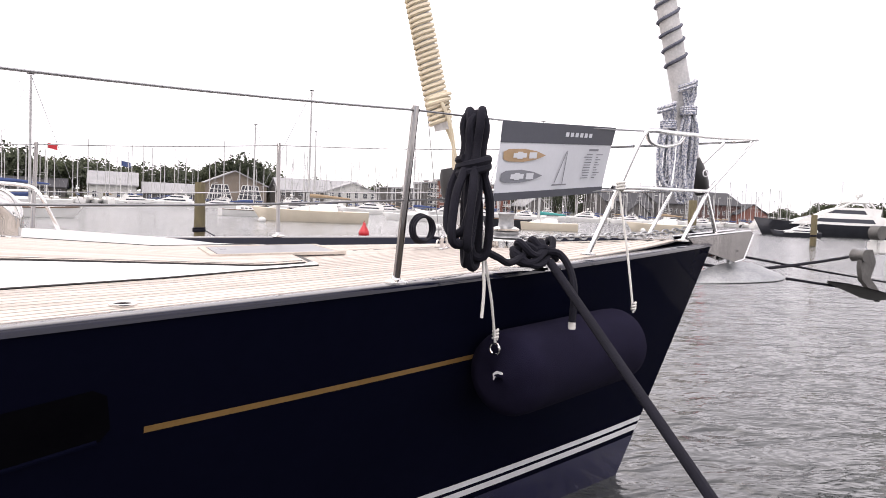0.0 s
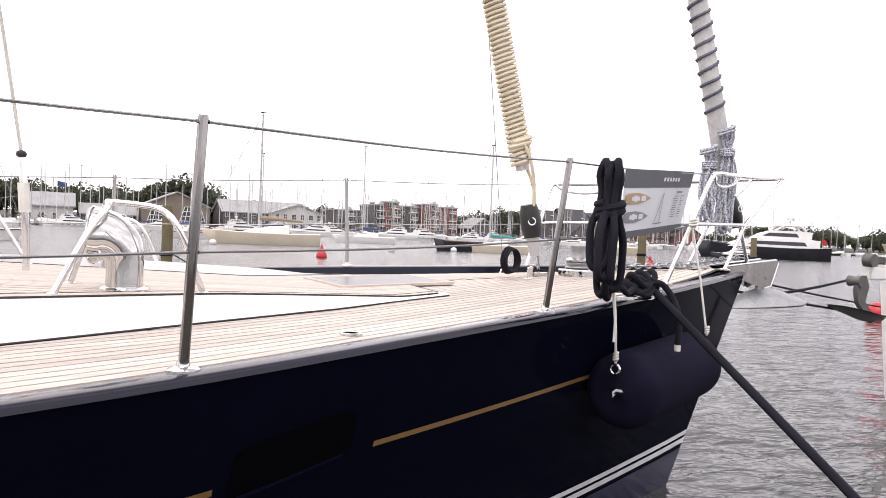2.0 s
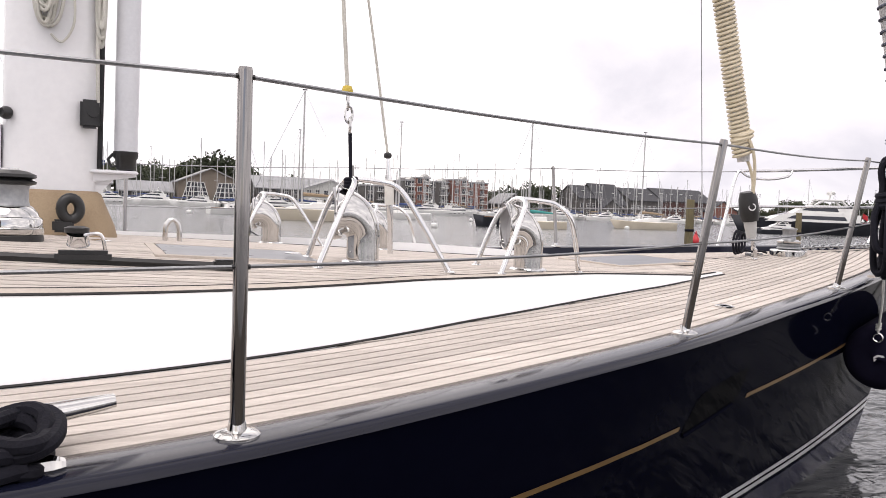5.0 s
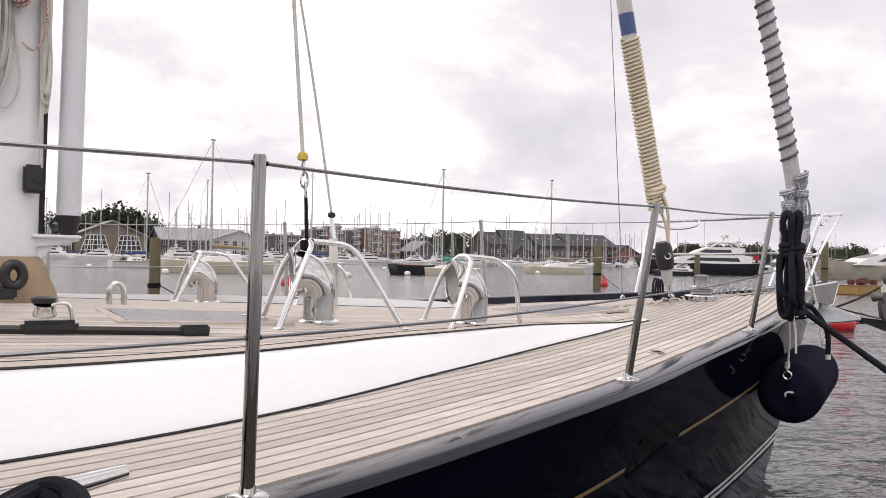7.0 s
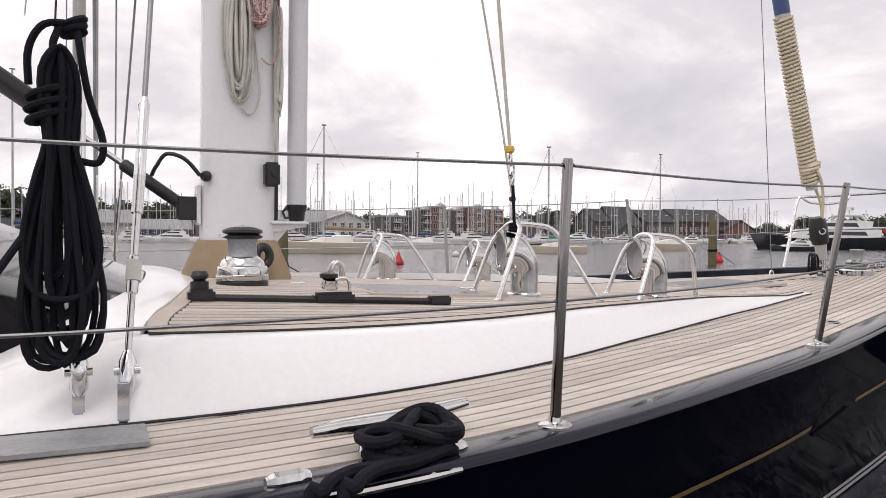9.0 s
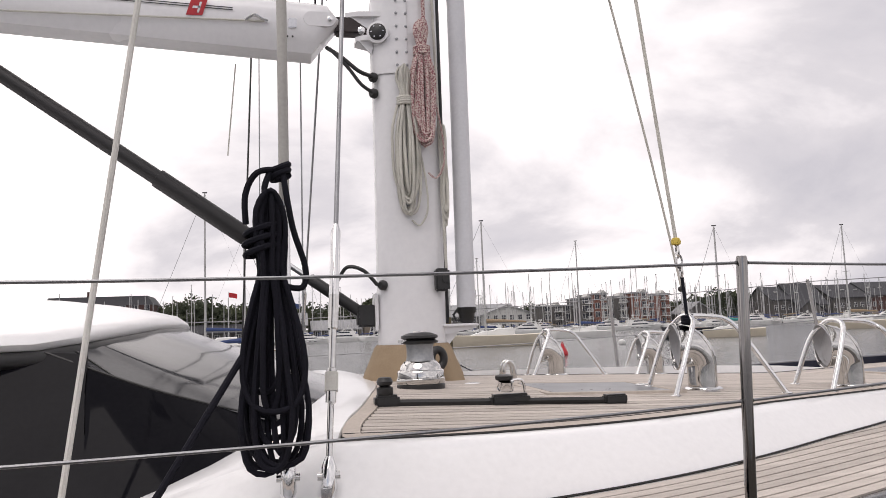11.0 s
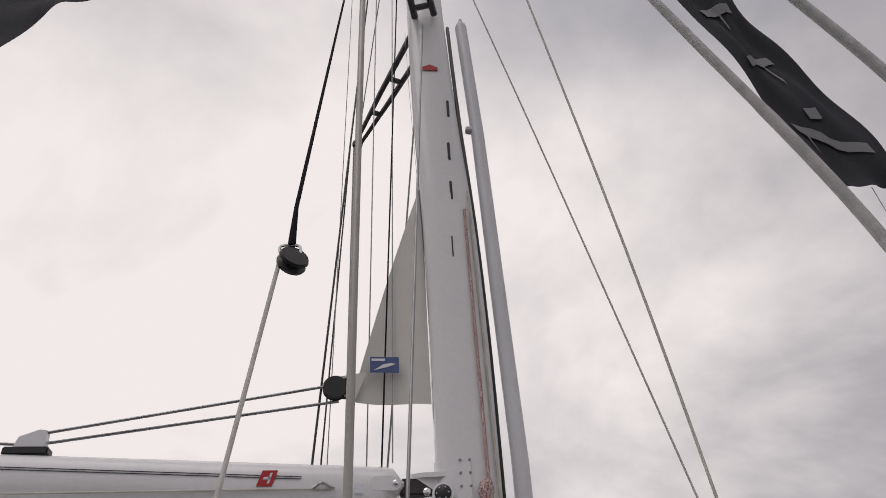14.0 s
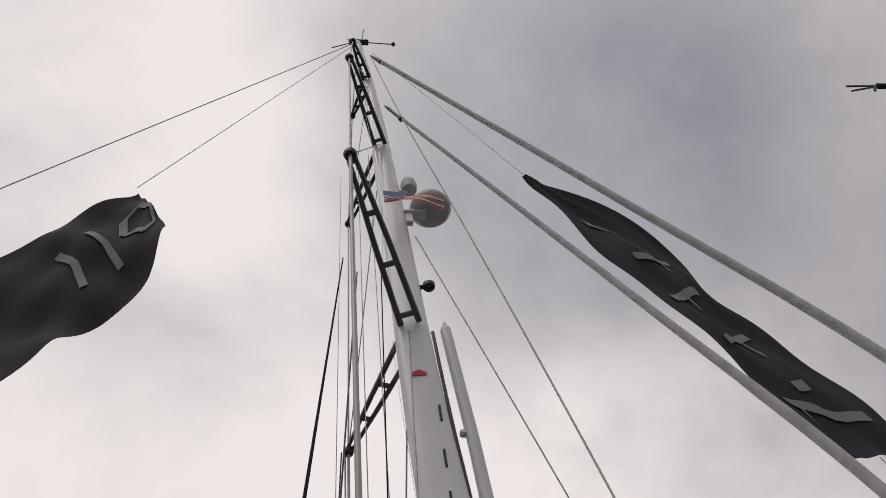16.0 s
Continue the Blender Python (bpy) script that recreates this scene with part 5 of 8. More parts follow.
# coiled line loop and pad eyes by the inner stay
lp = Shape()
for i in range(3):
    lp.tube([(4.49 + 0.085 * math.cos(k) + 0.006 * i, -0.14 - 0.02 * i + 0.05 * math.cos(k), 1.71 + (0.085 - 0.006 * i) * math.sin(k)) for k in np.linspace(0, 2 * math.pi, 25)[:-1]], 0.0085, 7, closed=True)
lp.tube(curve_points([(4.57, -0.12, 1.66), (4.70, -0.1, 1.64), (4.80, -0.09, 1.645), (4.9, -0.06, 1.63)], 5), 0.0085, 7)
solo("furling_line_loop", lp, ROPEBLACK, "black furling line looped above the foredeck", "rope")
for x, y in ((4.60, -0.22), (4.66, -0.16)):
    z = deck_z(x, y)
    solo("pad_eye", Shape().lathe([(0.022, -0.003), (0.022, 0.006), (0.010, 0.012), (0.010, 0.05), (0.014, 0.056), (0.014, 0.075), (0.008, 0.08)], Matrix.Translation((x, y, z)), 14), STEEL, "short stainless deck post for the furling line", "deck post", "deck posts")

cap_ = thing("anchor_capstan", (5.09, -0.10, 1.6), "chrome vertical anchor capstan on the foredeck", "windlass")
mc = Matrix.Translation((5.09, -0.10, deck_z(5.09, 0.1)))
part("plinth", Shape().lathe([(0.135, -0.01), (0.135, 0.035), (0.125, 0.045)], mc, 30), CHROME, cap_)
part("gypsy", Shape().lathe([(0.07, 0.045), (0.09, 0.055), (0.075, 0.07), (0.09, 0.088), (0.07, 0.098)], mc, 24), DULLSTEEL, cap_)
part("hub", Shape().lathe([(0.085, 0.098), (0.088, 0.11), (0.06, 0.125)], mc, 24), CHROME, cap_)
part("drum", Shape().lathe([(0.052, 0.125), (0.048, 0.15), (0.050, 0.195), (0.058, 0.205), (0.05, 0.212), (0.02, 0.214)], mc, 24), DULLSTEEL, cap_)
chain = thing("anchor_chain", (5.9, 0.05, 1.64), "galvanised anchor chain led along the foredeck", "chain")
for i in range(36):
    x = 5.2 + 0.048 * i
    y = 0.03 + 0.03 * math.sin(i * 0.2)
    z = deck_z(min(x, 6.7), 0) + 0.035 + 0.06 * max(0, (x - 6.2))
    o = (Vector((0, 1, 0)) if i % 2 else Vector((0, 0, 1)))
    pts = [Vector((x, y, z)) + Vector((0.034 * math.cos(k), 0, 0)) + o * (0.019 * math.sin(k)) for k in np.linspace(0, 2 * math.pi, 11)[:-1]]
    part("link", Shape().tube(pts, 0.007, 5, closed=True), DULLSTEEL, chain)

# bow roller and anchor
roller = thing("bow_roller", (6.95, 0.05, 1.62), "polished stainless bow roller plates over the stem", "bow roller")
for y in (-0.02, 0.14):
    pl = Shape().prism([(6.62, 1.70), (7.22, 1.765), (7.25, 1.74), (7.17, 1.55), (7.08, 1.525), (6.80, 1.60), (6.70, 1.64)], 0.012, Matrix.Translation((0, y, 0)) @ pose(0, 0, 0, 90))
    part("cheek_plate", pl, POSTSTEEL, roller)
    part("plate_edge", Shape().tube([(6.62, y - 0.006, 1.70), (7.22, y - 0.006, 1.765), (7.25, y - 0.006, 1.74), (7.17, y - 0.006, 1.55), (7.08, y - 0.006, 1.525)], 0.009, 8), STEEL, roller)
part("wheel", Shape().lathe([(0.05, -0.06), (0.035, 0), (0.05, 0.06)], Matrix.Translation((7.14, 0.06, 1.62)) @ pose(0, 0, 0, 90), 16), RUBBER, roller)
part("pin", Shape().lathe([(0.014, 0), (0.014, 0.02)], Matrix.Translation((7.10, -0.012, 1.61)) @ pose(0, 0, 0, 90), 10), BLACKPLASTIC, roller)
anchor = thing("anchor", (7.12, 0.07, 1.40), "galvanised plough anchor stowed under the bow roller", "anchor")
part("shank", Shape().prism([(6.72, 1.655), (7.16, 1.66), (7.22, 1.60), (7.17, 1.44), (7.10, 1.42), (7.12, 1.57), (7.05, 1.62), (6.72, 1.62)], 0.03, Matrix.Translation((0, 0.085, 0)) @ pose(0, 0, 0, 90)), DULLSTEEL, anchor)
fl = Shape()
tip, heel = Vector((6.70, 0.07, 1.375)), Vector((7.57, 0.07, 1.435))
rows_f = []
for u in np.linspace(0, 1, 9):
    c = tip.lerp(heel, u)
    w = 0.26 * math.sin(min(1, u * 1.25) * math.pi / 2) ** 0.9 * (1 - max(0, u - 0.8) * 2.2)
    ridge = 0.115 * math.sin(math.pi * min(1, u * 0.95)) ** 0.9
    rows_f.append([c + Vector((0, -w, -0.02)), c + Vector((0, -w * 0.5, ridge * 0.42)), c + Vector((0, 0, ridge)), c + Vector((0, w * 0.5, ridge * 0.42)), c + Vector((0, w, -0.02))])
fl.loft(rows_f)
fl.loft([[p - Vector((0, 0, 0.012)) for p in r] for r in rows_f])
part("fluke", fl, DULLSTEEL, anchor)

# ---- standing rigging ----
def rig_wire(name, a, b, r, m, label, group="", steps=1, sag=0.0):
    a, b = Vector(a), Vector(b)
    pts = [a.lerp(b, u) - Vector((0, 0, sag * math.sin(math.pi * u))) for u in np.linspace(0, 1, max(2, steps + 1))]
    return solo(name, Shape().tube(pts, r, 8), m, label, "rigging", group)


SHROUDGREY = mat("dull_grey_shroud_rod", (0.42, 0.41, 0.38), (0.34, 0.33, 0.31), rough=0.45, metal=0.35, fine=90)
for side in (-1, 1):
    sp = side
    for (bx, by), topp, rr, nm in (((-0.735, -2.13), (-0.72, -1.88, 8.58), 0.0165, "cap"), ((-0.625, -2.15), (-0.14, -0.13, 8.25), 0.0085, "lower")):
        sh = thing("shroud", (bx, sp * -by, deck_z(bx, by)), "stainless rod shroud with a polished turnbuckle", "shroud", "shrouds")
        b0 = Vector((bx, sp * -by, deck_z(bx, by)))
        t0 = Vector((topp[0], sp * -topp[1], topp[2]))
        d = (t0 - b0).normalized()
        part("chainplate", Shape().box((bx, sp * -by, deck_z(bx, by) + 0.05), (0.03, 0.012, 0.13), bevel=0.004), STEEL, sh)
        part("toggle", Shape().tube([b0 + d * 0.08, b0 + d * 0.10, b0 + d * 0.17, b0 + d * 0.20], [0.014, 0.024, 0.024, 0.012], 12), STEEL, sh)
        part("toggle_pin", Shape().tube([b0 + d * 0.145 + Vector((-0.034, 0, 0)), b0 + d * 0.145 + Vector((0.034, 0, 0))], 0.013, 10), CHROME, sh)
        part("turnbuckle", Shape().tube([b0 + d * k for k in (0.20, 0.36, 0.365, 0.47, 0.475, 0.60, 0.605, 0.72)], [0.010, 0.010, 0.017, 0.017, 0.012, 0.012, 0.017, 0.017], 12), CHROME, sh)
        part("tape", Shape().tube([b0 + d * 0.40, b0 + d * 0.46], 0.0215, 12), ROPEWHITE, sh, "white tape")
        part("rod", Shape().tube([b0 + d * 0.72, t0], rr, 10), SHROUDGREY if nm == "cap" else WIRE, sh)
        part("terminal", Shape().tube([b0 + d * 0.72, b0 + d * 0.95, b0 + d * 0.98], [0.017, 0.017, rr], 12), STEEL, sh)
    rig_wire("diagonal_shroud", (-0.72, sp * 1.88, 8.58), (-0.2, sp * 0.10, 12.85), 0.007, WIRE, "thin diagonal shroud from spreader to mast", "diagonal shrouds")
    rig_wire("upper_shroud", (-0.72, sp * 1.88, 8.6), (-0.68, sp * 1.37, 12.98), 0.012, WIRE, "upper shroud between two spreader tips", "upper shrouds")
    rig_wire("upper_shroud", (-0.68, sp * 1.37, 12.98), (-0.585, sp * 0.72, 16.0), 0.011, WIRE, "upper shroud between two spreader tips", "upper shrouds")
    rig_wire("upper_shroud", (-0.585, sp * 0.72, 16.0), (-0.46, sp * 0.05, 18.2), 0.011, WIRE, "upper shroud running to the masthead", "upper shrouds")
    rig_wire("diagonal_shroud", (-0.68, sp * 1.37, 12.98), (-0.3, sp * 0.07, 15.9), 0.006, WIRE, "thin diagonal shroud from spreader to mast", "diagonal shrouds")


def spreader(root, tip, chord):
    root, tip = Vector(root), Vector(tip)
    d = (tip - root).normalized()
    fore = Vector((0, 0, 1)).cross(d).normalized()
    if fore.x < 0:
        fore = -fore
    ob = thing("spreader", root, "dark grey slotted spreader on the mast", "spreader", "mast spreaders")
    for k in (-1, 1):
        part("rail", Shape().tube([root + fore * (chord * k), root.lerp(tip, 0.5) + fore * (chord * 0.75 * k), tip + fore * (chord * 0.3 * k)], [0.034, 0.030, 0.022], 8), SPREADER, ob)
    for u in (0.06, 0.38, 0.68, 0.97):
        c = root.lerp(tip, u)
        w = chord * (1 - 0.7 * u)
        part("web", Shape().tube([c - fore * w - d * 0.0, c + fore * w], 0.030 if u < 0.95 else 0.04, 8), SPREADER, ob)
    part("tip_cap", Shape().lathe([(0.055, -0.035), (0.065, 0), (0.055, 0.035)], Matrix.Translation(tip), 14), BLACKPLASTIC, ob)


SPREADER = mat("anodised_dark_grey_alloy", (0.10, 0.095, 0.10), (0.075, 0.07, 0.075), rough=0.4, metal=0.4)
for side in (-1, 1):
    spreader((mast_x(8.42) - 0.02, side * 0.10, 8.42), (-0.72, side * 1.88, 8.58), 0.095)
    spreader((mast_x(12.85) - 0.02, side * 0.08, 12.85), (-0.68, side * 1.37, 12.98), 0.08)
    spreader((mast_x(15.9) - 0.02, side * 0.06, 15.9), (-0.585, side * 0.72, 16.0), 0.06)

# halyards and stays that run down to the deck
solo("babystay", Shape().tube(curve_points([(1.70, -0.20, 2.16), (1.525, -0.175, 3.2), (1.155, -0.13, 5.1), (0.75, -0.08, 7.15), (0.10, -0.03, 10.25)], 6), 0.0075, 8), ROPEGREY, "pale wire babystay running up to the mast", "rigging", "babystays")
bb = thing("babystay_turnbuckle", (1.735, -0.20, trunk_z(1.735, -0.2)), "stainless babystay turnbuckle wrapped in white tape", "turnbuckle")
part("screw", Shape().tube([(1.735, -0.2, trunk_z(1.73, 0.2)), (1.73, -0.2, 1.78), (1.728, -0.2, 1.80), (1.715, -0.2, 2.0), (1.70, -0.20, 2.16)], [0.016, 0.016, 0.02, 0.02, 0.009], 12), STEEL, bb)
part("tape", Shape().tube([(1.722, -0.2, 1.88), (1.712, -0.2, 2.02)], 0.026, 12), ROPEWHITE, bb)
part("ball", Shape().lathe([(0.004, -0.02), (0.02, -0.012), (0.024, 0), (0.02, 0.012), (0.004, 0.02)], Matrix.Translation((1.70, -0.20, 2.155)), 14), BLACKPLASTIC, bb, "black rubber ball")
solo("clipped_halyard", Shape().tube(curve_points([(1.148, -1.135, 2.355), (0.98, -0.92, 5.1), (0.62, -0.62, 9.0), (0.15, -0.28, 13.5), (-0.20, -0.02, 17.4)], 6), 0.009, 8), ROPEGREY, "pale halyard clipped down to a ventilator guard", "rigging", "halyards")
hs = thing("halyard_shackle", (1.17, -1.14, 1.97), "chrome snap shackle on a black strop", "shackle")
part("yellow_stopper", Shape().lathe([(0.006, -0.02), (0.022, -0.014), (0.024, 0.0), (0.018, 0.016), (0.006, 0.02)], Matrix.Translation((1.148, -1.135, 2.345)), 14), YELLOW, hs, "yellow stopper ball")
for k, zc in enumerate((2.298, 2.245, 2.20)):
    o = (Vector((1, 0.2, 0)) if k % 2 else Vector((0.2, 1, 0))).normalized()
    c = Vector((1.152 + 0.006 * k, -1.135, zc))
    part("link", Shape().tube([c + o * (0.018 * math.cos(a)) + Vector((0, 0, 0.034 * math.sin(a))) for a in np.linspace(0, 2 * math.pi, 13)[:-1]], 0.0055, 6, closed=True), CHROME, hs)
part("strop", Shape().tube([(1.166, -1.136, 2.17), (1.170, -1.14, 2.06), (1.174, -1.14, 1.965)], 0.0085, 8), ROPEBLACK, hs, "black strop")
sk = Shape()
wrap(sk, (1.174, -1.14, 1.962), 0.022, 0.022, 0.04, 3, 0.009)
part("strop_knot", sk, ROPEBLACK, hs)
rig_wire("flag_downhaul", (4.96, 0.66, 1.59), (4.0, 0.12, 6.64), 0.0035, WIRE, "thin flag downhaul made fast on the foredeck", "halyards")
solo("halyard_eye", Shape().tube(curve_points([(4.93, 0.66, 1.56), (4.94, 0.66, 1.60), (4.96, 0.66, 1.615), (4.98, 0.66, 1.60), (4.99, 0.66, 1.56)], 4), 0.007, 7), STEEL, "small stainless deck eye", "pad eye")

blk = thing("running_block", (-1.03, -2.0, 4.20), "black ratchet block hanging on a black strop", "block")
BC = Vector((-0.99, -1.95, 4.165))
part("cheek", Shape().lathe([(0.015, -0.032), (0.06, -0.03), (0.066, -0.016), (0.05, 0), (0.066, 0.016), (0.06, 0.03), (0.015, 0.032)], Matrix.Translation(BC) @ pose(0, 0, 0, 70, 0, 25), 22), BLACKPLASTIC, blk)
part("shackle", Shape().tube(curve_points([BC + Vector((-0.05, 0, 0.02)), BC + Vector((-0.055, 0, 0.075)), BC + Vector((0.02, 0, 0.08)), BC + Vector((0.03, 0, 0.04))], 4), 0.007, 7), STEEL, blk)
part("strop", Shape().tube([BC + Vector((-0.01, 0, 0.08)), BC + Vector((-0.005, 0.01, 0.30)), Vector((-0.78, -0.2, 9.5))], [0.018, 0.010, 0.007], 8), ROPEBLACK, blk, "black tapering strop")
rig_wire("runner_tail", BC + Vector((-0.055, 0, -0.01)), (-1.36, -2.14, 1.45), 0.0095, ROPEWHITE, "pale runner tail led down to the side deck", "halyards")
for a, b, r, m in (((-0.80, 1.8, 8.5), (-1.1, 2.1, 1.43), 0.008, BLACKPLASTIC), ((-0.74, 2.12, 1.45), (-0.76, 1.85, 8.5), 0.010, WIRE), ((-0.45, -0.02, 4.0), (-0.40, -0.04, 12.8), 0.0045, WIRE), ((-0.62, 0.3, 1.72), (-0.55, 0.1, 12.5), 0.005, WIRE), ((-0.9, 0.9, 1.6), (-0.8, 0.45, 12.9), 0.004, WIRE),
                   ((-0.95, 0.02, 4.0), (-0.62, 0.06, 9.6), 0.008, BLACKPLASTIC), ((-0.52, -0.03, 3.95), (-0.36, -0.1, 9.4), 0.006, ROPEBLACK)):
    rig_wire("halyard", a, b, r, m, "thin halyard running up beside the mast", "mast halyards")
rig_wire("tail_cord", (-1.0, 0.1, 3.62), (-1.05, 0.1, 3.05), 0.004, ROPEGREY, "loose cord tail hanging under the boom", "halyards")
rig_wire("reefing_line", (-0.82, -0.14, 3.80), (-2.9, -0.125, 3.79), 0.006, ROPEGREY, "thin grey cord along the boom's side", "halyards")

# topping and dressing lines at the masthead
MH = Vector((-0.47, 0, 18.35))
head_gear = thing("masthead_gear", MH, "masthead crane with wind vane and antennas", "antenna")
part("crane", Shape().box((-0.42, 0, 18.42), (0.42, 0.12, 0.06), bevel=0.01), SPREADER, head_gear)
for a, b in (((-0.6, 0.05, 18.4), (-0.65, 0.1, 19.0)), ((-0.35, -0.05, 18.4), (-0.3, -0.1, 19.05)), ((-0.4, 0.0, 18.42), (0.35, 0.05, 18.5)), ((-0.5, 0.0, 18.42), (-1.0, 0.2, 18.6))):
    part("antenna_rod", Shape().tube([a, b], 0.012, 6), BLACKPLASTIC, head_gear)
part("wind_cups", Shape().lathe([(0.03, 0), (0.05, 0.03), (0.03, 0.06)], Matrix.Translation((0.33, 0.05, 18.48)), 10), BLACKPLASTIC, head_gear)
part("tricolour_lamp", Shape().lathe([(0.045, 0), (0.045, 0.12), (0.03, 0.14)], Matrix.Translation((-0.52, 0, 18.45)), 12), MASTWHITE, head_gear)

radar = thing("radar_dome", (0.33, 0, 10.9), "white radar dome with a satellite dome on the mast front", "radar")
part("dome", Shape().lathe([(0.05, -0.13), (0.22, -0.11), (0.27, -0.05), (0.275, 0.0), (0.25, 0.08), (0.15, 0.13), (0.02, 0.145)], Matrix.Translation((0.36, -0.02, 10.98)), 30), RADARGREY, radar, "round grey-white dome", smooth=60)
part("bracket", Shape().box((0.14, 0, 10.85), (0.3, 0.14, 0.05), bevel=0.01).box((0.06, 0, 10.72), (0.10, 0.08, 0.22), bevel=0.01), MASTWHITE, radar)
part("satellite_dome", Shape().lathe([(0.05, -0.14), (0.10, -0.12), (0.115, 0.0), (0.10, 0.10), (0.05, 0.16), (0.01, 0.17)], Matrix.Translation((0.12, -0.05, 11.55)), 20), RADARGREY, radar, smooth=60)
part("satellite_bracket", Shape().box((0.0, -0.03, 11.42), (0.2, 0.06, 0.03), bevel=0.006), MASTWHITE, radar)
lamp = thing("steaming_lamp", (0.13, 0, 9.15), "black deck and steaming lamp on the mast front", "lamp")
part("body", Shape().lathe([(0.02, -0.05), (0.065, -0.03), (0.07, 0.02), (0.05, 0.05), (0.02, 0.06)], Matrix.Translation((0.16, -0.03, 9.18)), 18), BLACKPLASTIC, lamp)
part("bracket", Shape().box((0.07, -0.02, 9.17), (0.14, 0.05, 0.03), bevel=0.006), BLACKPLASTIC, lamp)
for x, z in ((0.006, 5.63), (0.026, 6.19), (0.03, 6.62), (0.05, 7.14)):
    solo("halyard_exit", Shape().box((x, -0.112 if z < 7 else -0.105, z), (0.022, 0.02, 0.2), bevel=0.006), BLACKPLASTIC, "black halyard exit slot in the mast", "exit box", "halyard exits")
rig_wire("mast_halyard", (0.13, -0.135, 3.85), (mast_x(6.0) + 0.12, -0.115, 6.0), 0.012, ROPEPINK, "pink flecked halyard down the mast face", "mast halyards")
rig_wire("mast_halyard", (0.22, -0.10, 2.3), (mast_x(6.2) + 0.17, -0.10, 6.2), 0.009, ROPEGREY, "grey halyard down the mast face", "mast halyards")
solo("mast_emblem", Shape().prism([(-0.16, 7.62), (-0.02, 7.62), (-0.02, 7.66), (-0.09, 7.70), (-0.16, 7.66)], 0.004, Matrix.Translation((0, -0.112, 0)) @ pose(0, 0, 0, 90)), RED, "small red mark on the mast", "emblem")

# coils on the mast
for top, hgt, w, m, seed, label in (((-0.005, -0.165, 3.545), 0.90, 0.082, ROPEGREY, 11, "pale grey halyard coil hung on the mast"), ((0.105, -0.17, 3.83), 0.78, 0.078, ROPEPINK, 17, "pink flecked halyard coil hung on the mast")):
    g = thing("halyard_coil", (top[0], top[1], top[2] - hgt), label, "rope", "halyard coils")
    hanging_coil((m, g), top, hgt, w, 0.028, 16 if m is ROPEGREY else 20, 0.0085 if m is ROPEGREY else 0.0105, seed, 0.24)
    sw = Shape()
    wrap(sw, (top[0], top[1], top[2] - hgt * 0.24), 0.045, 0.035, 0.05, 4, 0.010)
    part("binding", sw, m, g)
    sb = Shape()
    sb.tube(curve_points([(top[0] + 0.03, top[1] + 0.03, top[2] - 0.3), (top[0] + 0.10, top[1] + 0.03, top[2] - 0.6), (top[0] + 0.12, top[1] + 0.03, top[2] - 0.85), (top[0] + 0.07, top[1] + 0.03, top[2] - 0.96), (top[0] + 0.02, top[1] + 0.03, top[2] - 0.93)], 5), 0.006, 6)
    part("loose_bight", sb, m, g)
g = thing("pole_lift_coil", (0.235, -0.1, 2.3), "tan and grey lines bundled between mast and pole", "rope")
hanging_coil((ROPEGREY, g), (0.235, -0.10, 3.2), 0.62, 0.03, 0.02, 5, 0.009, 23, 0.4)

# black line coil hung on the shroud
bc = thing("black_line_coil", (-0.76, -2.2, 1.55), "large coil of black line hung from the cap shroud", "rope")
sh = Shape()
rnd = random.Random(31)
for i in range(17):
    w, lowz, off = (0.03, 0.105, 0.07, 0.055, 0.09)[i % 5] * rnd.uniform(0.85, 1.1), 1.57 + 0.24 * rnd.random() ** 1.6, rnd.uniform(-0.045, 0.045)
    swing = rnd.uniform(-0.03, 0.03)
    pts = []
    for k in range(20):
        a = 2 * math.pi * k / 20
        v = 0.5 - 0.5 * math.cos(a)
        z = 2.385 + (lowz - 2.385) * v
        open_w = lerp_table([(0.0, 0.30), (0.08, 0.48), (0.2, 0.42), (0.34, 0.26), (0.6, 0.62), (0.85, 1.0), (1.0, 0.9)], v)
        sgn = math.copysign(abs(math.sin(a)) ** 0.5, math.sin(a))
        pts.append((-0.775 + swing * v + sgn * w * open_w + rnd.uniform(-0.003, 0.003), -2.20 + off * (0.5 + 0.5 * open_w) + 0.012 * math.sin(2 * a + i), z))
    part("loop", Shape().tube(curve_points(pts, 2, True), 0.0088, 7, closed=True), ROPEBLACK, bc)
sh = Shape()
wrap(sh, (-0.745, -2.16, 2.455), 0.026, 0.026, 0.04, 2.4, 0.010, 0.01)
for i in range(3):
    wrap(sh, (-0.80, -2.2, 2.27 - 0.03 * i), 0.046 + 0.003 * (i % 2), 0.045, 0.02, 1.1, 0.010, 0.012)
sh.tube(curve_points([(-0.745, -2.17, 2.46), (-0.81, -2.2, 2.445), (-0.845, -2.2, 2.38), (-0.845, -2.2, 2.29)], 5), 0.0095, 7)
sh.tube(curve_points([(-0.775, -2.18, 2.45), (-0.79, -2.2, 2.40), (-0.785, -2.2, 2.36)], 4), 0.0095, 7)
sh.tube(curve_points([(-0.735, -2.18, 2.44), (-0.71, -2.2, 2.28), (-0.675, -2.2, 2.16), (-0.685, -2.2, 2.10), (-0.74, -2.2, 2.105)], 5), 0.0095, 7)
part("binding", sh, ROPEBLACK, bc)
rig_wire("black_lead", (-0.83, -2.2, 1.95), (-1.15, -2.45, 1.42), 0.010, ROPEBLACK, "black line led down to the side deck", "halyards")

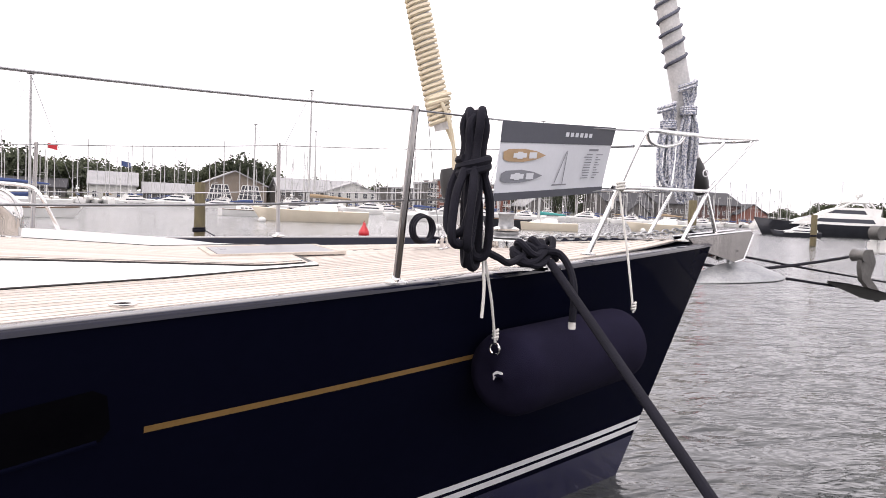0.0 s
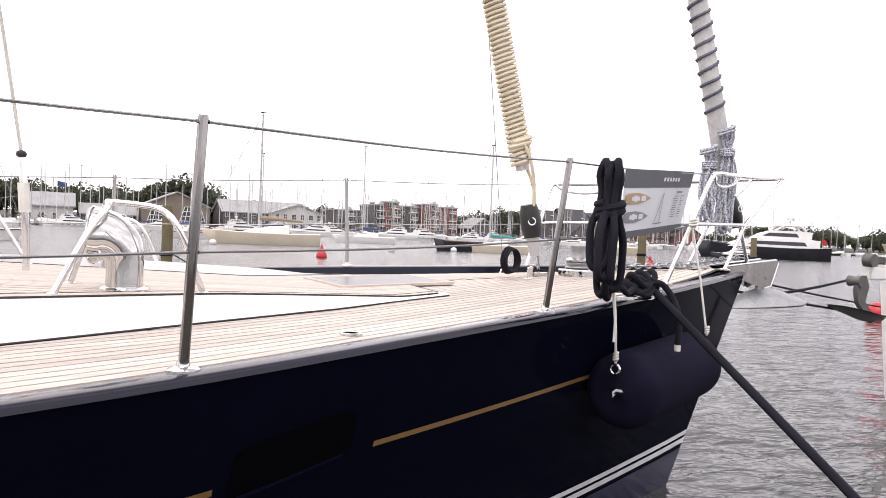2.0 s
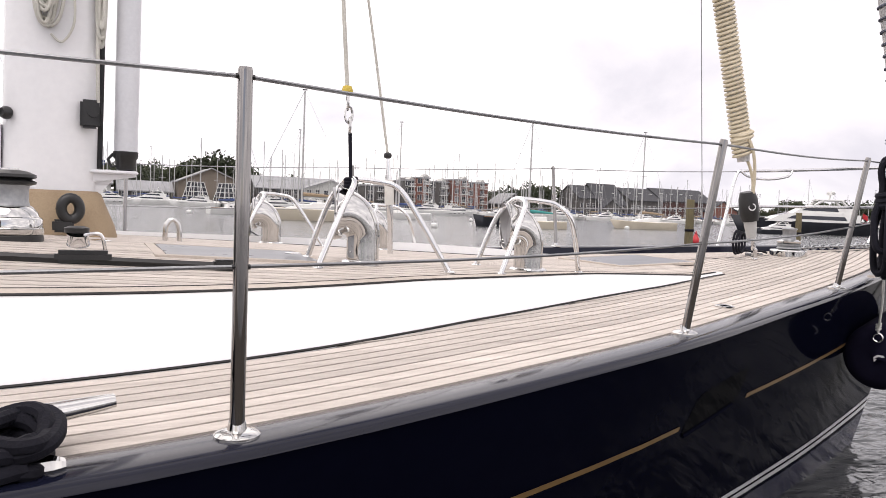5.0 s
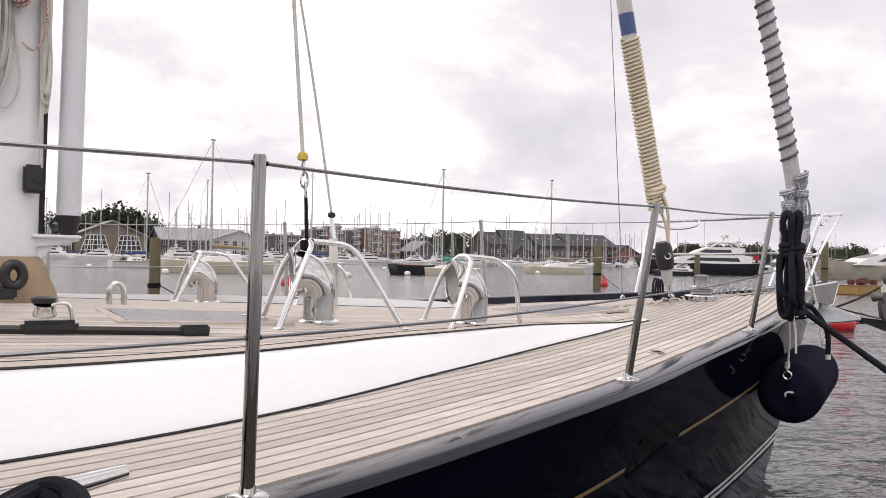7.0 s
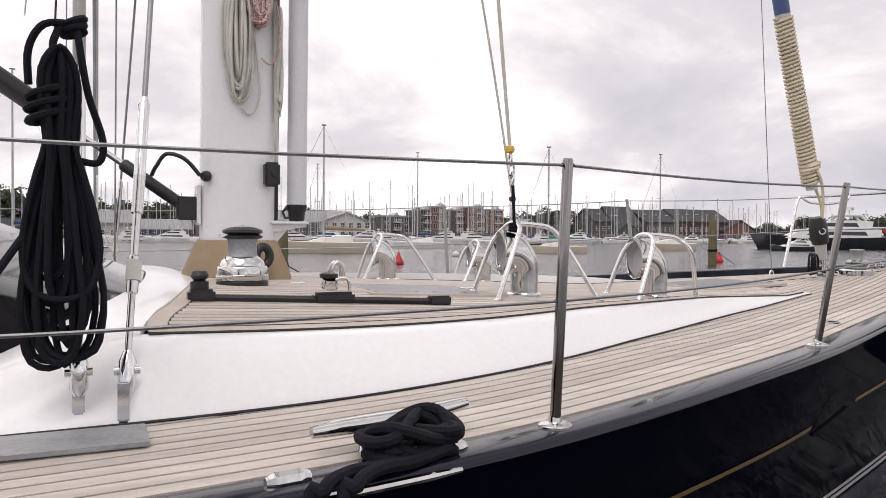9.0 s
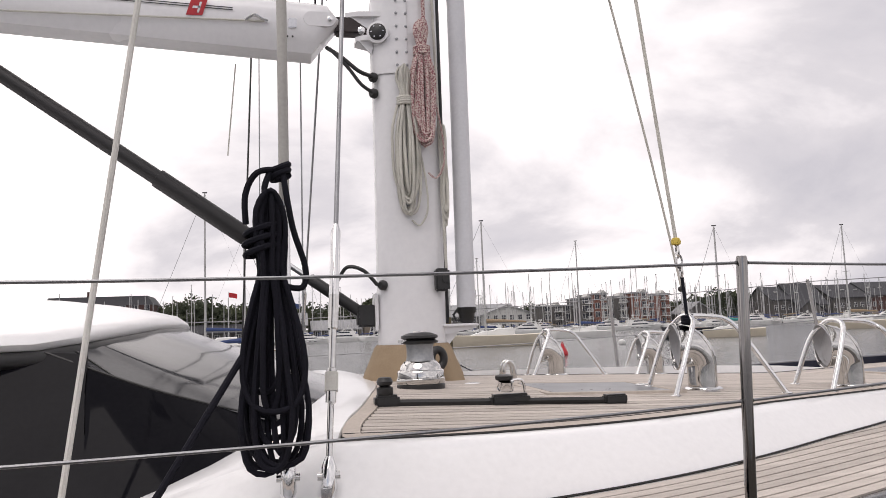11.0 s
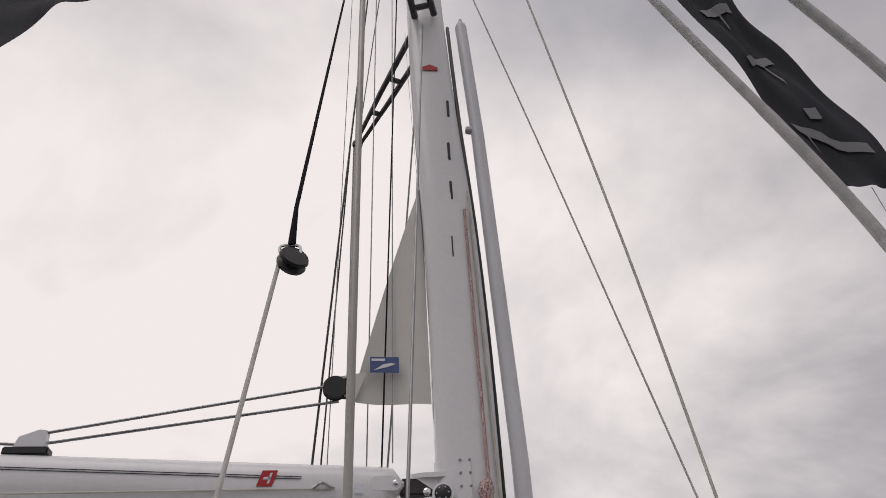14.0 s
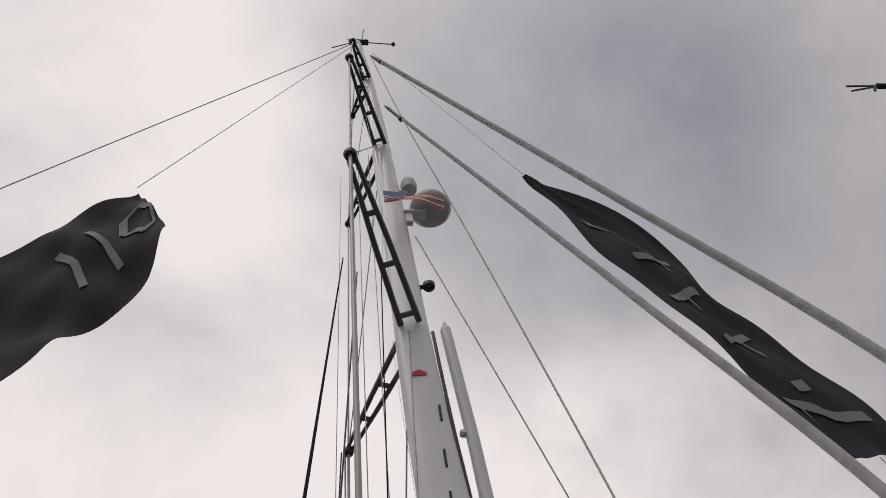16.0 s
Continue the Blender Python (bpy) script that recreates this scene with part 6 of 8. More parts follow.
# midships cleat with its line
mid_cleat = thing("deck_cleat", (0.0, -2.60, deck_z(0.0, -2.60)), "polished mooring cleat beside the rail", "cleat", "mooring cleats")
cz = deck_z(0.0, -2.60)
part("horn", Shape().tube(curve_points([(-0.215, -2.575, cz + 0.062), (-0.12, -2.565, cz + 0.066), (0.0, -2.55, cz + 0.066), (0.12, -2.53, cz + 0.072), (0.235, -2.51, cz + 0.084)], 4), [0.010 + 0.014 * math.sin(math.pi * (i + 2) / 20) for i in range(17)], 12), CHROME, mid_cleat)
for fx in (-0.07, 0.07):
    part("foot", Shape().tube([(fx, -2.55 + 0.15 * fx, cz - 0.004), (fx * 0.9, -2.55 + 0.15 * fx, cz + 0.066)], [0.028, 0.016], 12), CHROME, mid_cleat)
cl = thing("cleated_line", (0.0, -2.60, cz), "black mooring line figure-eighted round the midships cleat", "rope")
rnd = random.Random(9)
for i in range(8):
    a0 = rnd.uniform(-0.5, 0.5)
    hx, hy = 0.115 + rnd.uniform(-0.02, 0.015), 0.085 + rnd.uniform(-0.015, 0.012)
    zc = cz + 0.018 + 0.008 * i
    if i % 2:
        pts = [(0.01 + hx * math.cos(a + a0), -2.655 + 0.22 * hx * math.cos(a + a0) + hy * math.sin(a + a0), zc + 0.022 * math.sin(2 * a + i)) for a in np.linspace(0, 2 * math.pi, 15)[:-1]]
    else:
        pts = [(0.01 + hx * math.sin(a), -2.655 + 0.22 * hx * math.sin(a) + hy * math.sin(2 * a + a0), zc + 0.02 * math.cos(a + i)) for a in np.linspace(0, 2 * math.pi, 19)[:-1]]
    part("turn", Shape().tube(curve_points(pts, 3, True), 0.0155, 8, closed=True), ROPEBLACK, cl)
for dx in (0.0, 0.07):
    part("lead", Shape().tube(curve_points([(0.02 + dx, -2.72, cz + 0.03), (-0.10 + dx, -2.775, cz + 0.025), (-0.20 + dx, -2.83, cz + 0.038), (-0.27 + dx, -2.885, cz + 0.025), (-0.31 + dx, -2.92, cz - 0.07), (-0.42 + dx, -3.38, 0.42)], 6), 0.0155, 8), ROPEBLACK, cl)
fair = thing("rail_fairlead", (-0.06, -2.87, sheer_z(0) + 0.003), "polished fairlead and chafe strips on the navy rail", "fairlead")
for x0, x1, w, iy in ((-0.32, 0.10, 0.018, -0.002), (-0.36, -0.26, 0.035, 0.075), (0.05, 0.15, 0.035, 0.075)):
    pts = [Vector((x, -(half_beam(x) + 0.012 - iy), sheer_z(x) + (0.007 if iy > 0 else -0.022))) for x in np.linspace(x0, x1, 6)]
    part("strip", Shape().tube(pts, [w * 0.35] + [w * 0.6] * 4 + [w * 0.35], 8), CHROME, fair)
cp = Shape().box((-0.80, -2.28, deck_z(-0.8, -2.28) + 0.006), (0.46, 0.20, 0.012), bevel=0.003)
solo("chainplate_cover", cp, DULLSTEEL, "brushed cover plate set in the deck below the shrouds", "deck plate")


# ---- flags ----
def cloth(name, corners_fn, nu, nv, material, parent):
    rows2 = [[corners_fn(u, v) for u in np.linspace(0, 1, nu)] for v in np.linspace(0, 1, nv)]
    return part(name, Shape().loft(rows2), material, parent, smooth=80)


def feather_flag(head_edge, free_edge, ripple, label, marks, line_to, phase):
    h = curve_points(head_edge, 6)
    f = curve_points(free_edge, 6)

    def at(table, v):
        i = v * (len(table) - 1)
        k = min(int(i), len(table) - 2)
        return table[k].lerp(table[k + 1], i - k)

    def pt(u, v, lift=0.0):
        p = at(h, v).lerp(at(f, v), u)
        return p + Vector((0, 1, 0)) * (ripple * (math.sin(9 * v + 3 * u + phase) * (0.3 + 0.7 * u) + 0.45 * math.sin(17 * v - 6 * u + 1.3) + 0.35 * math.sin(7 * u + 26 * v + phase) + 0.22 * math.sin(19 * u - 11 * v)) + lift)

    ob = thing("dressing_flag", head_edge[0], label, "flag", "dressing flags")
    cloth("cloth", pt, 16, 70, FLAGCLOTH, ob)
    for strokes in marks:
        for (u0, v0), (u1, v1), w in strokes:
            sh2 = Shape()
            a, b = Vector((u0, v0)), Vector((u1, v1))
            nrm = Vector((-(b - a).y, (b - a).x)).normalized() * w * 0.62
            rows3 = []
            for s2 in (-1, 1):
                rows3.append([pt(*(a.lerp(b, k) + nrm * s2), lift=-0.02) for k in np.linspace(0, 1, 8)])
            sh2.loft(rows3)
            part("printed_mark", sh2, FLAGMARK, ob, "silver printed stroke")
    part("cord", Shape().tube([head_edge[0], line_to], 0.006, 6), WIRE, ob)


feather_flag([(1.90, 0.1, 12.30), (2.30, 0.1, 10.6), (2.80, 0.1, 9.15), (3.30, 0.1, 7.75), (3.62, 0.1, 6.60)], [(1.95, 0.1, 12.27), (3.25, 0.1, 10.30), (3.55, 0.1, 9.2), (4.0, 0.1, 7.9), (4.28, 0.1, 6.58)], 0.07,
             "long charcoal flag with silver strokes flying below the forestay",
             [[((0.3, 0.2), (0.45, 0.23), 0.02), ((0.5, 0.2), (0.52, 0.25), 0.015)], [((0.3, 0.36), (0.7, 0.38), 0.02), ((0.55, 0.33), (0.6, 0.42), 0.02)], [((0.2, 0.52), (0.7, 0.50), 0.02), ((0.45, 0.50), (0.45, 0.56), 0.02)],
              [((0.2, 0.66), (0.75, 0.64), 0.018), ((0.5, 0.65), (0.55, 0.71), 0.018)], [((0.15, 0.82), (0.8, 0.9), 0.02), ((0.4, 0.80), (0.6, 0.80), 0.02), ((0.2, 0.9), (0.25, 0.83), 0.02)]],
             (-0.15, 0, 17.7), 0.0)
feather_flag([(-3.44, 0, 11.54), (-4.0, 0, 10.65), (-4.52, 0, 9.85), (-5.9, 0, 7.6), (-7.0, 0, 5.9)], [(-2.90, 0, 10.55), (-2.86, 0, 9.40), (-3.35, 0, 8.55), (-3.78, 0, 7.70), (-5.2, 0, 5.0)], 0.09,
             "long charcoal flag with silver strokes flying aft of the mast",
             [[((0.35, 0.05), (0.55, 0.02), 0.03), ((0.55, 0.02), (0.78, 0.06), 0.02), ((0.78, 0.06), (0.75, 0.14), 0.03), ((0.75, 0.14), (0.5, 0.18), 0.02), ((0.5, 0.18), (0.35, 0.14), 0.03), ((0.35, 0.14), (0.35, 0.05), 0.02)],
              [((0.75, 0.28), (0.5, 0.255), 0.022), ((0.5, 0.255), (0.3, 0.27), 0.022)], [((0.3, 0.40), (0.5, 0.385), 0.022), ((0.5, 0.385), (0.72, 0.41), 0.022)]],
             (-0.52, 0, 18.2), 1.0)
rig_wire("backstay", (-0.6, 0, 18.2), (-5.105 - 4.0, 0.0, 11.449 - 5.99), 0.009, WIRE, "wire backstay running aft from the masthead", "backstays")
ens = thing("courtesy_flag", (0.0, -0.35, 10.5), "small red and white striped flag wrapped round a spreader", "flag")
for i in range(5):
    st = [[(-0.28 + 0.72 * u, -0.45 + 0.05 * math.sin(6 * u + i * 0.4), 10.62 - 0.13 * u - 0.045 * (i + k) + 0.04 * math.sin(5 * u + 1)) for u in np.linspace(0, 1, 10)] for k in (0, 1)]
    part("stripe", Shape().loft(st), RED if i % 2 == 0 else SAILCLOTH, ens)
part("canton", Shape().loft([[(-0.29 + 0.25 * u, -0.46, 10.63 - 0.05 * u - 0.13 * k) for u in (0, 0.5, 1)] for k in (0, 1)]), BLUE, ens)
part("hoist_cord", Shape().tube([(-0.30, -0.45, 10.65), (-0.40, -0.75, 8.50)], 0.004, 5).tube([(-0.30, -0.45, 10.62), (-0.45, -0.6, 12.9)], 0.004, 5), WIRE, ens)


# ---- planking ----
PLANK = 0.0505
GAP = 0.0095


def plank_strip(xs, y_out, y_in, z_of, side, name, parent, rise=0.0):
    """One plank between two lines along the boat, a few millimetres proud of the caulking."""
    rows_a, rows_b = [], []
    for x in xs:
        a, b = y_out(x), y_in(x)
        if a - b < 0.004:
            continue
        rows_a.append((x, side * a, z_of(x, side * a) + rise))
        rows_b.append((x, side * b, z_of(x, side * b) + rise))
    if len(rows_a) < 2:
        return
    low = [(x, y, z - 0.008) for x, y, z in rows_a], [(x, y, z - 0.008) for x, y, z in rows_b]
    part(name, Shape().loft([low[0], rows_a, rows_b, low[1]]), TEAK, parent, smooth=20)


deck_xs = list(np.linspace(-3.0, 6.6, 74))
for side in (-1, 1):
    for k in range(34):
        off = RAIL + 0.014 + (PLANK / 0.93) * k

        def edge(x, d):
            y = half_beam(x) + 0.012 - d
            floor_y = (trunk_out(max(x, -1.0)) + 0.016) if x < 3.70 else 0.022
            return max(y, floor_y)

        plank_strip(deck_xs, lambda x: edge(x, off + GAP), lambda x: edge(x, off + PLANK / 0.93), deck_z, side, "plank", deck)
part("king_plank", Shape().loft([[(x, y, deck_z(x, y) + 0.001) for x in np.linspace(3.74, 6.5, 12)] for y in (-0.02, 0.02)]), MARGIN, deck)
roof_xs = list(np.linspace(-0.56, 3.68, 46))
for side in (-1, 1):
    for k in range(38):
        y0 = PLANK * k + 0.002

        roof_xs = [TEAK_AFT(min(2.1, y0 + PLANK / 2)) + 0.066 + 0.0 * k] + [x for x in np.linspace(-0.5, 3.68, 46) if x > TEAK_AFT(min(2.1, y0 + PLANK / 2)) + 0.09]

        def out_(x):
            return min(y0 + PLANK - GAP, trunk_in(x) - 0.006)

        def in_(x):
            return y0 if out_(x) > y0 + 0.005 else out_(x)

        plank_strip(roof_xs, out_, in_, trunk_z, side, "plank", roof, 0.003)
    # margin boards along the sides and round the aft end
    side_xs = list(np.linspace(-0.55, 3.66, 48))
    strip = [[(x, side * (trunk_in(x) - d), trunk_z(x, side * (trunk_in(x) - d)) + dz) for x in side_xs] for d, dz in ((0.010, -0.004), (0.010, 0.006), (0.062, 0.006), (0.062, -0.004))]
    part("margin_board", Shape().loft(strip), MARGIN, roof)
    for d in (0.004, 0.067):
        part("caulk_line", Shape().tube([(x, side * (trunk_in(x) - d), trunk_z(x, side * (trunk_in(x) - d)) + 0.0035) for x in side_xs], 0.0048, 5), CAULK, roof)
    edge_pts = np.linspace(0.0, 1.90, 24)
    aft = [[(TEAK_AFT(y) + dx, side * y, trunk_z(TEAK_AFT(y), side * y) + dz) for y in edge_pts] for dx, dz in ((0.0, -0.005), (0.0, 0.0045), (0.062, 0.0045), (0.062, -0.005))]
    part("margin_board", Shape().loft(aft), MARGIN, roof)

# ---- dock on which the walk takes place ----
DOCKWOOD = mat("weathered_dock_boards", (0.10, 0.088, 0.075), (0.06, 0.053, 0.046), rough=0.85, scale=4, fine=60, stretch=(4, 0.6, 1), bump=0.003, spread=0.15)
dock = thing("floating_dock", (2, -5.0, 0.2), "weathered timber floating dock beside the yacht", "dock", kind="structure")
part("float", Shape().box((0.5, -5.05, 0.12), (26, 3.3, 0.4)), DOCKWOOD, dock)
board = Shape().box((0, 0, 0), (0.138, 3.4, 0.04), bevel=0.006).mesh("dock_board", DOCKWOOD)
for i in range(170):
    b = part("board", board, DOCKWOOD, dock, local=True)
    b.matrix_basis = Matrix.Translation((-12.2 + 0.145 * i - 2, -0.05, 0.145 + 0.002 * math.sin(i * 2.1)))

# ---- shore ----
GRASS = mat("shore_grass_and_earth", (0.07, 0.08, 0.04), (0.05, 0.05, 0.035), rough=0.95, scale=0.05, fine=1.2, coord_kind="Generated")
STONE = mat("grey_seawall_stone", (0.22, 0.21, 0.2), (0.14, 0.135, 0.13), rough=0.9, scale=0.4, fine=3)
BRICK = mat("red_brick_facade", (0.22, 0.088, 0.062), (0.15, 0.065, 0.05), rough=0.85, scale=0.5, fine=6)
BROWNBRICK = mat("dark_brown_brick", (0.095, 0.048, 0.042), (0.065, 0.036, 0.033), rough=0.85, scale=0.5, fine=5)
SLATE = mat("dark_slate_shingle", (0.055, 0.056, 0.062), (0.04, 0.04, 0.045), rough=0.8, scale=0.6, fine=6)
GREYSHINGLE = mat("weathered_grey_shingle", (0.12, 0.112, 0.108), (0.08, 0.076, 0.073), rough=0.85, scale=0.5, fine=5)
PALEWALL = mat("pale_painted_boards", (0.52, 0.52, 0.5), (0.42, 0.42, 0.40), rough=0.7, scale=0.6)
TAUPE = mat("taupe_shingle_wall", (0.20, 0.165, 0.135), (0.15, 0.125, 0.10), rough=0.85, scale=0.5, fine=5)
PALEROOF = mat("pale_grey_roof", (0.31, 0.31, 0.32), (0.24, 0.245, 0.25), rough=0.6, scale=0.4)
PANE = mat("dark_window_pane", (0.04, 0.045, 0.055), (0.03, 0.03, 0.04), rough=0.1)
TRIMWHITE = mat("white_window_trim", (0.72, 0.72, 0.7), rough=0.6)
HULLWHITE = mat("white_boat_hull", (0.74, 0.74, 0.72), (0.64, 0.64, 0.62), rough=0.3, scale=0.8)
HULLCREAM = mat("cream_boat_hull", (0.62, 0.56, 0.45), (0.54, 0.48, 0.38), rough=0.35, scale=0.8)
HULLDARK = mat("black_boat_hull", (0.02, 0.022, 0.028), (0.014, 0.015, 0.02), rough=0.12, scale=0.8)
HULLTAN = mat("champagne_boat_hull", (0.42, 0.39, 0.32), (0.36, 0.33, 0.27), rough=0.25, scale=0.6)
ALLOY = mat("dull_alloy_spar", (0.24, 0.245, 0.255), (0.17, 0.175, 0.18), rough=0.4, metal=0.5, scale=2)
PALESPAR = mat("pale_painted_spar", (0.50, 0.50, 0.49), (0.38, 0.38, 0.38), rough=0.45, scale=2)
TEAL = mat("teal_canvas", (0.05, 0.30, 0.28), (0.04, 0.22, 0.21), rough=0.8)
BLUECANVAS = mat("blue_canvas", (0.04, 0.07, 0.19), (0.03, 0.05, 0.13), rough=0.8)
PILEWOOD = mat("weathered_mooring_pile", (0.16, 0.135, 0.07), (0.09, 0.075, 0.045), rough=0.9, scale=6, fine=40, stretch=(3, 3, 0.4), bump=0.006, bump_scale=20)
LEAVES = [mat("leaf_mass", a, b, rough=0.9, scale=0.6, fine=3.0) for a, b in (((0.085, 0.10, 0.052), (0.042, 0.052, 0.027)), ((0.075, 0.09, 0.052), (0.038, 0.046, 0.028)), ((0.10, 0.092, 0.052), (0.058, 0.054, 0.03)))]
BARK = mat("tree_bark", (0.09, 0.07, 0.05), rough=0.9, scale=3)

land = Shape()
rows_l = []
for y, z in ((216, -0.5), (216.05, 0.9), (222, 1.1), (260, 2.0), (400, 5.0), (900, 9.0)):
    rows_l.append([(x, y, z) for x in np.linspace(-700, 1500, 45)])
tagged(new("shore", land.loft(rows_l).mesh("shore", GRASS, 30)), "low grassy far shore of the harbour", "shore", kind="structure")
tagged(new("seawall", Shape().box((400, 215.6, 0.3), (2200, 0.8, 1.3), bevel=0.1).mesh("seawall", STONE)), "low grey seawall along the far shore", "seawall", kind="structure")


def leaf_crown(seed, lobes, spread, height, count, size):
    rnd3 = random.Random(seed)
    centres = [(rnd3.uniform(-1, 1) * spread * 0.6, rnd3.uniform(-1, 1) * spread * 0.5, height * rnd3.uniform(0.42, 0.85), spread * rnd3.uniform(0.28, 0.5)) for _ in range(lobes)]
    sh3 = Shape()
    for _ in range(count):
        cx3, cy3, cz3, rr3 = rnd3.choice(centres)
        d3 = Vector((rnd3.gauss(0, 1), rnd3.gauss(0, 1), rnd3.gauss(0, 0.8))).normalized() * rr3 * rnd3.uniform(0.55, 1.08)
        c3 = Vector((cx3, cy3, cz3)) + d3
        a3 = Vector((rnd3.gauss(0, 1), rnd3.gauss(0, 1), rnd3.gauss(0, 1))).normalized()
        b3 = a3.orthogonal().normalized()
        s3 = size * rnd3.uniform(0.5, 1.2)
        n3 = a3.cross(b3)
        sh3.add([c3 + a3 * s3, c3 + b3 * s3 * 0.8, c3 - a3 * s3, c3 - b3 * s3 * 0.8, c3 + n3 * s3 * 0.5], [(0, 1, 4), (1, 2, 4), (2, 3, 4), (3, 0, 4)])
    return sh3


def tree_model(seed, spread, height, material):
    ob = thing("tree", (0, 0, 0), "broad leafy green tree on the far shore", "tree", "shore trees")
    tr = Shape().tube([(0, 0, 0), (0.1, 0, height * 0.25), (-0.1, 0.1, height * 0.5), (0, 0, height * 0.75)], [0.45, 0.36, 0.24, 0.08], 8)
    rnd3 = random.Random(seed + 50)
    for _ in range(5):
        a3 = rnd3.uniform(0, 6.28)
        tr.tube([(0, 0, height * 0.32), (math.cos(a3) * spread * 0.25, math.sin(a3) * spread * 0.25, height * 0.5), (math.cos(a3) * spread * 0.5, math.sin(a3) * spread * 0.5, height * 0.66)], [0.2, 0.13, 0.04], 6)
    part("trunk", tr, BARK, ob)
    tagged(part("crown", leaf_crown(seed, 9, spread, height, 1700, spread * 0.068), material, ob, smooth=0), kind="stuff")
    return ob


models = [tree_model(1, 7.0, 12.0, LEAVES[0]), tree_model(2, 8.0, 11.0, LEAVES[1]), tree_model(3, 6.0, 10.0, LEAVES[2])]
rnd = random.Random(77)
spots = []
for x0, x1, n, k0, k1, yy in ((-130, -44, 14, 0.7, 1.0, 250), (-44, -8, 18, 1.0, 1.4, 240), (-8, 26, 15, 1.0, 1.3, 250), (28, 52, 11, 1.25, 1.65, 250), (50, 100, 22, 0.8, 1.1, 262), (100, 126, 10, 0.7, 0.95, 265), (126, 140, 4, 0.85, 1.0, 240), (142, 160, 5, 1.05, 1.25, 240), (160, 235, 18, 0.6, 0.85, 275), (235, 330, 16, 0.75, 1.0, 265), (330, 560, 40, 1.0, 1.5, 270), (560, 900, 36, 1.4, 2.0, 320)):
    for i in range(n):
        spots.append((x0 + (x1 - x0) * (i + rnd.uniform(0.1, 0.9)) / n, yy + rnd.uniform(-8, 14), rnd.uniform(k0, k1)))
for i, (x, y, k) in enumerate(spots):
    m = Matrix.Translation((x, y, 1.0)) @ pose(0, 0, 0, 0, 0, rnd.uniform(0, 360)) @ Matrix.Diagonal((k * rnd.uniform(0.9, 1.2), k, k * rnd.uniform(0.85, 1.1), 1))
    if i < 3:
        models[i].matrix_basis = m
    else:
        copy_thing(models[(i * 7 + i // 5) % 3], m)


# ---- buildings ----
def window(parent, x, y, z, w, h, bars_x=1, bars_y=1):
    win = part("window", Shape().box((x, y, z), (w + 0.16, 0.08, h + 0.16)), TRIMWHITE, parent)
    part("pane", Shape().box((x, y - 0.03, z), (w, 0.06, h)), PANE, win)
    bar = Shape()
    for i in range(1, bars_x):
        bar.box((x - w / 2 + w * i / bars_x, y - 0.06, z), (0.09, 0.05, h))
    for i in range(1, bars_y):
        bar.box((x, y - 0.06, z - h / 2 + h * i / bars_y), (w, 0.05, 0.09))
    if bar.v:
        part("glazing_bar", bar, TRIMWHITE, win)


def gable(x0, x1, y0, y1, z0, eaves, ridge, along_y=True):
    """A house body; along_y: its gable faces -y."""
    if along_y:
        xm = (x0 + x1) / 2
        v = [(x0, y0, z0), (x1, y0, z0), (x1, y0, eaves), (xm, y0, ridge), (x0, y0, eaves), (x0, y1, z0), (x1, y1, z0), (x1, y1, eaves), (xm, y1, ridge), (x0, y1, eaves)]
        return Shape().add(v, [(0, 1, 2, 3, 4), (9, 8, 7, 6, 5), (0, 5, 6, 1), (1, 6, 7, 2), (4, 9, 5, 0)])
    ym = (y0 + y1) / 2
    v = [(x0, y0, z0), (x0, y1, z0), (x0, y1, eaves), (x0, ym, ridge), (x0, y0, eaves), (x1, y0, z0), (x1, y1, z0), (x1, y1, eaves), (x1, ym, ridge), (x1, y0, eaves)]
    return Shape().add(v, [(4, 3, 2, 1, 0), (5, 6, 7, 8, 9), (0, 5, 9, 4), (1, 2, 7, 6), (0, 1, 6, 5)])


def roof_slabs(x0, x1, y0, y1, eaves, ridge, along_y=True, over=0.6, t=0.3):
    sh3 = Shape()
    if along_y:
        xm = (x0 + x1) / 2
        k = (ridge - eaves) / (xm - x0)
        for s3 in (-1, 1):
            e = xm + s3 * (xm - x0 + over)
            ez = eaves - over * k
            sh3.add([(e, y0 - over, ez), (xm, y0 - over, ridge), (xm, y1 + over, ridge), (e, y1 + over, ez), (e, y0 - over, ez + t), (xm, y0 - over, ridge + t), (xm, y1 + over, ridge + t), (e, y1 + over, ez + t)], [(0, 1, 2, 3), (7, 6, 5, 4), (0, 4, 5, 1), (2, 6, 7, 3), (0, 3, 7, 4)])
    else:
        ym = (y0 + y1) / 2
        k = (ridge - eaves) / (ym - y0)
        for s3 in (-1, 1):
            e = ym + s3 * (ym - y0 + over)
            ez = eaves - over * k
            sh3.add([(x0 - over, e, ez), (x0 - over, ym, ridge), (x1 + over, ym, ridge), (x1 + over, e, ez), (x0 - over, e, ez + t), (x0 - over, ym, ridge + t), (x1 + over, ym, ridge + t), (x1 + over, e, ez + t)], [(0, 1, 2, 3), (7, 6, 5, 4), (0, 4, 5, 1), (2, 6, 7, 3), (0, 3, 7, 4)])
    return sh3


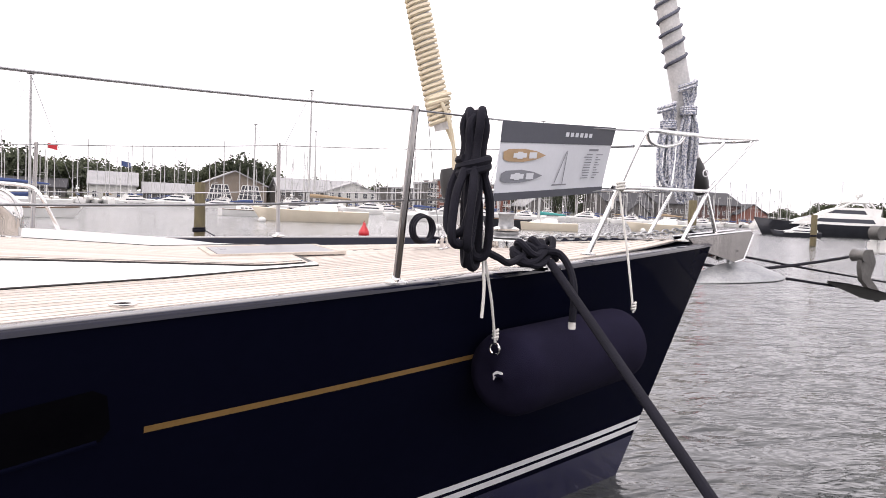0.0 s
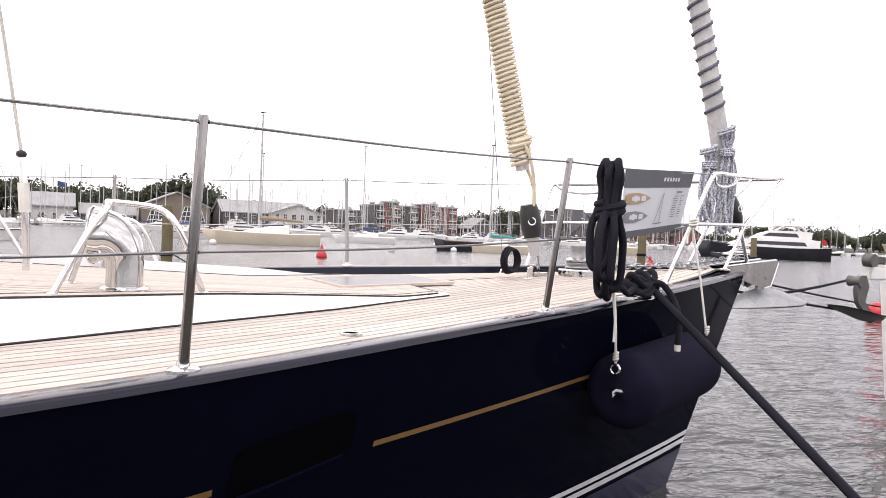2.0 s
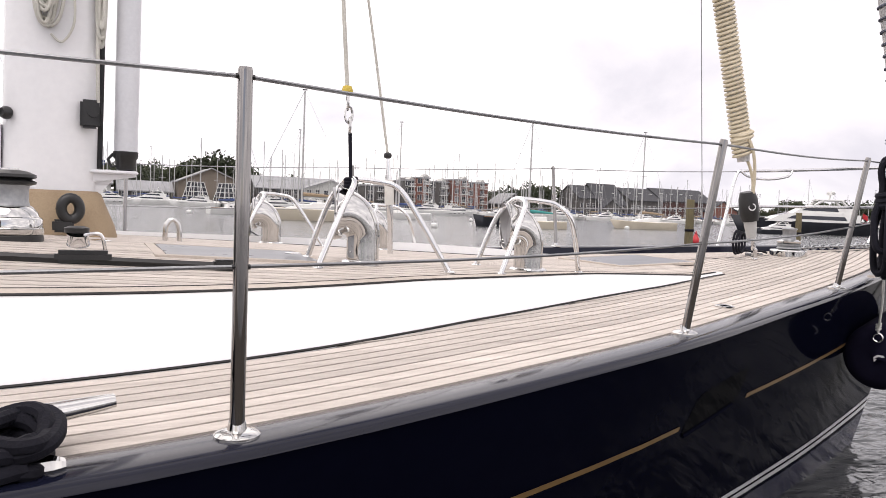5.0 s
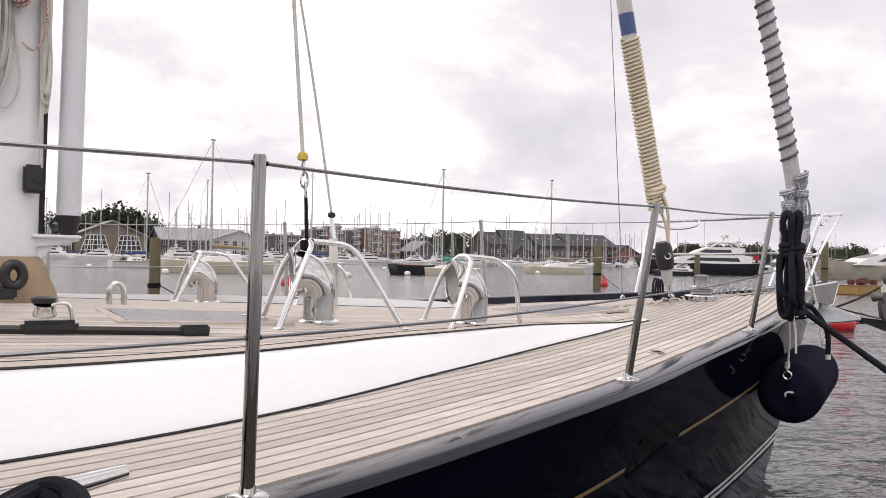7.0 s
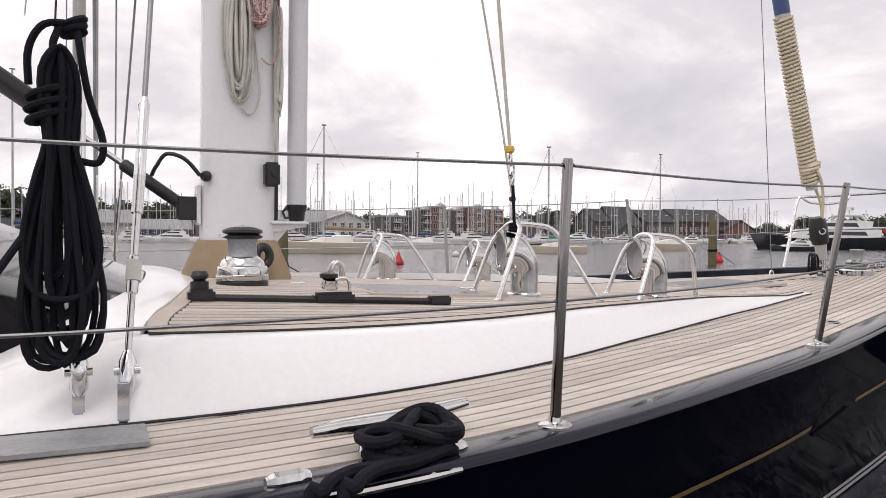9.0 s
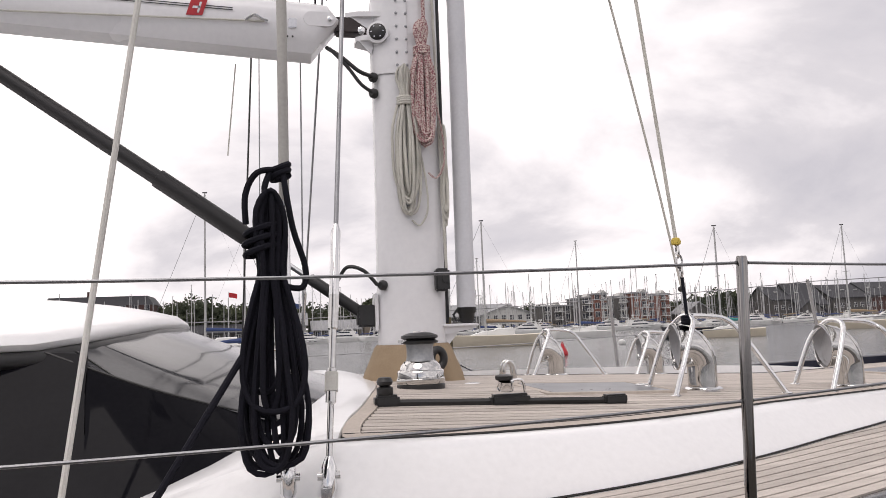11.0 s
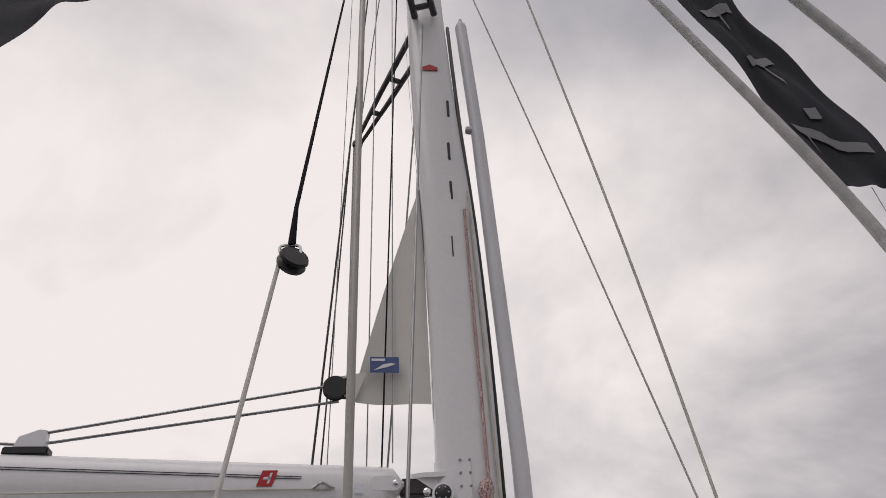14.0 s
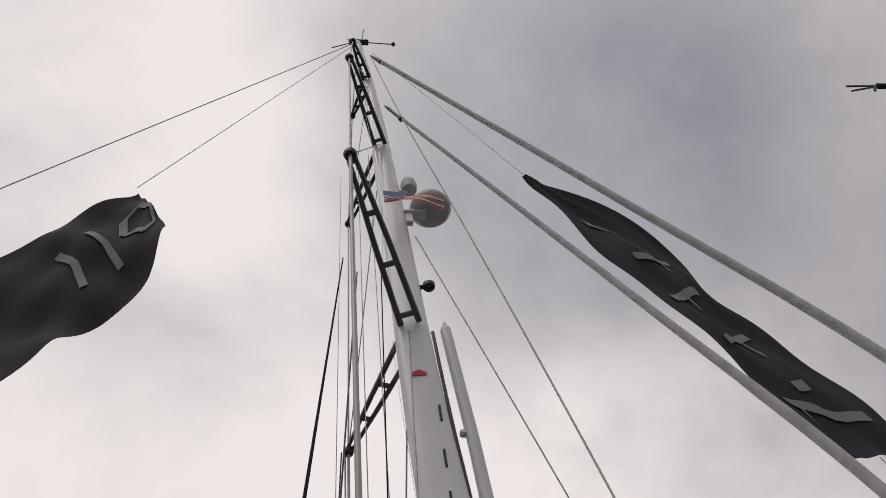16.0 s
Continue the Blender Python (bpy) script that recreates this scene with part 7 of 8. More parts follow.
boat_hall = thing("boat_hall", (32.5, 222, 0.9), "taupe gabled boat hall with tall white-framed windows", "building")
part("wall", gable(23.4, 41.6, 219, 236, 0.6, 6.6, 10.6), TAUPE, boat_hall)
part("roof", roof_slabs(23.4, 41.6, 219, 236, 6.6, 10.6), PALEROOF, boat_hall)
for cx3 in (28.2, 36.8):
    gw = part("gridded_window", Shape().prism([(cx3 - 3.9, 1.2), (cx3 + 3.9, 1.2), (cx3 + 2.2, 6.6), (cx3 - 2.2, 6.6)], 0.12, Matrix.Translation((0, 218.98, 0)) @ pose(0, 0, 0, 90)), PANE, boat_hall)
    gb = Shape()
    for i in range(6):
        u = -1 + 2 * i / 5
        gb.tube([(cx3 + 3.9 * u, 218.8, 1.2), (cx3 + 2.2 * u, 218.8, 6.6)], 0.13, 4)
    for i in range(5):
        w3 = 3.9 - 1.7 * i / 4
        gb.tube([(cx3 - w3, 218.8, 1.2 + 1.35 * i), (cx3 + w3, 218.8, 1.2 + 1.35 * i)], 0.12, 4)
    part("glazing_bar", gb, TRIMWHITE, gw)

for x0, x1, y0, y1, ev, rg, wm, rm, ay, lab in ((46, 72, 222, 238, 6.0, 9.6, GREYSHINGLE, PALEROOF, False, "long pale-roofed boatyard shed"), (60, 76, 219, 230, 6.2, 9.0, PALEWALL, PALEROOF, True, "white harbour house with a balcony"), (-6, 6, 220, 232, 5.2, 8.6, PALEWALL, PALEROOF, False, "white waterfront house with a pale roof"),
                                              (8, 22, 223, 232, 3.6, 6.2, GREYSHINGLE, PALEROOF, False, "low grey waterfront shed"), (-30, -12, 222, 232, 3.8, 6.0, GREYSHINGLE, SLATE, False, "low shingled boat shed"), (131, 141, 222, 232, 4.6, 8.0, GREYSHINGLE, PALEROOF, True, "small grey gabled house among trees"),
                                              (164, 172, 222, 236, 8.0, 12.5, GREYSHINGLE, SLATE, False, "dark-roofed shingled waterfront house"), (172, 184, 220, 236, 6.0, 13.5, GREYSHINGLE, SLATE, False, "dark-roofed waterfront house with a steep roof"), (170, 181, 217.5, 224, 3.5, 7.5, GREYSHINGLE, SLATE, True, "grey gabled waterfront house"),
                                              (187, 203, 221, 238, 8.0, 12.6, GREYSHINGLE, SLATE, False, "long slate-roofed harbour building"), (203, 229, 221, 238, 8.4, 13.2, BROWNBRICK, SLATE, False, "long brick harbour building with a slate roof"), (224, 240, 218, 226, 5, 9, BRICK, SLATE, True, "red gabled harbour building"),
                                              (-60, -46, 226, 236, 4.0, 7.0, GREYSHINGLE, SLATE, False, "small grey shingled waterfront house")):
    hs3 = thing("house", ((x0 + x1) / 2, y0, 0.9), lab, "house", "waterfront houses")
    part("wall", gable(x0, x1, y0, y1, 0.6, ev, rg, ay), wm, hs3)
    part("roof", roof_slabs(x0, x1, y0, y1, ev, rg, ay), rm, hs3)
    nx = max(2, int((x1 - x0) / 2.6))
    for i in range(nx):
        for zz in [z for z in (2.4, 5.2) if z < ev - 0.7]:
            window(hs3, x0 + (x1 - x0) * (i + 0.5) / nx, y0 - 0.02, zz, 1.2, 1.5, 2, 2)
    if not ay and rg - ev > 4:
        for i in range(nx // 2):
            xx = x0 + (x1 - x0) * (i + 0.5) / (nx // 2)
            yy = y0 + (y1 - y0) * 0.25
            part("roof_light", Shape().box((xx, yy, (ev + rg) / 2 + 0.45), (0.9, 1.1, 0.25), bevel=0.05), TRIMWHITE, hs3)


def apartments(x0, x1, y0, depth, h, brick, label, floors=4, mansard=False):
    ob = thing("apartment_building", ((x0 + x1) / 2, y0, 0.9), label, "apartment building", "waterfront apartments")
    part("wall", Shape().box(((x0 + x1) / 2, y0 + depth / 2, h / 2 + 0.5), (x1 - x0, depth, h), bevel=0.1), brick, ob)
    n = max(2, int((x1 - x0) / 3.4))
    fh = h / floors
    for i in range(n):
        xx = x0 + (x1 - x0) * (i + 0.5) / n
        for j in range(floors):
            zz = 0.9 + fh * (j + 0.55)
            window(ob, xx, y0 - 0.03, zz, 1.5, 1.7, 2, 1)
            if i % 2 == 1 and not mansard:
                bal = part("balcony", Shape().box((xx, y0 - 0.9, zz - 1.1), (2.6, 1.7, 0.2)), TRIMWHITE, ob)
                rl = Shape().box((xx, y0 - 1.7, zz - 0.15), (2.6, 0.08, 0.1))
                for k in range(7):
                    rl.box((xx - 1.25 + 2.5 * k / 6, y0 - 1.7, zz - 0.6), (0.07, 0.07, 0.9))
                tagged(part("railing", rl, TRIMWHITE, bal), kind="stuff")
        if i % 2 == 1 and not mansard:
            part("gable", Shape().add([(xx - 1.6, y0 - 0.2, h + 0.4), (xx + 1.6, y0 - 0.2, h + 0.4), (xx, y0 - 0.2, h + 2.0), (xx - 1.6, y0 + 4, h + 0.4), (xx + 1.6, y0 + 4, h + 0.4), (xx, y0 + 4, h + 2.0)], [(0, 1, 2), (3, 5, 4), (0, 2, 5, 3), (1, 4, 5, 2)]), PALEWALL, ob)
    if mansard:
        c3 = ((x0 + x1) / 2, y0 + depth / 2)
        ring3 = lambda k, z: [(c3[0] + sx3 * (x1 - x0) / 2 * k, c3[1] + sy3 * depth / 2 * k, z) for sx3, sy3 in ((-1, -1), (1, -1), (1, 1), (-1, 1))]
        r3 = Shape().loft([ring3(1.02, h + 0.3), ring3(1.0, h + 0.6), ring3(0.88, h + 3.2)], closed=True)
        r3.add(ring3(0.88, h + 3.2), [(0, 1, 2, 3)])
        part("roof", r3, SLATE, ob)
        part("chimney", Shape().box((c3[0] - 4, c3[1], h + 4), (1.6, 1.4, 2.4), bevel=0.05), brick, ob)
    else:
        part("roof", Shape().box(((x0 + x1) / 2, y0 + depth / 2, h + 0.7), (x1 - x0 + 0.6, depth + 0.6, 0.5), bevel=0.05), PALEROOF, ob)


for x0, x1, h3 in ((96, 99, 10.2), (99.2, 104, 11.2), (104.2, 112, 10.2), (113, 118.5, 11.2), (118.7, 127.5, 10.6)):
    apartments(x0, x1, 224 if h3 > 11 else 226, 14, h3, BRICK if h3 > 10.3 else GREYSHINGLE, "four-storey brick waterfront apartments with white balconies")
apartments(-72, -40, 240, 16, 13.2, BROWNBRICK, "large dark brick waterfront building with a slate mansard", 4, True)
apartments(84, 95, 232, 12, 8.0, GREYSHINGLE, "grey shingled waterfront apartments", 3)


# ---- boats ----
def boat_hull(length, beam, free, material_rows, sheer=0.25, stem=0.12):
    """Hull rows along x, bow towards +x, floating at z 0."""
    sh3 = Shape()
    rows3 = []
    for u in np.linspace(0, 1, 17):
        x = -length / 2 + length * u
        w = beam / 2 * (math.sin(math.pi * min(1, 0.28 + u * 0.72)) ** 0.62 if u < 1 else 0.0)
        w = max(w if u < 0.985 else 0.03, 0.02)
        top = free * (1 + sheer * (u - 0.35) ** 2 * 2)
        rows3.append([(x, -w * 0.72, -0.35), (x + stem * length * u * u * 0.3, -w * 0.9, 0.05), (x + stem * length * u * u, -w, top), (x + stem * length * u * u, -w * 0.9, top + 0.05), (x + stem * length * u * u, 0, top + 0.07), (x + stem * length * u * u, w * 0.9, top + 0.05), (x + stem * length * u * u, w, top), (x + stem * length * u * u * 0.3, w * 0.9, 0.05), (x, w * 0.72, -0.35)])
    sh3.loft(rows3)
    sh3.add(rows3[0], [tuple(range(9))])
    return sh3


def sailboat(at, length, mast_h, hull_m, label, cover=BLUECANVAS, mizzen=False):
    ob = thing("moored_sailboat", at, label, "sailboat", "moored sailboats")
    mk = lambda sh3: Shape().add(sh3.v, sh3.f, at)
    L = length
    free = 0.105 * L
    part("hull", mk(boat_hull(L, L * 0.3, free, None)), hull_m, ob, smooth=50)
    part("rub_rail", mk(Shape().tube([(-L / 2 + L * u + 0.12 * L * u * u, -(L * 0.15 * (math.sin(math.pi * min(1, 0.28 + u * 0.72)) ** 0.62) + 0.03), free * (1 + 0.5 * (u - 0.35) ** 2)) for u in np.linspace(0, 0.97, 12)], 0.05, 5)), BROWNWOOD, ob)
    cab = Shape().loft([[(x, y, z) for y, z in ((-w, free), (-w * 0.9, free + h3), (0, free + h3 * 1.12), (w * 0.9, free + h3), (w, free))] for x, w, h3 in ((-L * 0.2, L * 0.095, 0.05), (-L * 0.19, L * 0.095, L * 0.068), (-L * 0.02, L * 0.092, L * 0.066), (0.0, L * 0.09, L * 0.05), (L * 0.1, L * 0.085, L * 0.046), (L * 0.26, L * 0.05, 0.06))])
    part("cabin", mk(cab), HULLWHITE, ob, smooth=30)
    for i in range(5):
        part("porthole", mk(Shape().box((-L * 0.14 + L * 0.07 * i, -L * 0.092, free + L * 0.03), (L * 0.04, 0.06, L * 0.018))), PANE, ob)
    mx = L * 0.08
    part("mast", mk(Shape().tube([(mx, 0, free), (mx, 0, mast_h)], [0.115, 0.085], 8)), PALESPAR, ob)
    part("spreader", mk(Shape().tube([(mx, -0.9, mast_h * 0.55), (mx, 0.9, mast_h * 0.55)], 0.04, 5)), PALESPAR, ob)
    part("boom", mk(Shape().tube([(mx, 0, free + L * 0.13), (-L * 0.34, 0, free + L * 0.125)], 0.07, 6)), ALLOY, ob)
    part("sail_cover", mk(Shape().tube([(mx - 0.1, 0, free + L * 0.15), (-L * 0.1, 0, free + L * 0.145), (-L * 0.33, 0, free + L * 0.13)], [0.22, 0.17, 0.09], 8)), cover, ob)
    for p, q, r in (((L * 0.6, 0, free * 1.3), (mx, 0, mast_h), 0.022), ((-L * 0.5, 0, free), (mx, 0, mast_h), 0.008), ((mx, -L * 0.14, free), (mx, -0.9, mast_h * 0.55), 0.008), ((mx, -0.9, mast_h * 0.55), (mx, 0, mast_h), 0.008), ((mx, L * 0.14, free), (mx, 0.9, mast_h * 0.55), 0.008)):
        part("stay", mk(Shape().tube([p, q], r, 5)), ALLOY, ob)
    if mizzen:
        part("mizzen_mast", mk(Shape().tube([(-L * 0.36, 0, free), (-L * 0.36, 0, mast_h * 0.62)], 0.06, 6)), ALLOY, ob)
    part("windvane", mk(Shape().box((mx, 0, mast_h + 0.1), (0.5, 0.1, 0.12))), BLACKPLASTIC, ob)
    return ob


BROWNWOOD = mat("varnished_rail_wood", (0.17, 0.09, 0.045), rough=0.4)
sailboat(pose(22.0, 75, 0, 0, 0, 172), 11.0, 13.9, HULLCREAM, "cream-hulled cruising sailboat on a mooring", CANVAS)
sailboat(pose(-8.0, 80, 0, 0, 0, 188), 12.0, 18.0, HULLWHITE, "white cruising sailboat with a tall mast on a mooring")
sailboat(pose(18.0, 96, 0, 0, 0, 10), 7.6, 12.0, HULLWHITE, "small white sailboat on a mooring with a blue cover")
sailboat(pose(47.5, 70.0, 0, 0, 0, 160), 7.6, 12.4, HULLCREAM, "cream sailboat moored beside a black hull", TEAL)
sailboat(pose(75.5, 83, 0, 0, 0, 172), 9.6, 14.2, HULLCREAM, "cream sailboat with a canvas cover on a mooring", CANVAS)
sailboat(pose(-4.5, 62, 0, 0, 0, 5), 7.0, 11.0, HULLWHITE, "white sailboat with a low cabin on a mooring")
sailboat(pose(33, 120, 0, 0, 0, 200), 9.0, 14.0, HULLDARK, "dark-hulled sailboat on a mooring")
sailboat(pose(45.0, 104, 0, 0, 0, 150), 9.0, 15.0, HULLWHITE, "white sailboat on a mooring")
dk = thing("black_workboat", (43.6, 71.5, 0), "open black boat moored beside a cream sailboat", "boat")
hh = boat_hull(5.2, 2.2, 1.1, None)
part("hull", Shape().add(hh.v, hh.f, pose(43.6, 71.5, 0, 0, 0, 175)), HULLDARK, dk, smooth=50)
part("gunwale", Shape().tube([(41.2, 70.5, 1.16), (43.6, 70.4, 1.12), (46.0, 70.7, 1.14)], 0.06, 6), BROWNWOOD, dk)

berthed = sailboat(pose(100, 205, 0, 0, 0, 85), 10.0, 14.5, HULLWHITE, "white sailboat berthed along the far shore")
berthed2 = sailboat(pose(120, 207, 0, 0, 0, 95), 11.0, 17.0, HULLWHITE, "white sailboat berthed along the far shore", CANVAS)
berthed3 = sailboat(pose(110, 208, 0, 0, 0, 80), 9.5, 12.5, HULLDARK, "dark sailboat berthed along the far shore")
rnd = random.Random(5)
for x0, x1, n in ((-110, -40, 18), (-40, -12, 16), (-10, 22, 18), (22, 43, 8), (43, 58, 15), (58, 96, 30), (97, 131, 38), (131, 165, 22), (165, 236, 36), (236, 330, 16), (330, 480, 14)):
    for i in range(n):
        x = x0 + (x1 - x0) * (i + rnd.uniform(0.1, 0.9)) / n
        src = rnd.choice((berthed, berthed2, berthed3, berthed))
        k = rnd.uniform(0.8, 1.08)
        copy_thing(src, Matrix.Translation((x, 203 + rnd.uniform(-6, 6), 0)) @ pose(0, 0, 0, 0, 0, rnd.choice((85, 95, 100, 265, 275, 20)) + rnd.uniform(-8, 8)) @ Matrix.Diagonal((k, k, k * rnd.uniform(0.75, 1.12), 1)) @ Matrix.Identity(4))


def motorboat(at, L, hull_m, label, name="motor_yacht", flag=False):
    """Sleek motor yacht, bow towards +x."""
    ob = thing(name, at, label, "motor yacht")
    mk = lambda sh3: Shape().add(sh3.v, sh3.f, at)
    free = L * 0.095
    part("hull", mk(boat_hull(L, L * 0.22, free, None, 0.5, 0.1)), hull_m, ob, smooth=50)
    part("hull_band", mk(Shape().tube([(-L * 0.49, -L * 0.105, free * 0.55), (0, -L * 0.112, free * 0.6), (L * 0.3, -L * 0.09, free * 0.7)], L * 0.004, 5)), STRIPE, ob)
    for i in range(4):
        part("porthole", mk(Shape().box((-L * 0.3 + L * 0.13 * i, -L * 0.1125, free * 0.55), (L * 0.06, 0.06, L * 0.011))), PANE, ob)

    def deck_block(x0, x1, w, z0, h3, rake, m, nm, tail=0.0):
        prof3 = [(x0 - tail, z0), (x1, z0), (x1 - rake * 0.45, z0 + h3 * 0.62), (x1 - rake, z0 + h3), (x0 + h3 * 0.1, z0 + h3 * 1.02), (x0 - tail * 1.15, z0 + h3 * 0.9)]
        rows3 = []
        for y, k in ((-w, 0.0), (-w * 0.96, 1.0), (w * 0.96, 1.0), (w, 0.0)):
            rows3.append([(x, y * (1 - 0.10 * (z - z0) / h3), z) for x, z in prof3])
        sh3 = Shape().loft([rows3[0], rows3[3]], closed=True)
        n3 = len(prof3)
        sh3.add(rows3[0], [tuple(range(n3))])
        sh3.add(rows3[3], [tuple(reversed(range(n3)))])
        return part(nm, mk(sh3), m, ob, smooth=0)

    h1 = L * 0.075
    deck_block(-L * 0.34, L * 0.34, L * 0.095, free, h1, L * 0.22, HULLWHITE, "main_deck", L * 0.06)
    deck_block(-L * 0.26, L * 0.12, L * 0.075, free + h1, h1 * 0.9, L * 0.16, HULLWHITE, "upper_deck", L * 0.08)
    part("flybridge_roof", mk(Shape().box((-L * 0.18, 0, free + h1 * 2.45), (L * 0.22, L * 0.13, L * 0.012), bevel=L * 0.004)), HULLWHITE, ob)
    for s3 in (-1, 1):
        part("roof_arch", mk(Shape().tube([(-L * 0.05, s3 * L * 0.06, free + h1 * 1.9), (-L * 0.12, s3 * L * 0.06, free + h1 * 2.42)], L * 0.01, 5)), HULLWHITE, ob)
        part("roof_arch", mk(Shape().tube([(-L * 0.30, s3 * L * 0.06, free + h1 * 1.9), (-L * 0.26, s3 * L * 0.06, free + h1 * 2.42)], L * 0.01, 5)), HULLWHITE, ob)
    for z0, x0, x1, w in ((free + h1 * 0.28, -L * 0.30, L * 0.12, L * 0.0965), (free + h1 * 1.22, -L * 0.24, L * 0.0, L * 0.0765)):
        for s3 in (-1, 1):
            yy = s3 * w * 0.97
            part("window_band", mk(Shape().add([(x0, yy, z0), (x1 + L * 0.06, yy, z0 + 0.1), (x1, yy * 0.97, z0 + h1 * 0.42), (x0 + L * 0.02, yy * 0.97, z0 + h1 * 0.42)], [(0, 1, 2, 3)])), PANE, ob)
    part("windscreen", mk(Shape().add([(L * 0.245, -L * 0.07, free + h1 * 0.60), (L * 0.245, L * 0.07, free + h1 * 0.60), (L * 0.14, L * 0.065, free + h1 * 1.0), (L * 0.14, -L * 0.065, free + h1 * 1.0)], [(0, 1, 2, 3)])), PANE, ob)
    part("radar_mast", mk(Shape().tube([(-L * 0.18, 0, free + h1 * 2.4), (-L * 0.20, 0, free + h1 * 3.5)], [L * 0.012, L * 0.005], 8).box((-L * 0.195, 0, free + h1 * 3.1), (L * 0.03, L * 0.1, L * 0.008))), HULLWHITE, ob)
    for s3 in (-1, 1):
        part("satcom_dome", mk(Shape().lathe([(L * 0.008, 0), (L * 0.014, L * 0.01), (L * 0.012, L * 0.022), (0.02, L * 0.028)], Matrix.Translation((-L * 0.195, s3 * L * 0.045, free + h1 * 3.12)), 12)), HULLWHITE, ob)
    rail3 = Shape().tube([(L * 0.05, -L * 0.105, free + h1 * 0.35), (L * 0.3, -L * 0.085, free + h1 * 0.45), (L * 0.52, -L * 0.01, free + h1 * 0.6)], L * 0.0018, 5)
    part("bow_rail", mk(rail3), STEEL, ob)
    if flag:
        part("ensign", mk(Shape().loft([[(-L * 0.46 - 0.9 * u, 0, free + h1 * 1.2 - 0.5 * u - v * 0.9) for u in (0, 0.5, 1)] for v in (0, 1)])), RED, ob, "red ensign")
        part("ensign_staff", mk(Shape().tube([(-L * 0.44, 0, free), (-L * 0.465, 0, free + h1 * 1.3)], 0.04, 5)), BROWNWOOD, ob)
    return ob


motorboat(pose(115.2, 87.2, 0, 0, 0, 150), 21.5, HULLDARK, "large motor yacht with a black hull and white superstructure", flag=True)
motorboat(pose(95.5, 76.8, 0, 0, 0, 158), 6.8, HULLDARK, "small motor tender lying beside a large yacht", "motor_tender")
motorboat(pose(125, 58, 0, 0, 0, 155), 24, HULLTAN, "champagne-coloured motor yacht at a mooring")
motorboat(pose(185, 75, 0, 0, 0, 160), 20, HULLWHITE, "white motor yacht moored beyond the others")
for x, y, a in ((-22, 190, 20), (6, 185, 10), (14, 196, 170), (62, 186, 170), (70, 190, 20), (86, 188, 170), (150, 190, 165), (-60, 190, 10), (-36, 186, 170), (24, 188, 175), (44, 184, 12), (53, 191, 165), (98, 190, 8), (108, 184, 172), (121, 188, 15), (134, 192, 170), (166, 187, 10), (180, 191, 168), (205, 188, 12)):
    motorboat(pose(x, y, 0, 0, 0, a), 10 + (x % 3), HULLWHITE, "white cabin cruiser lying off the far shore", "cabin_cruiser")

# ---- piles, buoys, barge and docks ----
for x, y, top, r in ((5.29, 23.0, 2.45, 0.19), (38.5, 35.6, 3.2, 0.30), (93, 50.5, 5.2, 0.42), (60, 44, 2.8, 0.28)):
    pl = thing("mooring_pile", (x, y, 0), "weathered timber mooring pile standing in the water", "pile", "mooring piles")
    part("post", Shape().tube([(x, y, -0.6), (x + 0.02, y, top * 0.5), (x, y, top - 0.04), (x, y, top)], [r, r * 0.98, r * 0.93, r * 0.85], 14), PILEWOOD, pl)
    rp = Shape()
    wrap(rp, (x, y, top * 0.32), r * 1.04, r * 1.04, 0.16, 3, 0.03)
    rp.tube(curve_points([(x + r, y, top * 0.32), (x + r + 0.5, y - 0.2, top * 0.2), (x + r + 1.4, y - 0.5, 0.0)], 5), 0.02, 6)
    part("line", rp, ROPEBLACK, pl)
for x, y, r, m, lab in ((17.3, 42.3, 0.36, RED, "red conical mooring buoy"), (43.0, 39.5, 0.36, RED, "red conical mooring buoy")):
    bz = thing("conical_buoy", (x, y, 0), lab, "buoy", "mooring buoys")
    part("body", Shape().lathe([(r * 0.5, -0.2), (r * 0.95, 0.0), (r, 0.15), (r * 0.8, 0.32), (r * 0.35, 0.6), (r * 0.25, 0.78)], Matrix.Translation((x, y, 0)), 18), m, bz)
    part("handle", Shape().tube([(x - 0.06, y, 0.76), (x, y, 0.92), (x + 0.06, y, 0.76)], 0.03, 6), m, bz)
by = thing("red_buoy", (22.2, 8.4, 0), "fat red inflatable buoy floating on the water", "buoy")
part("body", Shape().tube([(21.95, 8.55, 0.16), (22.0, 8.53, 0.17), (22.15, 8.45, 0.18), (22.4, 8.35, 0.18), (22.58, 8.27, 0.19), (22.66, 8.23, 0.2)], [0.05, 0.18, 0.30, 0.31, 0.22, 0.08], 18), RED, by, smooth=60)
part("eye", Shape().tube([(22.64, 8.24, 0.2), (22.76, 8.2, 0.24), (22.8, 8.18, 0.2)], 0.04, 8), RED, by)
part("line", Shape().tube([(22.75, 8.2, 0.2), (25.5, 7.6, 0.35), (30, 7.0, 0.8)], 0.03, 6), ROPEBLACK, by)
for x, y in ((11.5, 92), (15.0, 67.6), (30, 60), (68, 78), (41, 68), (55, 100), (36, 140)):
    solo("mooring_ball", Shape().lathe([(0.1, -0.15), (0.3, 0.0), (0.36, 0.2), (0.3, 0.38), (0.1, 0.48)], Matrix.Translation((x, y, 0)), 14), HULLWHITE, "white mooring ball floating on the water", "buoy", "white mooring balls")
brg = thing("work_barge", (54, 24.8, 0), "small yellow work float stacked with reddish gear", "barge")
part("float", Shape().box((54, 24.8, 0.28), (4.4, 2.0, 0.62), pose(0, 0, 0), bevel=0.06), mat("ochre_float_paint", (0.34, 0.22, 0.06), (0.24, 0.15, 0.05), rough=0.7, scale=2), brg)
part("deck_top", Shape().box((54, 24.8, 0.62), (4.3, 1.9, 0.08), bevel=0.02), BROWNWOOD, brg)
gear = Shape()
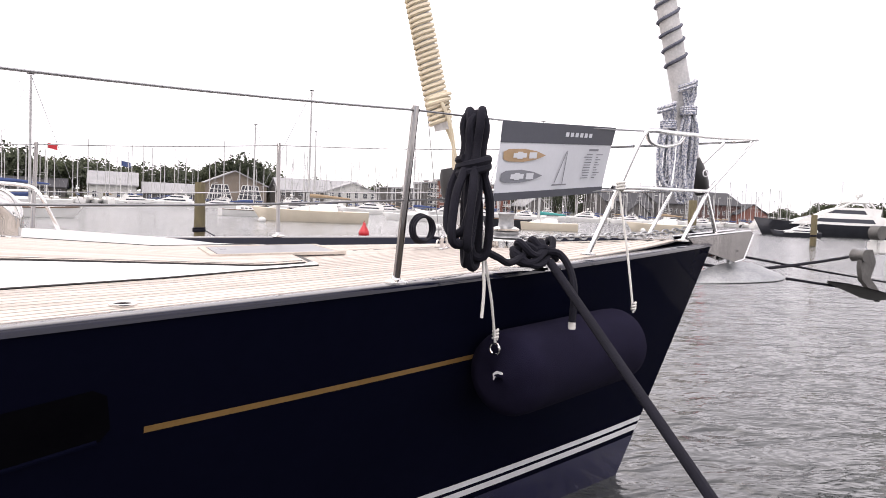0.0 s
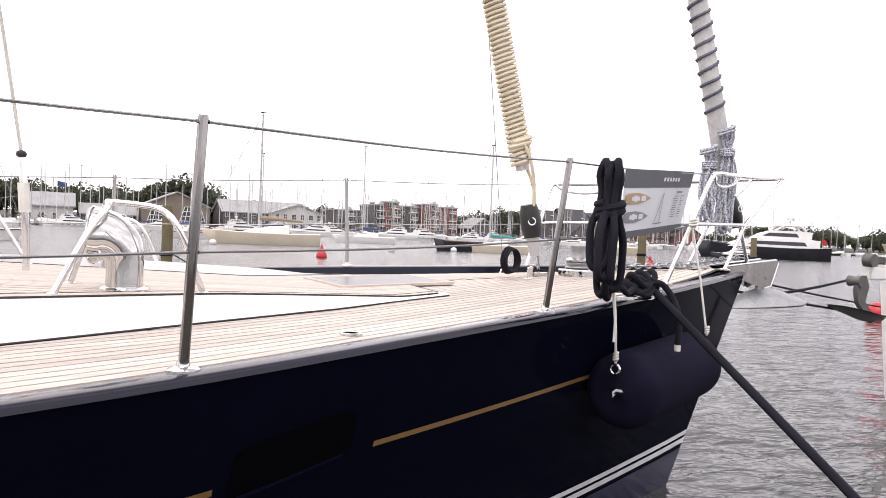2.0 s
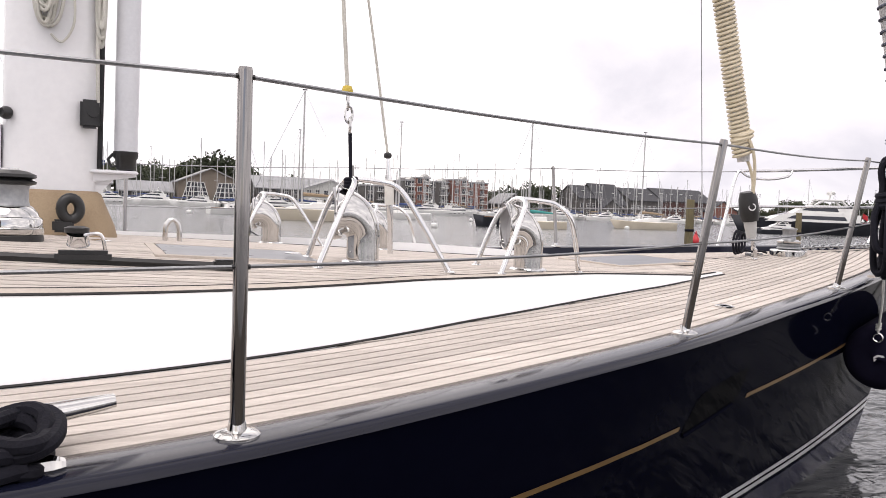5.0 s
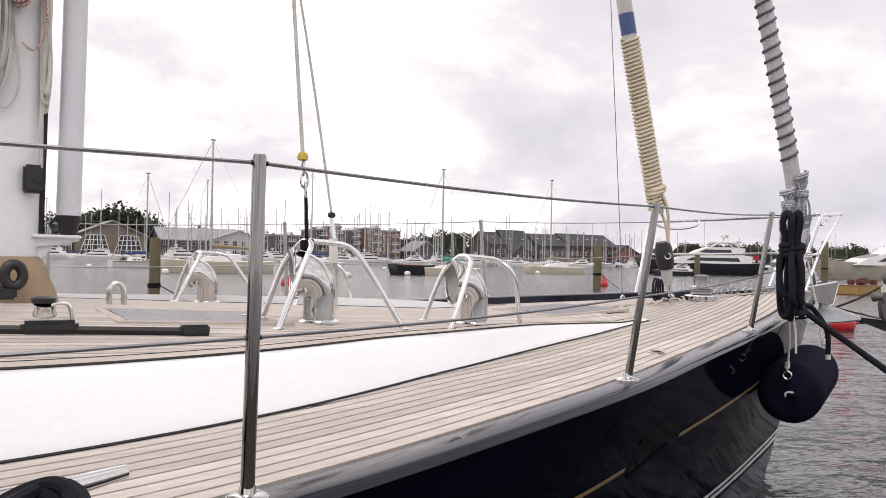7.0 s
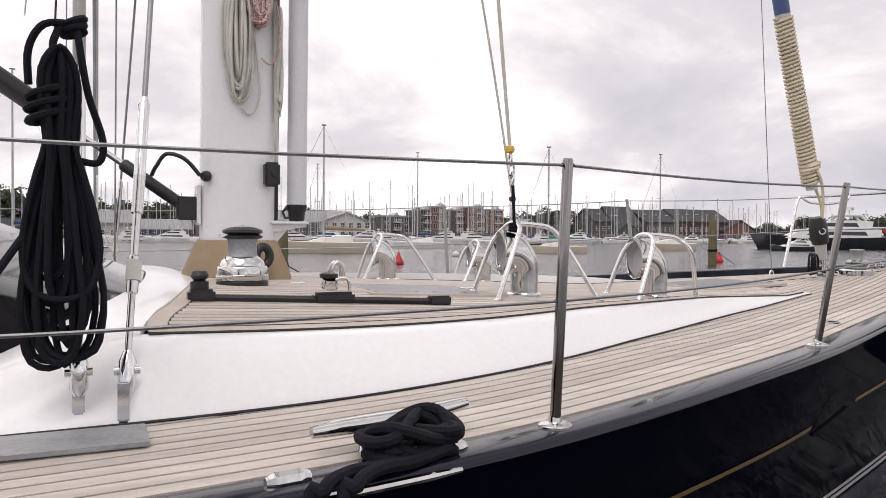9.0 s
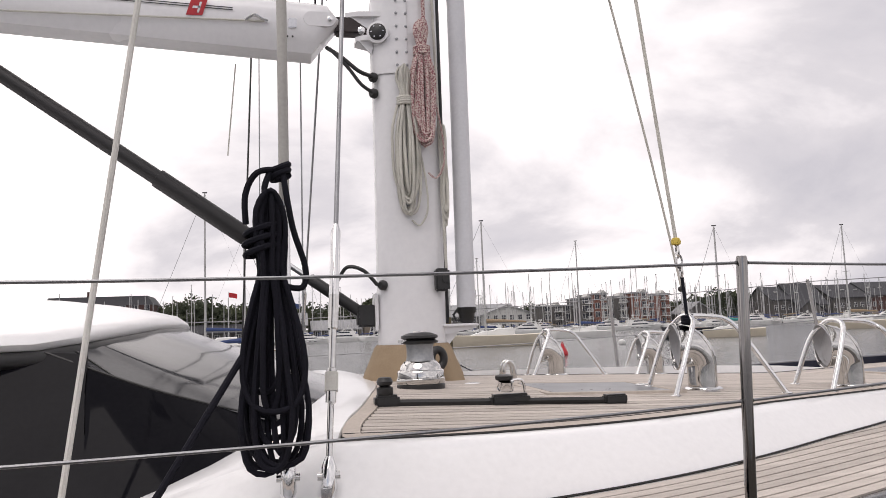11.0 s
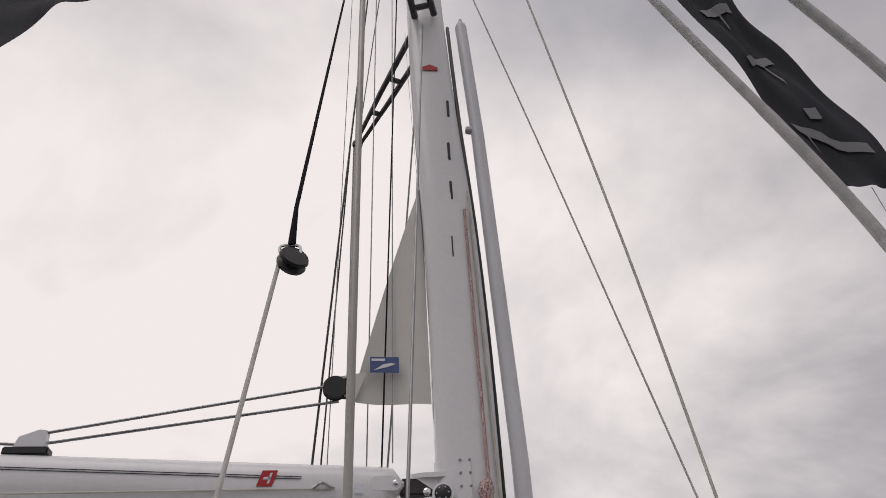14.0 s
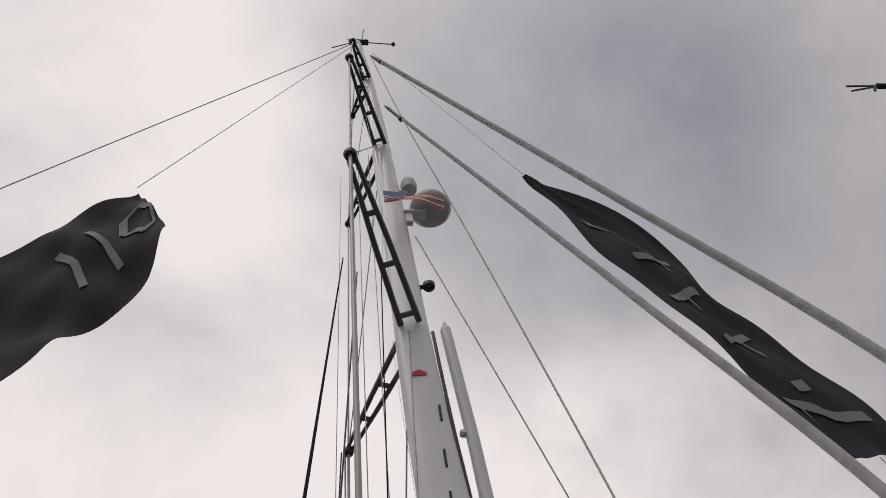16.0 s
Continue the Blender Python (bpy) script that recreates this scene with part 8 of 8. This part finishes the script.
for i in range(9):
    gear.box((52.9 + 0.27 * i, 24.8 + rnd.uniform(-0.3, 0.3), 0.78 + rnd.uniform(0, 0.22)), (0.5, 0.4, 0.3 + rnd.uniform(0, 0.25)), bevel=0.08)
part("gear_heap", gear, mat("rust_red_gear", (0.17, 0.05, 0.035), (0.1, 0.035, 0.03), rough=0.9, scale=4), brg)
for x0, x1, y in ((95, 135, 209), (40, 78, 212), (165, 240, 209), (-40, 22, 212), (-110, -40, 212)):
    dk3 = thing("marina_dock", ((x0 + x1) / 2, y, 0), "long low marina pontoon with piles", "dock", "marina docks")
    part("pontoon", Shape().box(((x0 + x1) / 2, y, 0.35), (x1 - x0, 2.0, 0.5), bevel=0.05), GREYSHINGLE, dk3)
    for i in range(int((x1 - x0) / 7)):
        part("pile", Shape().tube([(x0 + 3 + 7 * i, y - 1.1, -0.5), (x0 + 3 + 7 * i, y - 1.1, 2.6)], 0.2, 8), PILEWOOD, dk3)
for x, y, z, m in ((-16, 219, 15.6, RED), (2, 219, 12, BLUECANVAS)):
    fp = thing("flag_pole", (x, y, 0.9), "tall white flagpole with a small flag on the shore", "flagpole", "flagpoles")
    part("pole", Shape().tube([(x, y, 0.5), (x, y, z)], [0.14, 0.07], 8), TRIMWHITE, fp)
    part("flag", Shape().loft([[(x + 2.4 * u, y + 0.2 * math.sin(4 * u), z - 0.2 - 0.5 * u - v * 1.4) for u in np.linspace(0, 1, 6)] for v in (0, 1)]), m, fp)

# ---- neighbouring yacht ahead ----
GALVDARK = mat("weathered_galvanised_iron", (0.16, 0.155, 0.15), (0.09, 0.088, 0.085), rough=0.6, metal=0.6, scale=9, fine=70, bump=0.002)
nb = thing("neighbour_yacht", (13.5, 0.9, 0), "white bow of a neighbouring yacht with an anchor on its roller", "yacht")
hh = boat_hull(9.5, 3.4, 1.45, None, 0.3, 0.03)
part("hull", Shape().add(hh.v, hh.f, pose(15.5, 1.0, 0, 0, 0, 180)), HULLWHITE, nb, smooth=50)
part("bow_roller", Shape().box((9.75, 0.62, 1.64), (0.62, 0.13, 0.14), bevel=0.02), HULLWHITE, nb)
part("roller_wheel", Shape().lathe([(0.06, -0.07), (0.045, 0), (0.06, 0.07)], Matrix.Translation((9.26, 0.60, 1.56)) @ pose(0, 0, 0, 90), 16), GALVDARK, nb)
part("chain_stopper", Shape().box((9.6, 0.6, 1.78), (0.25, 0.08, 0.08), bevel=0.015).lathe([(0.07, -0.05), (0.07, 0.05)], Matrix.Translation((9.45, 0.58, 1.78)) @ pose(0, 0, 0, 90), 14), GALVDARK, nb)
part("pulpit", Shape().tube(curve_points([(9.75, 0.55, 1.7), (9.7, 0.52, 2.2), (9.85, 0.45, 2.28), (11.2, 0.0, 2.25), (12.5, -0.3, 2.2)], 5), 0.016, 8), STEEL, nb)
na = thing("neighbour_anchor", (9.3, 0.58, 1.2), "galvanised anchor hanging from a neighbouring bow roller", "anchor")
part("shank", Shape().prism([(9.24, 1.60), (9.36, 1.62), (9.42, 1.5), (9.36, 1.35), (9.55, 1.18), (9.5, 1.12), (9.25, 1.33), (9.22, 1.45)], 0.05, Matrix.Translation((0, 0.6, 0)) @ pose(0, 0, 0, 90)), GALVDARK, na)
rows_f = []
for u in np.linspace(0, 1, 8):
    c = Vector((8.93, 0.58, 1.30)).lerp(Vector((9.72, 0.58, 1.14)), u)
    w = 0.22 * math.sin(math.pi * min(1, 0.08 + u)) ** 0.6
    rows_f.append([c + Vector((0, -w, 0)), c + Vector((0, 0, -0.07 * math.sin(math.pi * u))), c + Vector((0, w, 0))])
part("fluke", Shape().loft(rows_f).loft([[p + Vector((0, 0, 0.014)) for p in r] for r in rows_f]), GALVDARK, na)
rig_wire("bow_line", (7.0, 0.16, 1.42), (11.2, 1.6, 1.62), 0.014, ROPEBLACK, "dark line stretched between two bows", "bow lines", 8, 0.04)
rig_wire("bow_line", (7.1, 0.3, 1.60), (24.0, 6.0, 0.6), 0.010, ROPEBLACK, "dark line stretched low over the water", "bow lines", 8, 0.25)
rig_wire("bow_line", (6.5, 0.2, 1.55), (20.0, 3.0, 0.9), 0.012, ROPEBLACK, "dark line stretched low over the water", "bow lines", 8, 0.3)
om = thing("distant_masthead", (26.5, 6.0, 0), "tall mast of another yacht with masthead gear", "mast")
part("tube", Shape().tube([(30.5, 6.2, 0), (26.0, 6.0, 34.6)], [0.16, 0.13], 12), MASTWHITE, om)
part("crane", Shape().box((25.9, 6.0, 34.7), (1.6, 0.25, 0.25), bevel=0.04), BLACKPLASTIC, om)
part("vane", Shape().tube([(25.0, 6.0, 34.7), (23.4, 6.0, 34.5)], 0.05, 6).tube([(25.3, 6.0, 34.7), (24.6, 6.6, 35.6)], 0.05, 6).tube([(24.9, 6.0, 34.6), (24.6, 6.0, 34.0)], 0.06, 6), BLACKPLASTIC, om)

# ---- water ----
def water():
    m = bpy.data.materials.new("harbour_water")
    m.use_nodes = True
    nt = m.node_tree
    p = nt.nodes["Principled BSDF"]
    p.inputs["Base Color"].default_value = (0.042, 0.046, 0.046, 1)
    p.inputs["Roughness"].default_value = 0.12
    tc = nt.nodes.new("ShaderNodeTexCoord")
    mp = nt.nodes.new("ShaderNodeMapping")
    mp.inputs["Scale"].default_value = (0.8, 1.35, 1)
    mp.inputs["Rotation"].default_value = (0, 0, radians(25))
    nt.links.new(tc.outputs["Object"], mp.inputs[0])
    last = None
    for sc, dist, detail in ((0.55, 0.21, 3), (1.9, 0.11, 3), (6.5, 0.02, 2)):
        n = nt.nodes.new("ShaderNodeTexNoise")
        n.inputs["Scale"].default_value, n.inputs["Detail"].default_value, n.inputs["Distortion"].default_value = sc, detail, 0.4
        nt.links.new(mp.outputs[0], n.inputs["Vector"])
        b = nt.nodes.new("ShaderNodeBump")
        b.inputs["Distance"].default_value = dist
        nt.links.new(n.outputs["Fac"], b.inputs["Height"])
        if last:
            nt.links.new(last.outputs[0], b.inputs["Normal"])
        last = b
    nt.links.new(last.outputs[0], p.inputs["Normal"])
    s = Shape().add([(-2500, -2500, 0), (2500, -2500, 0), (2500, 2500, 0), (-2500, 2500, 0)], [(0, 1, 2, 3)])
    return tagged(new("water", s.mesh("water", m, 0)), "grey rippled harbour water under an overcast sky", "water", kind="structure")


water()
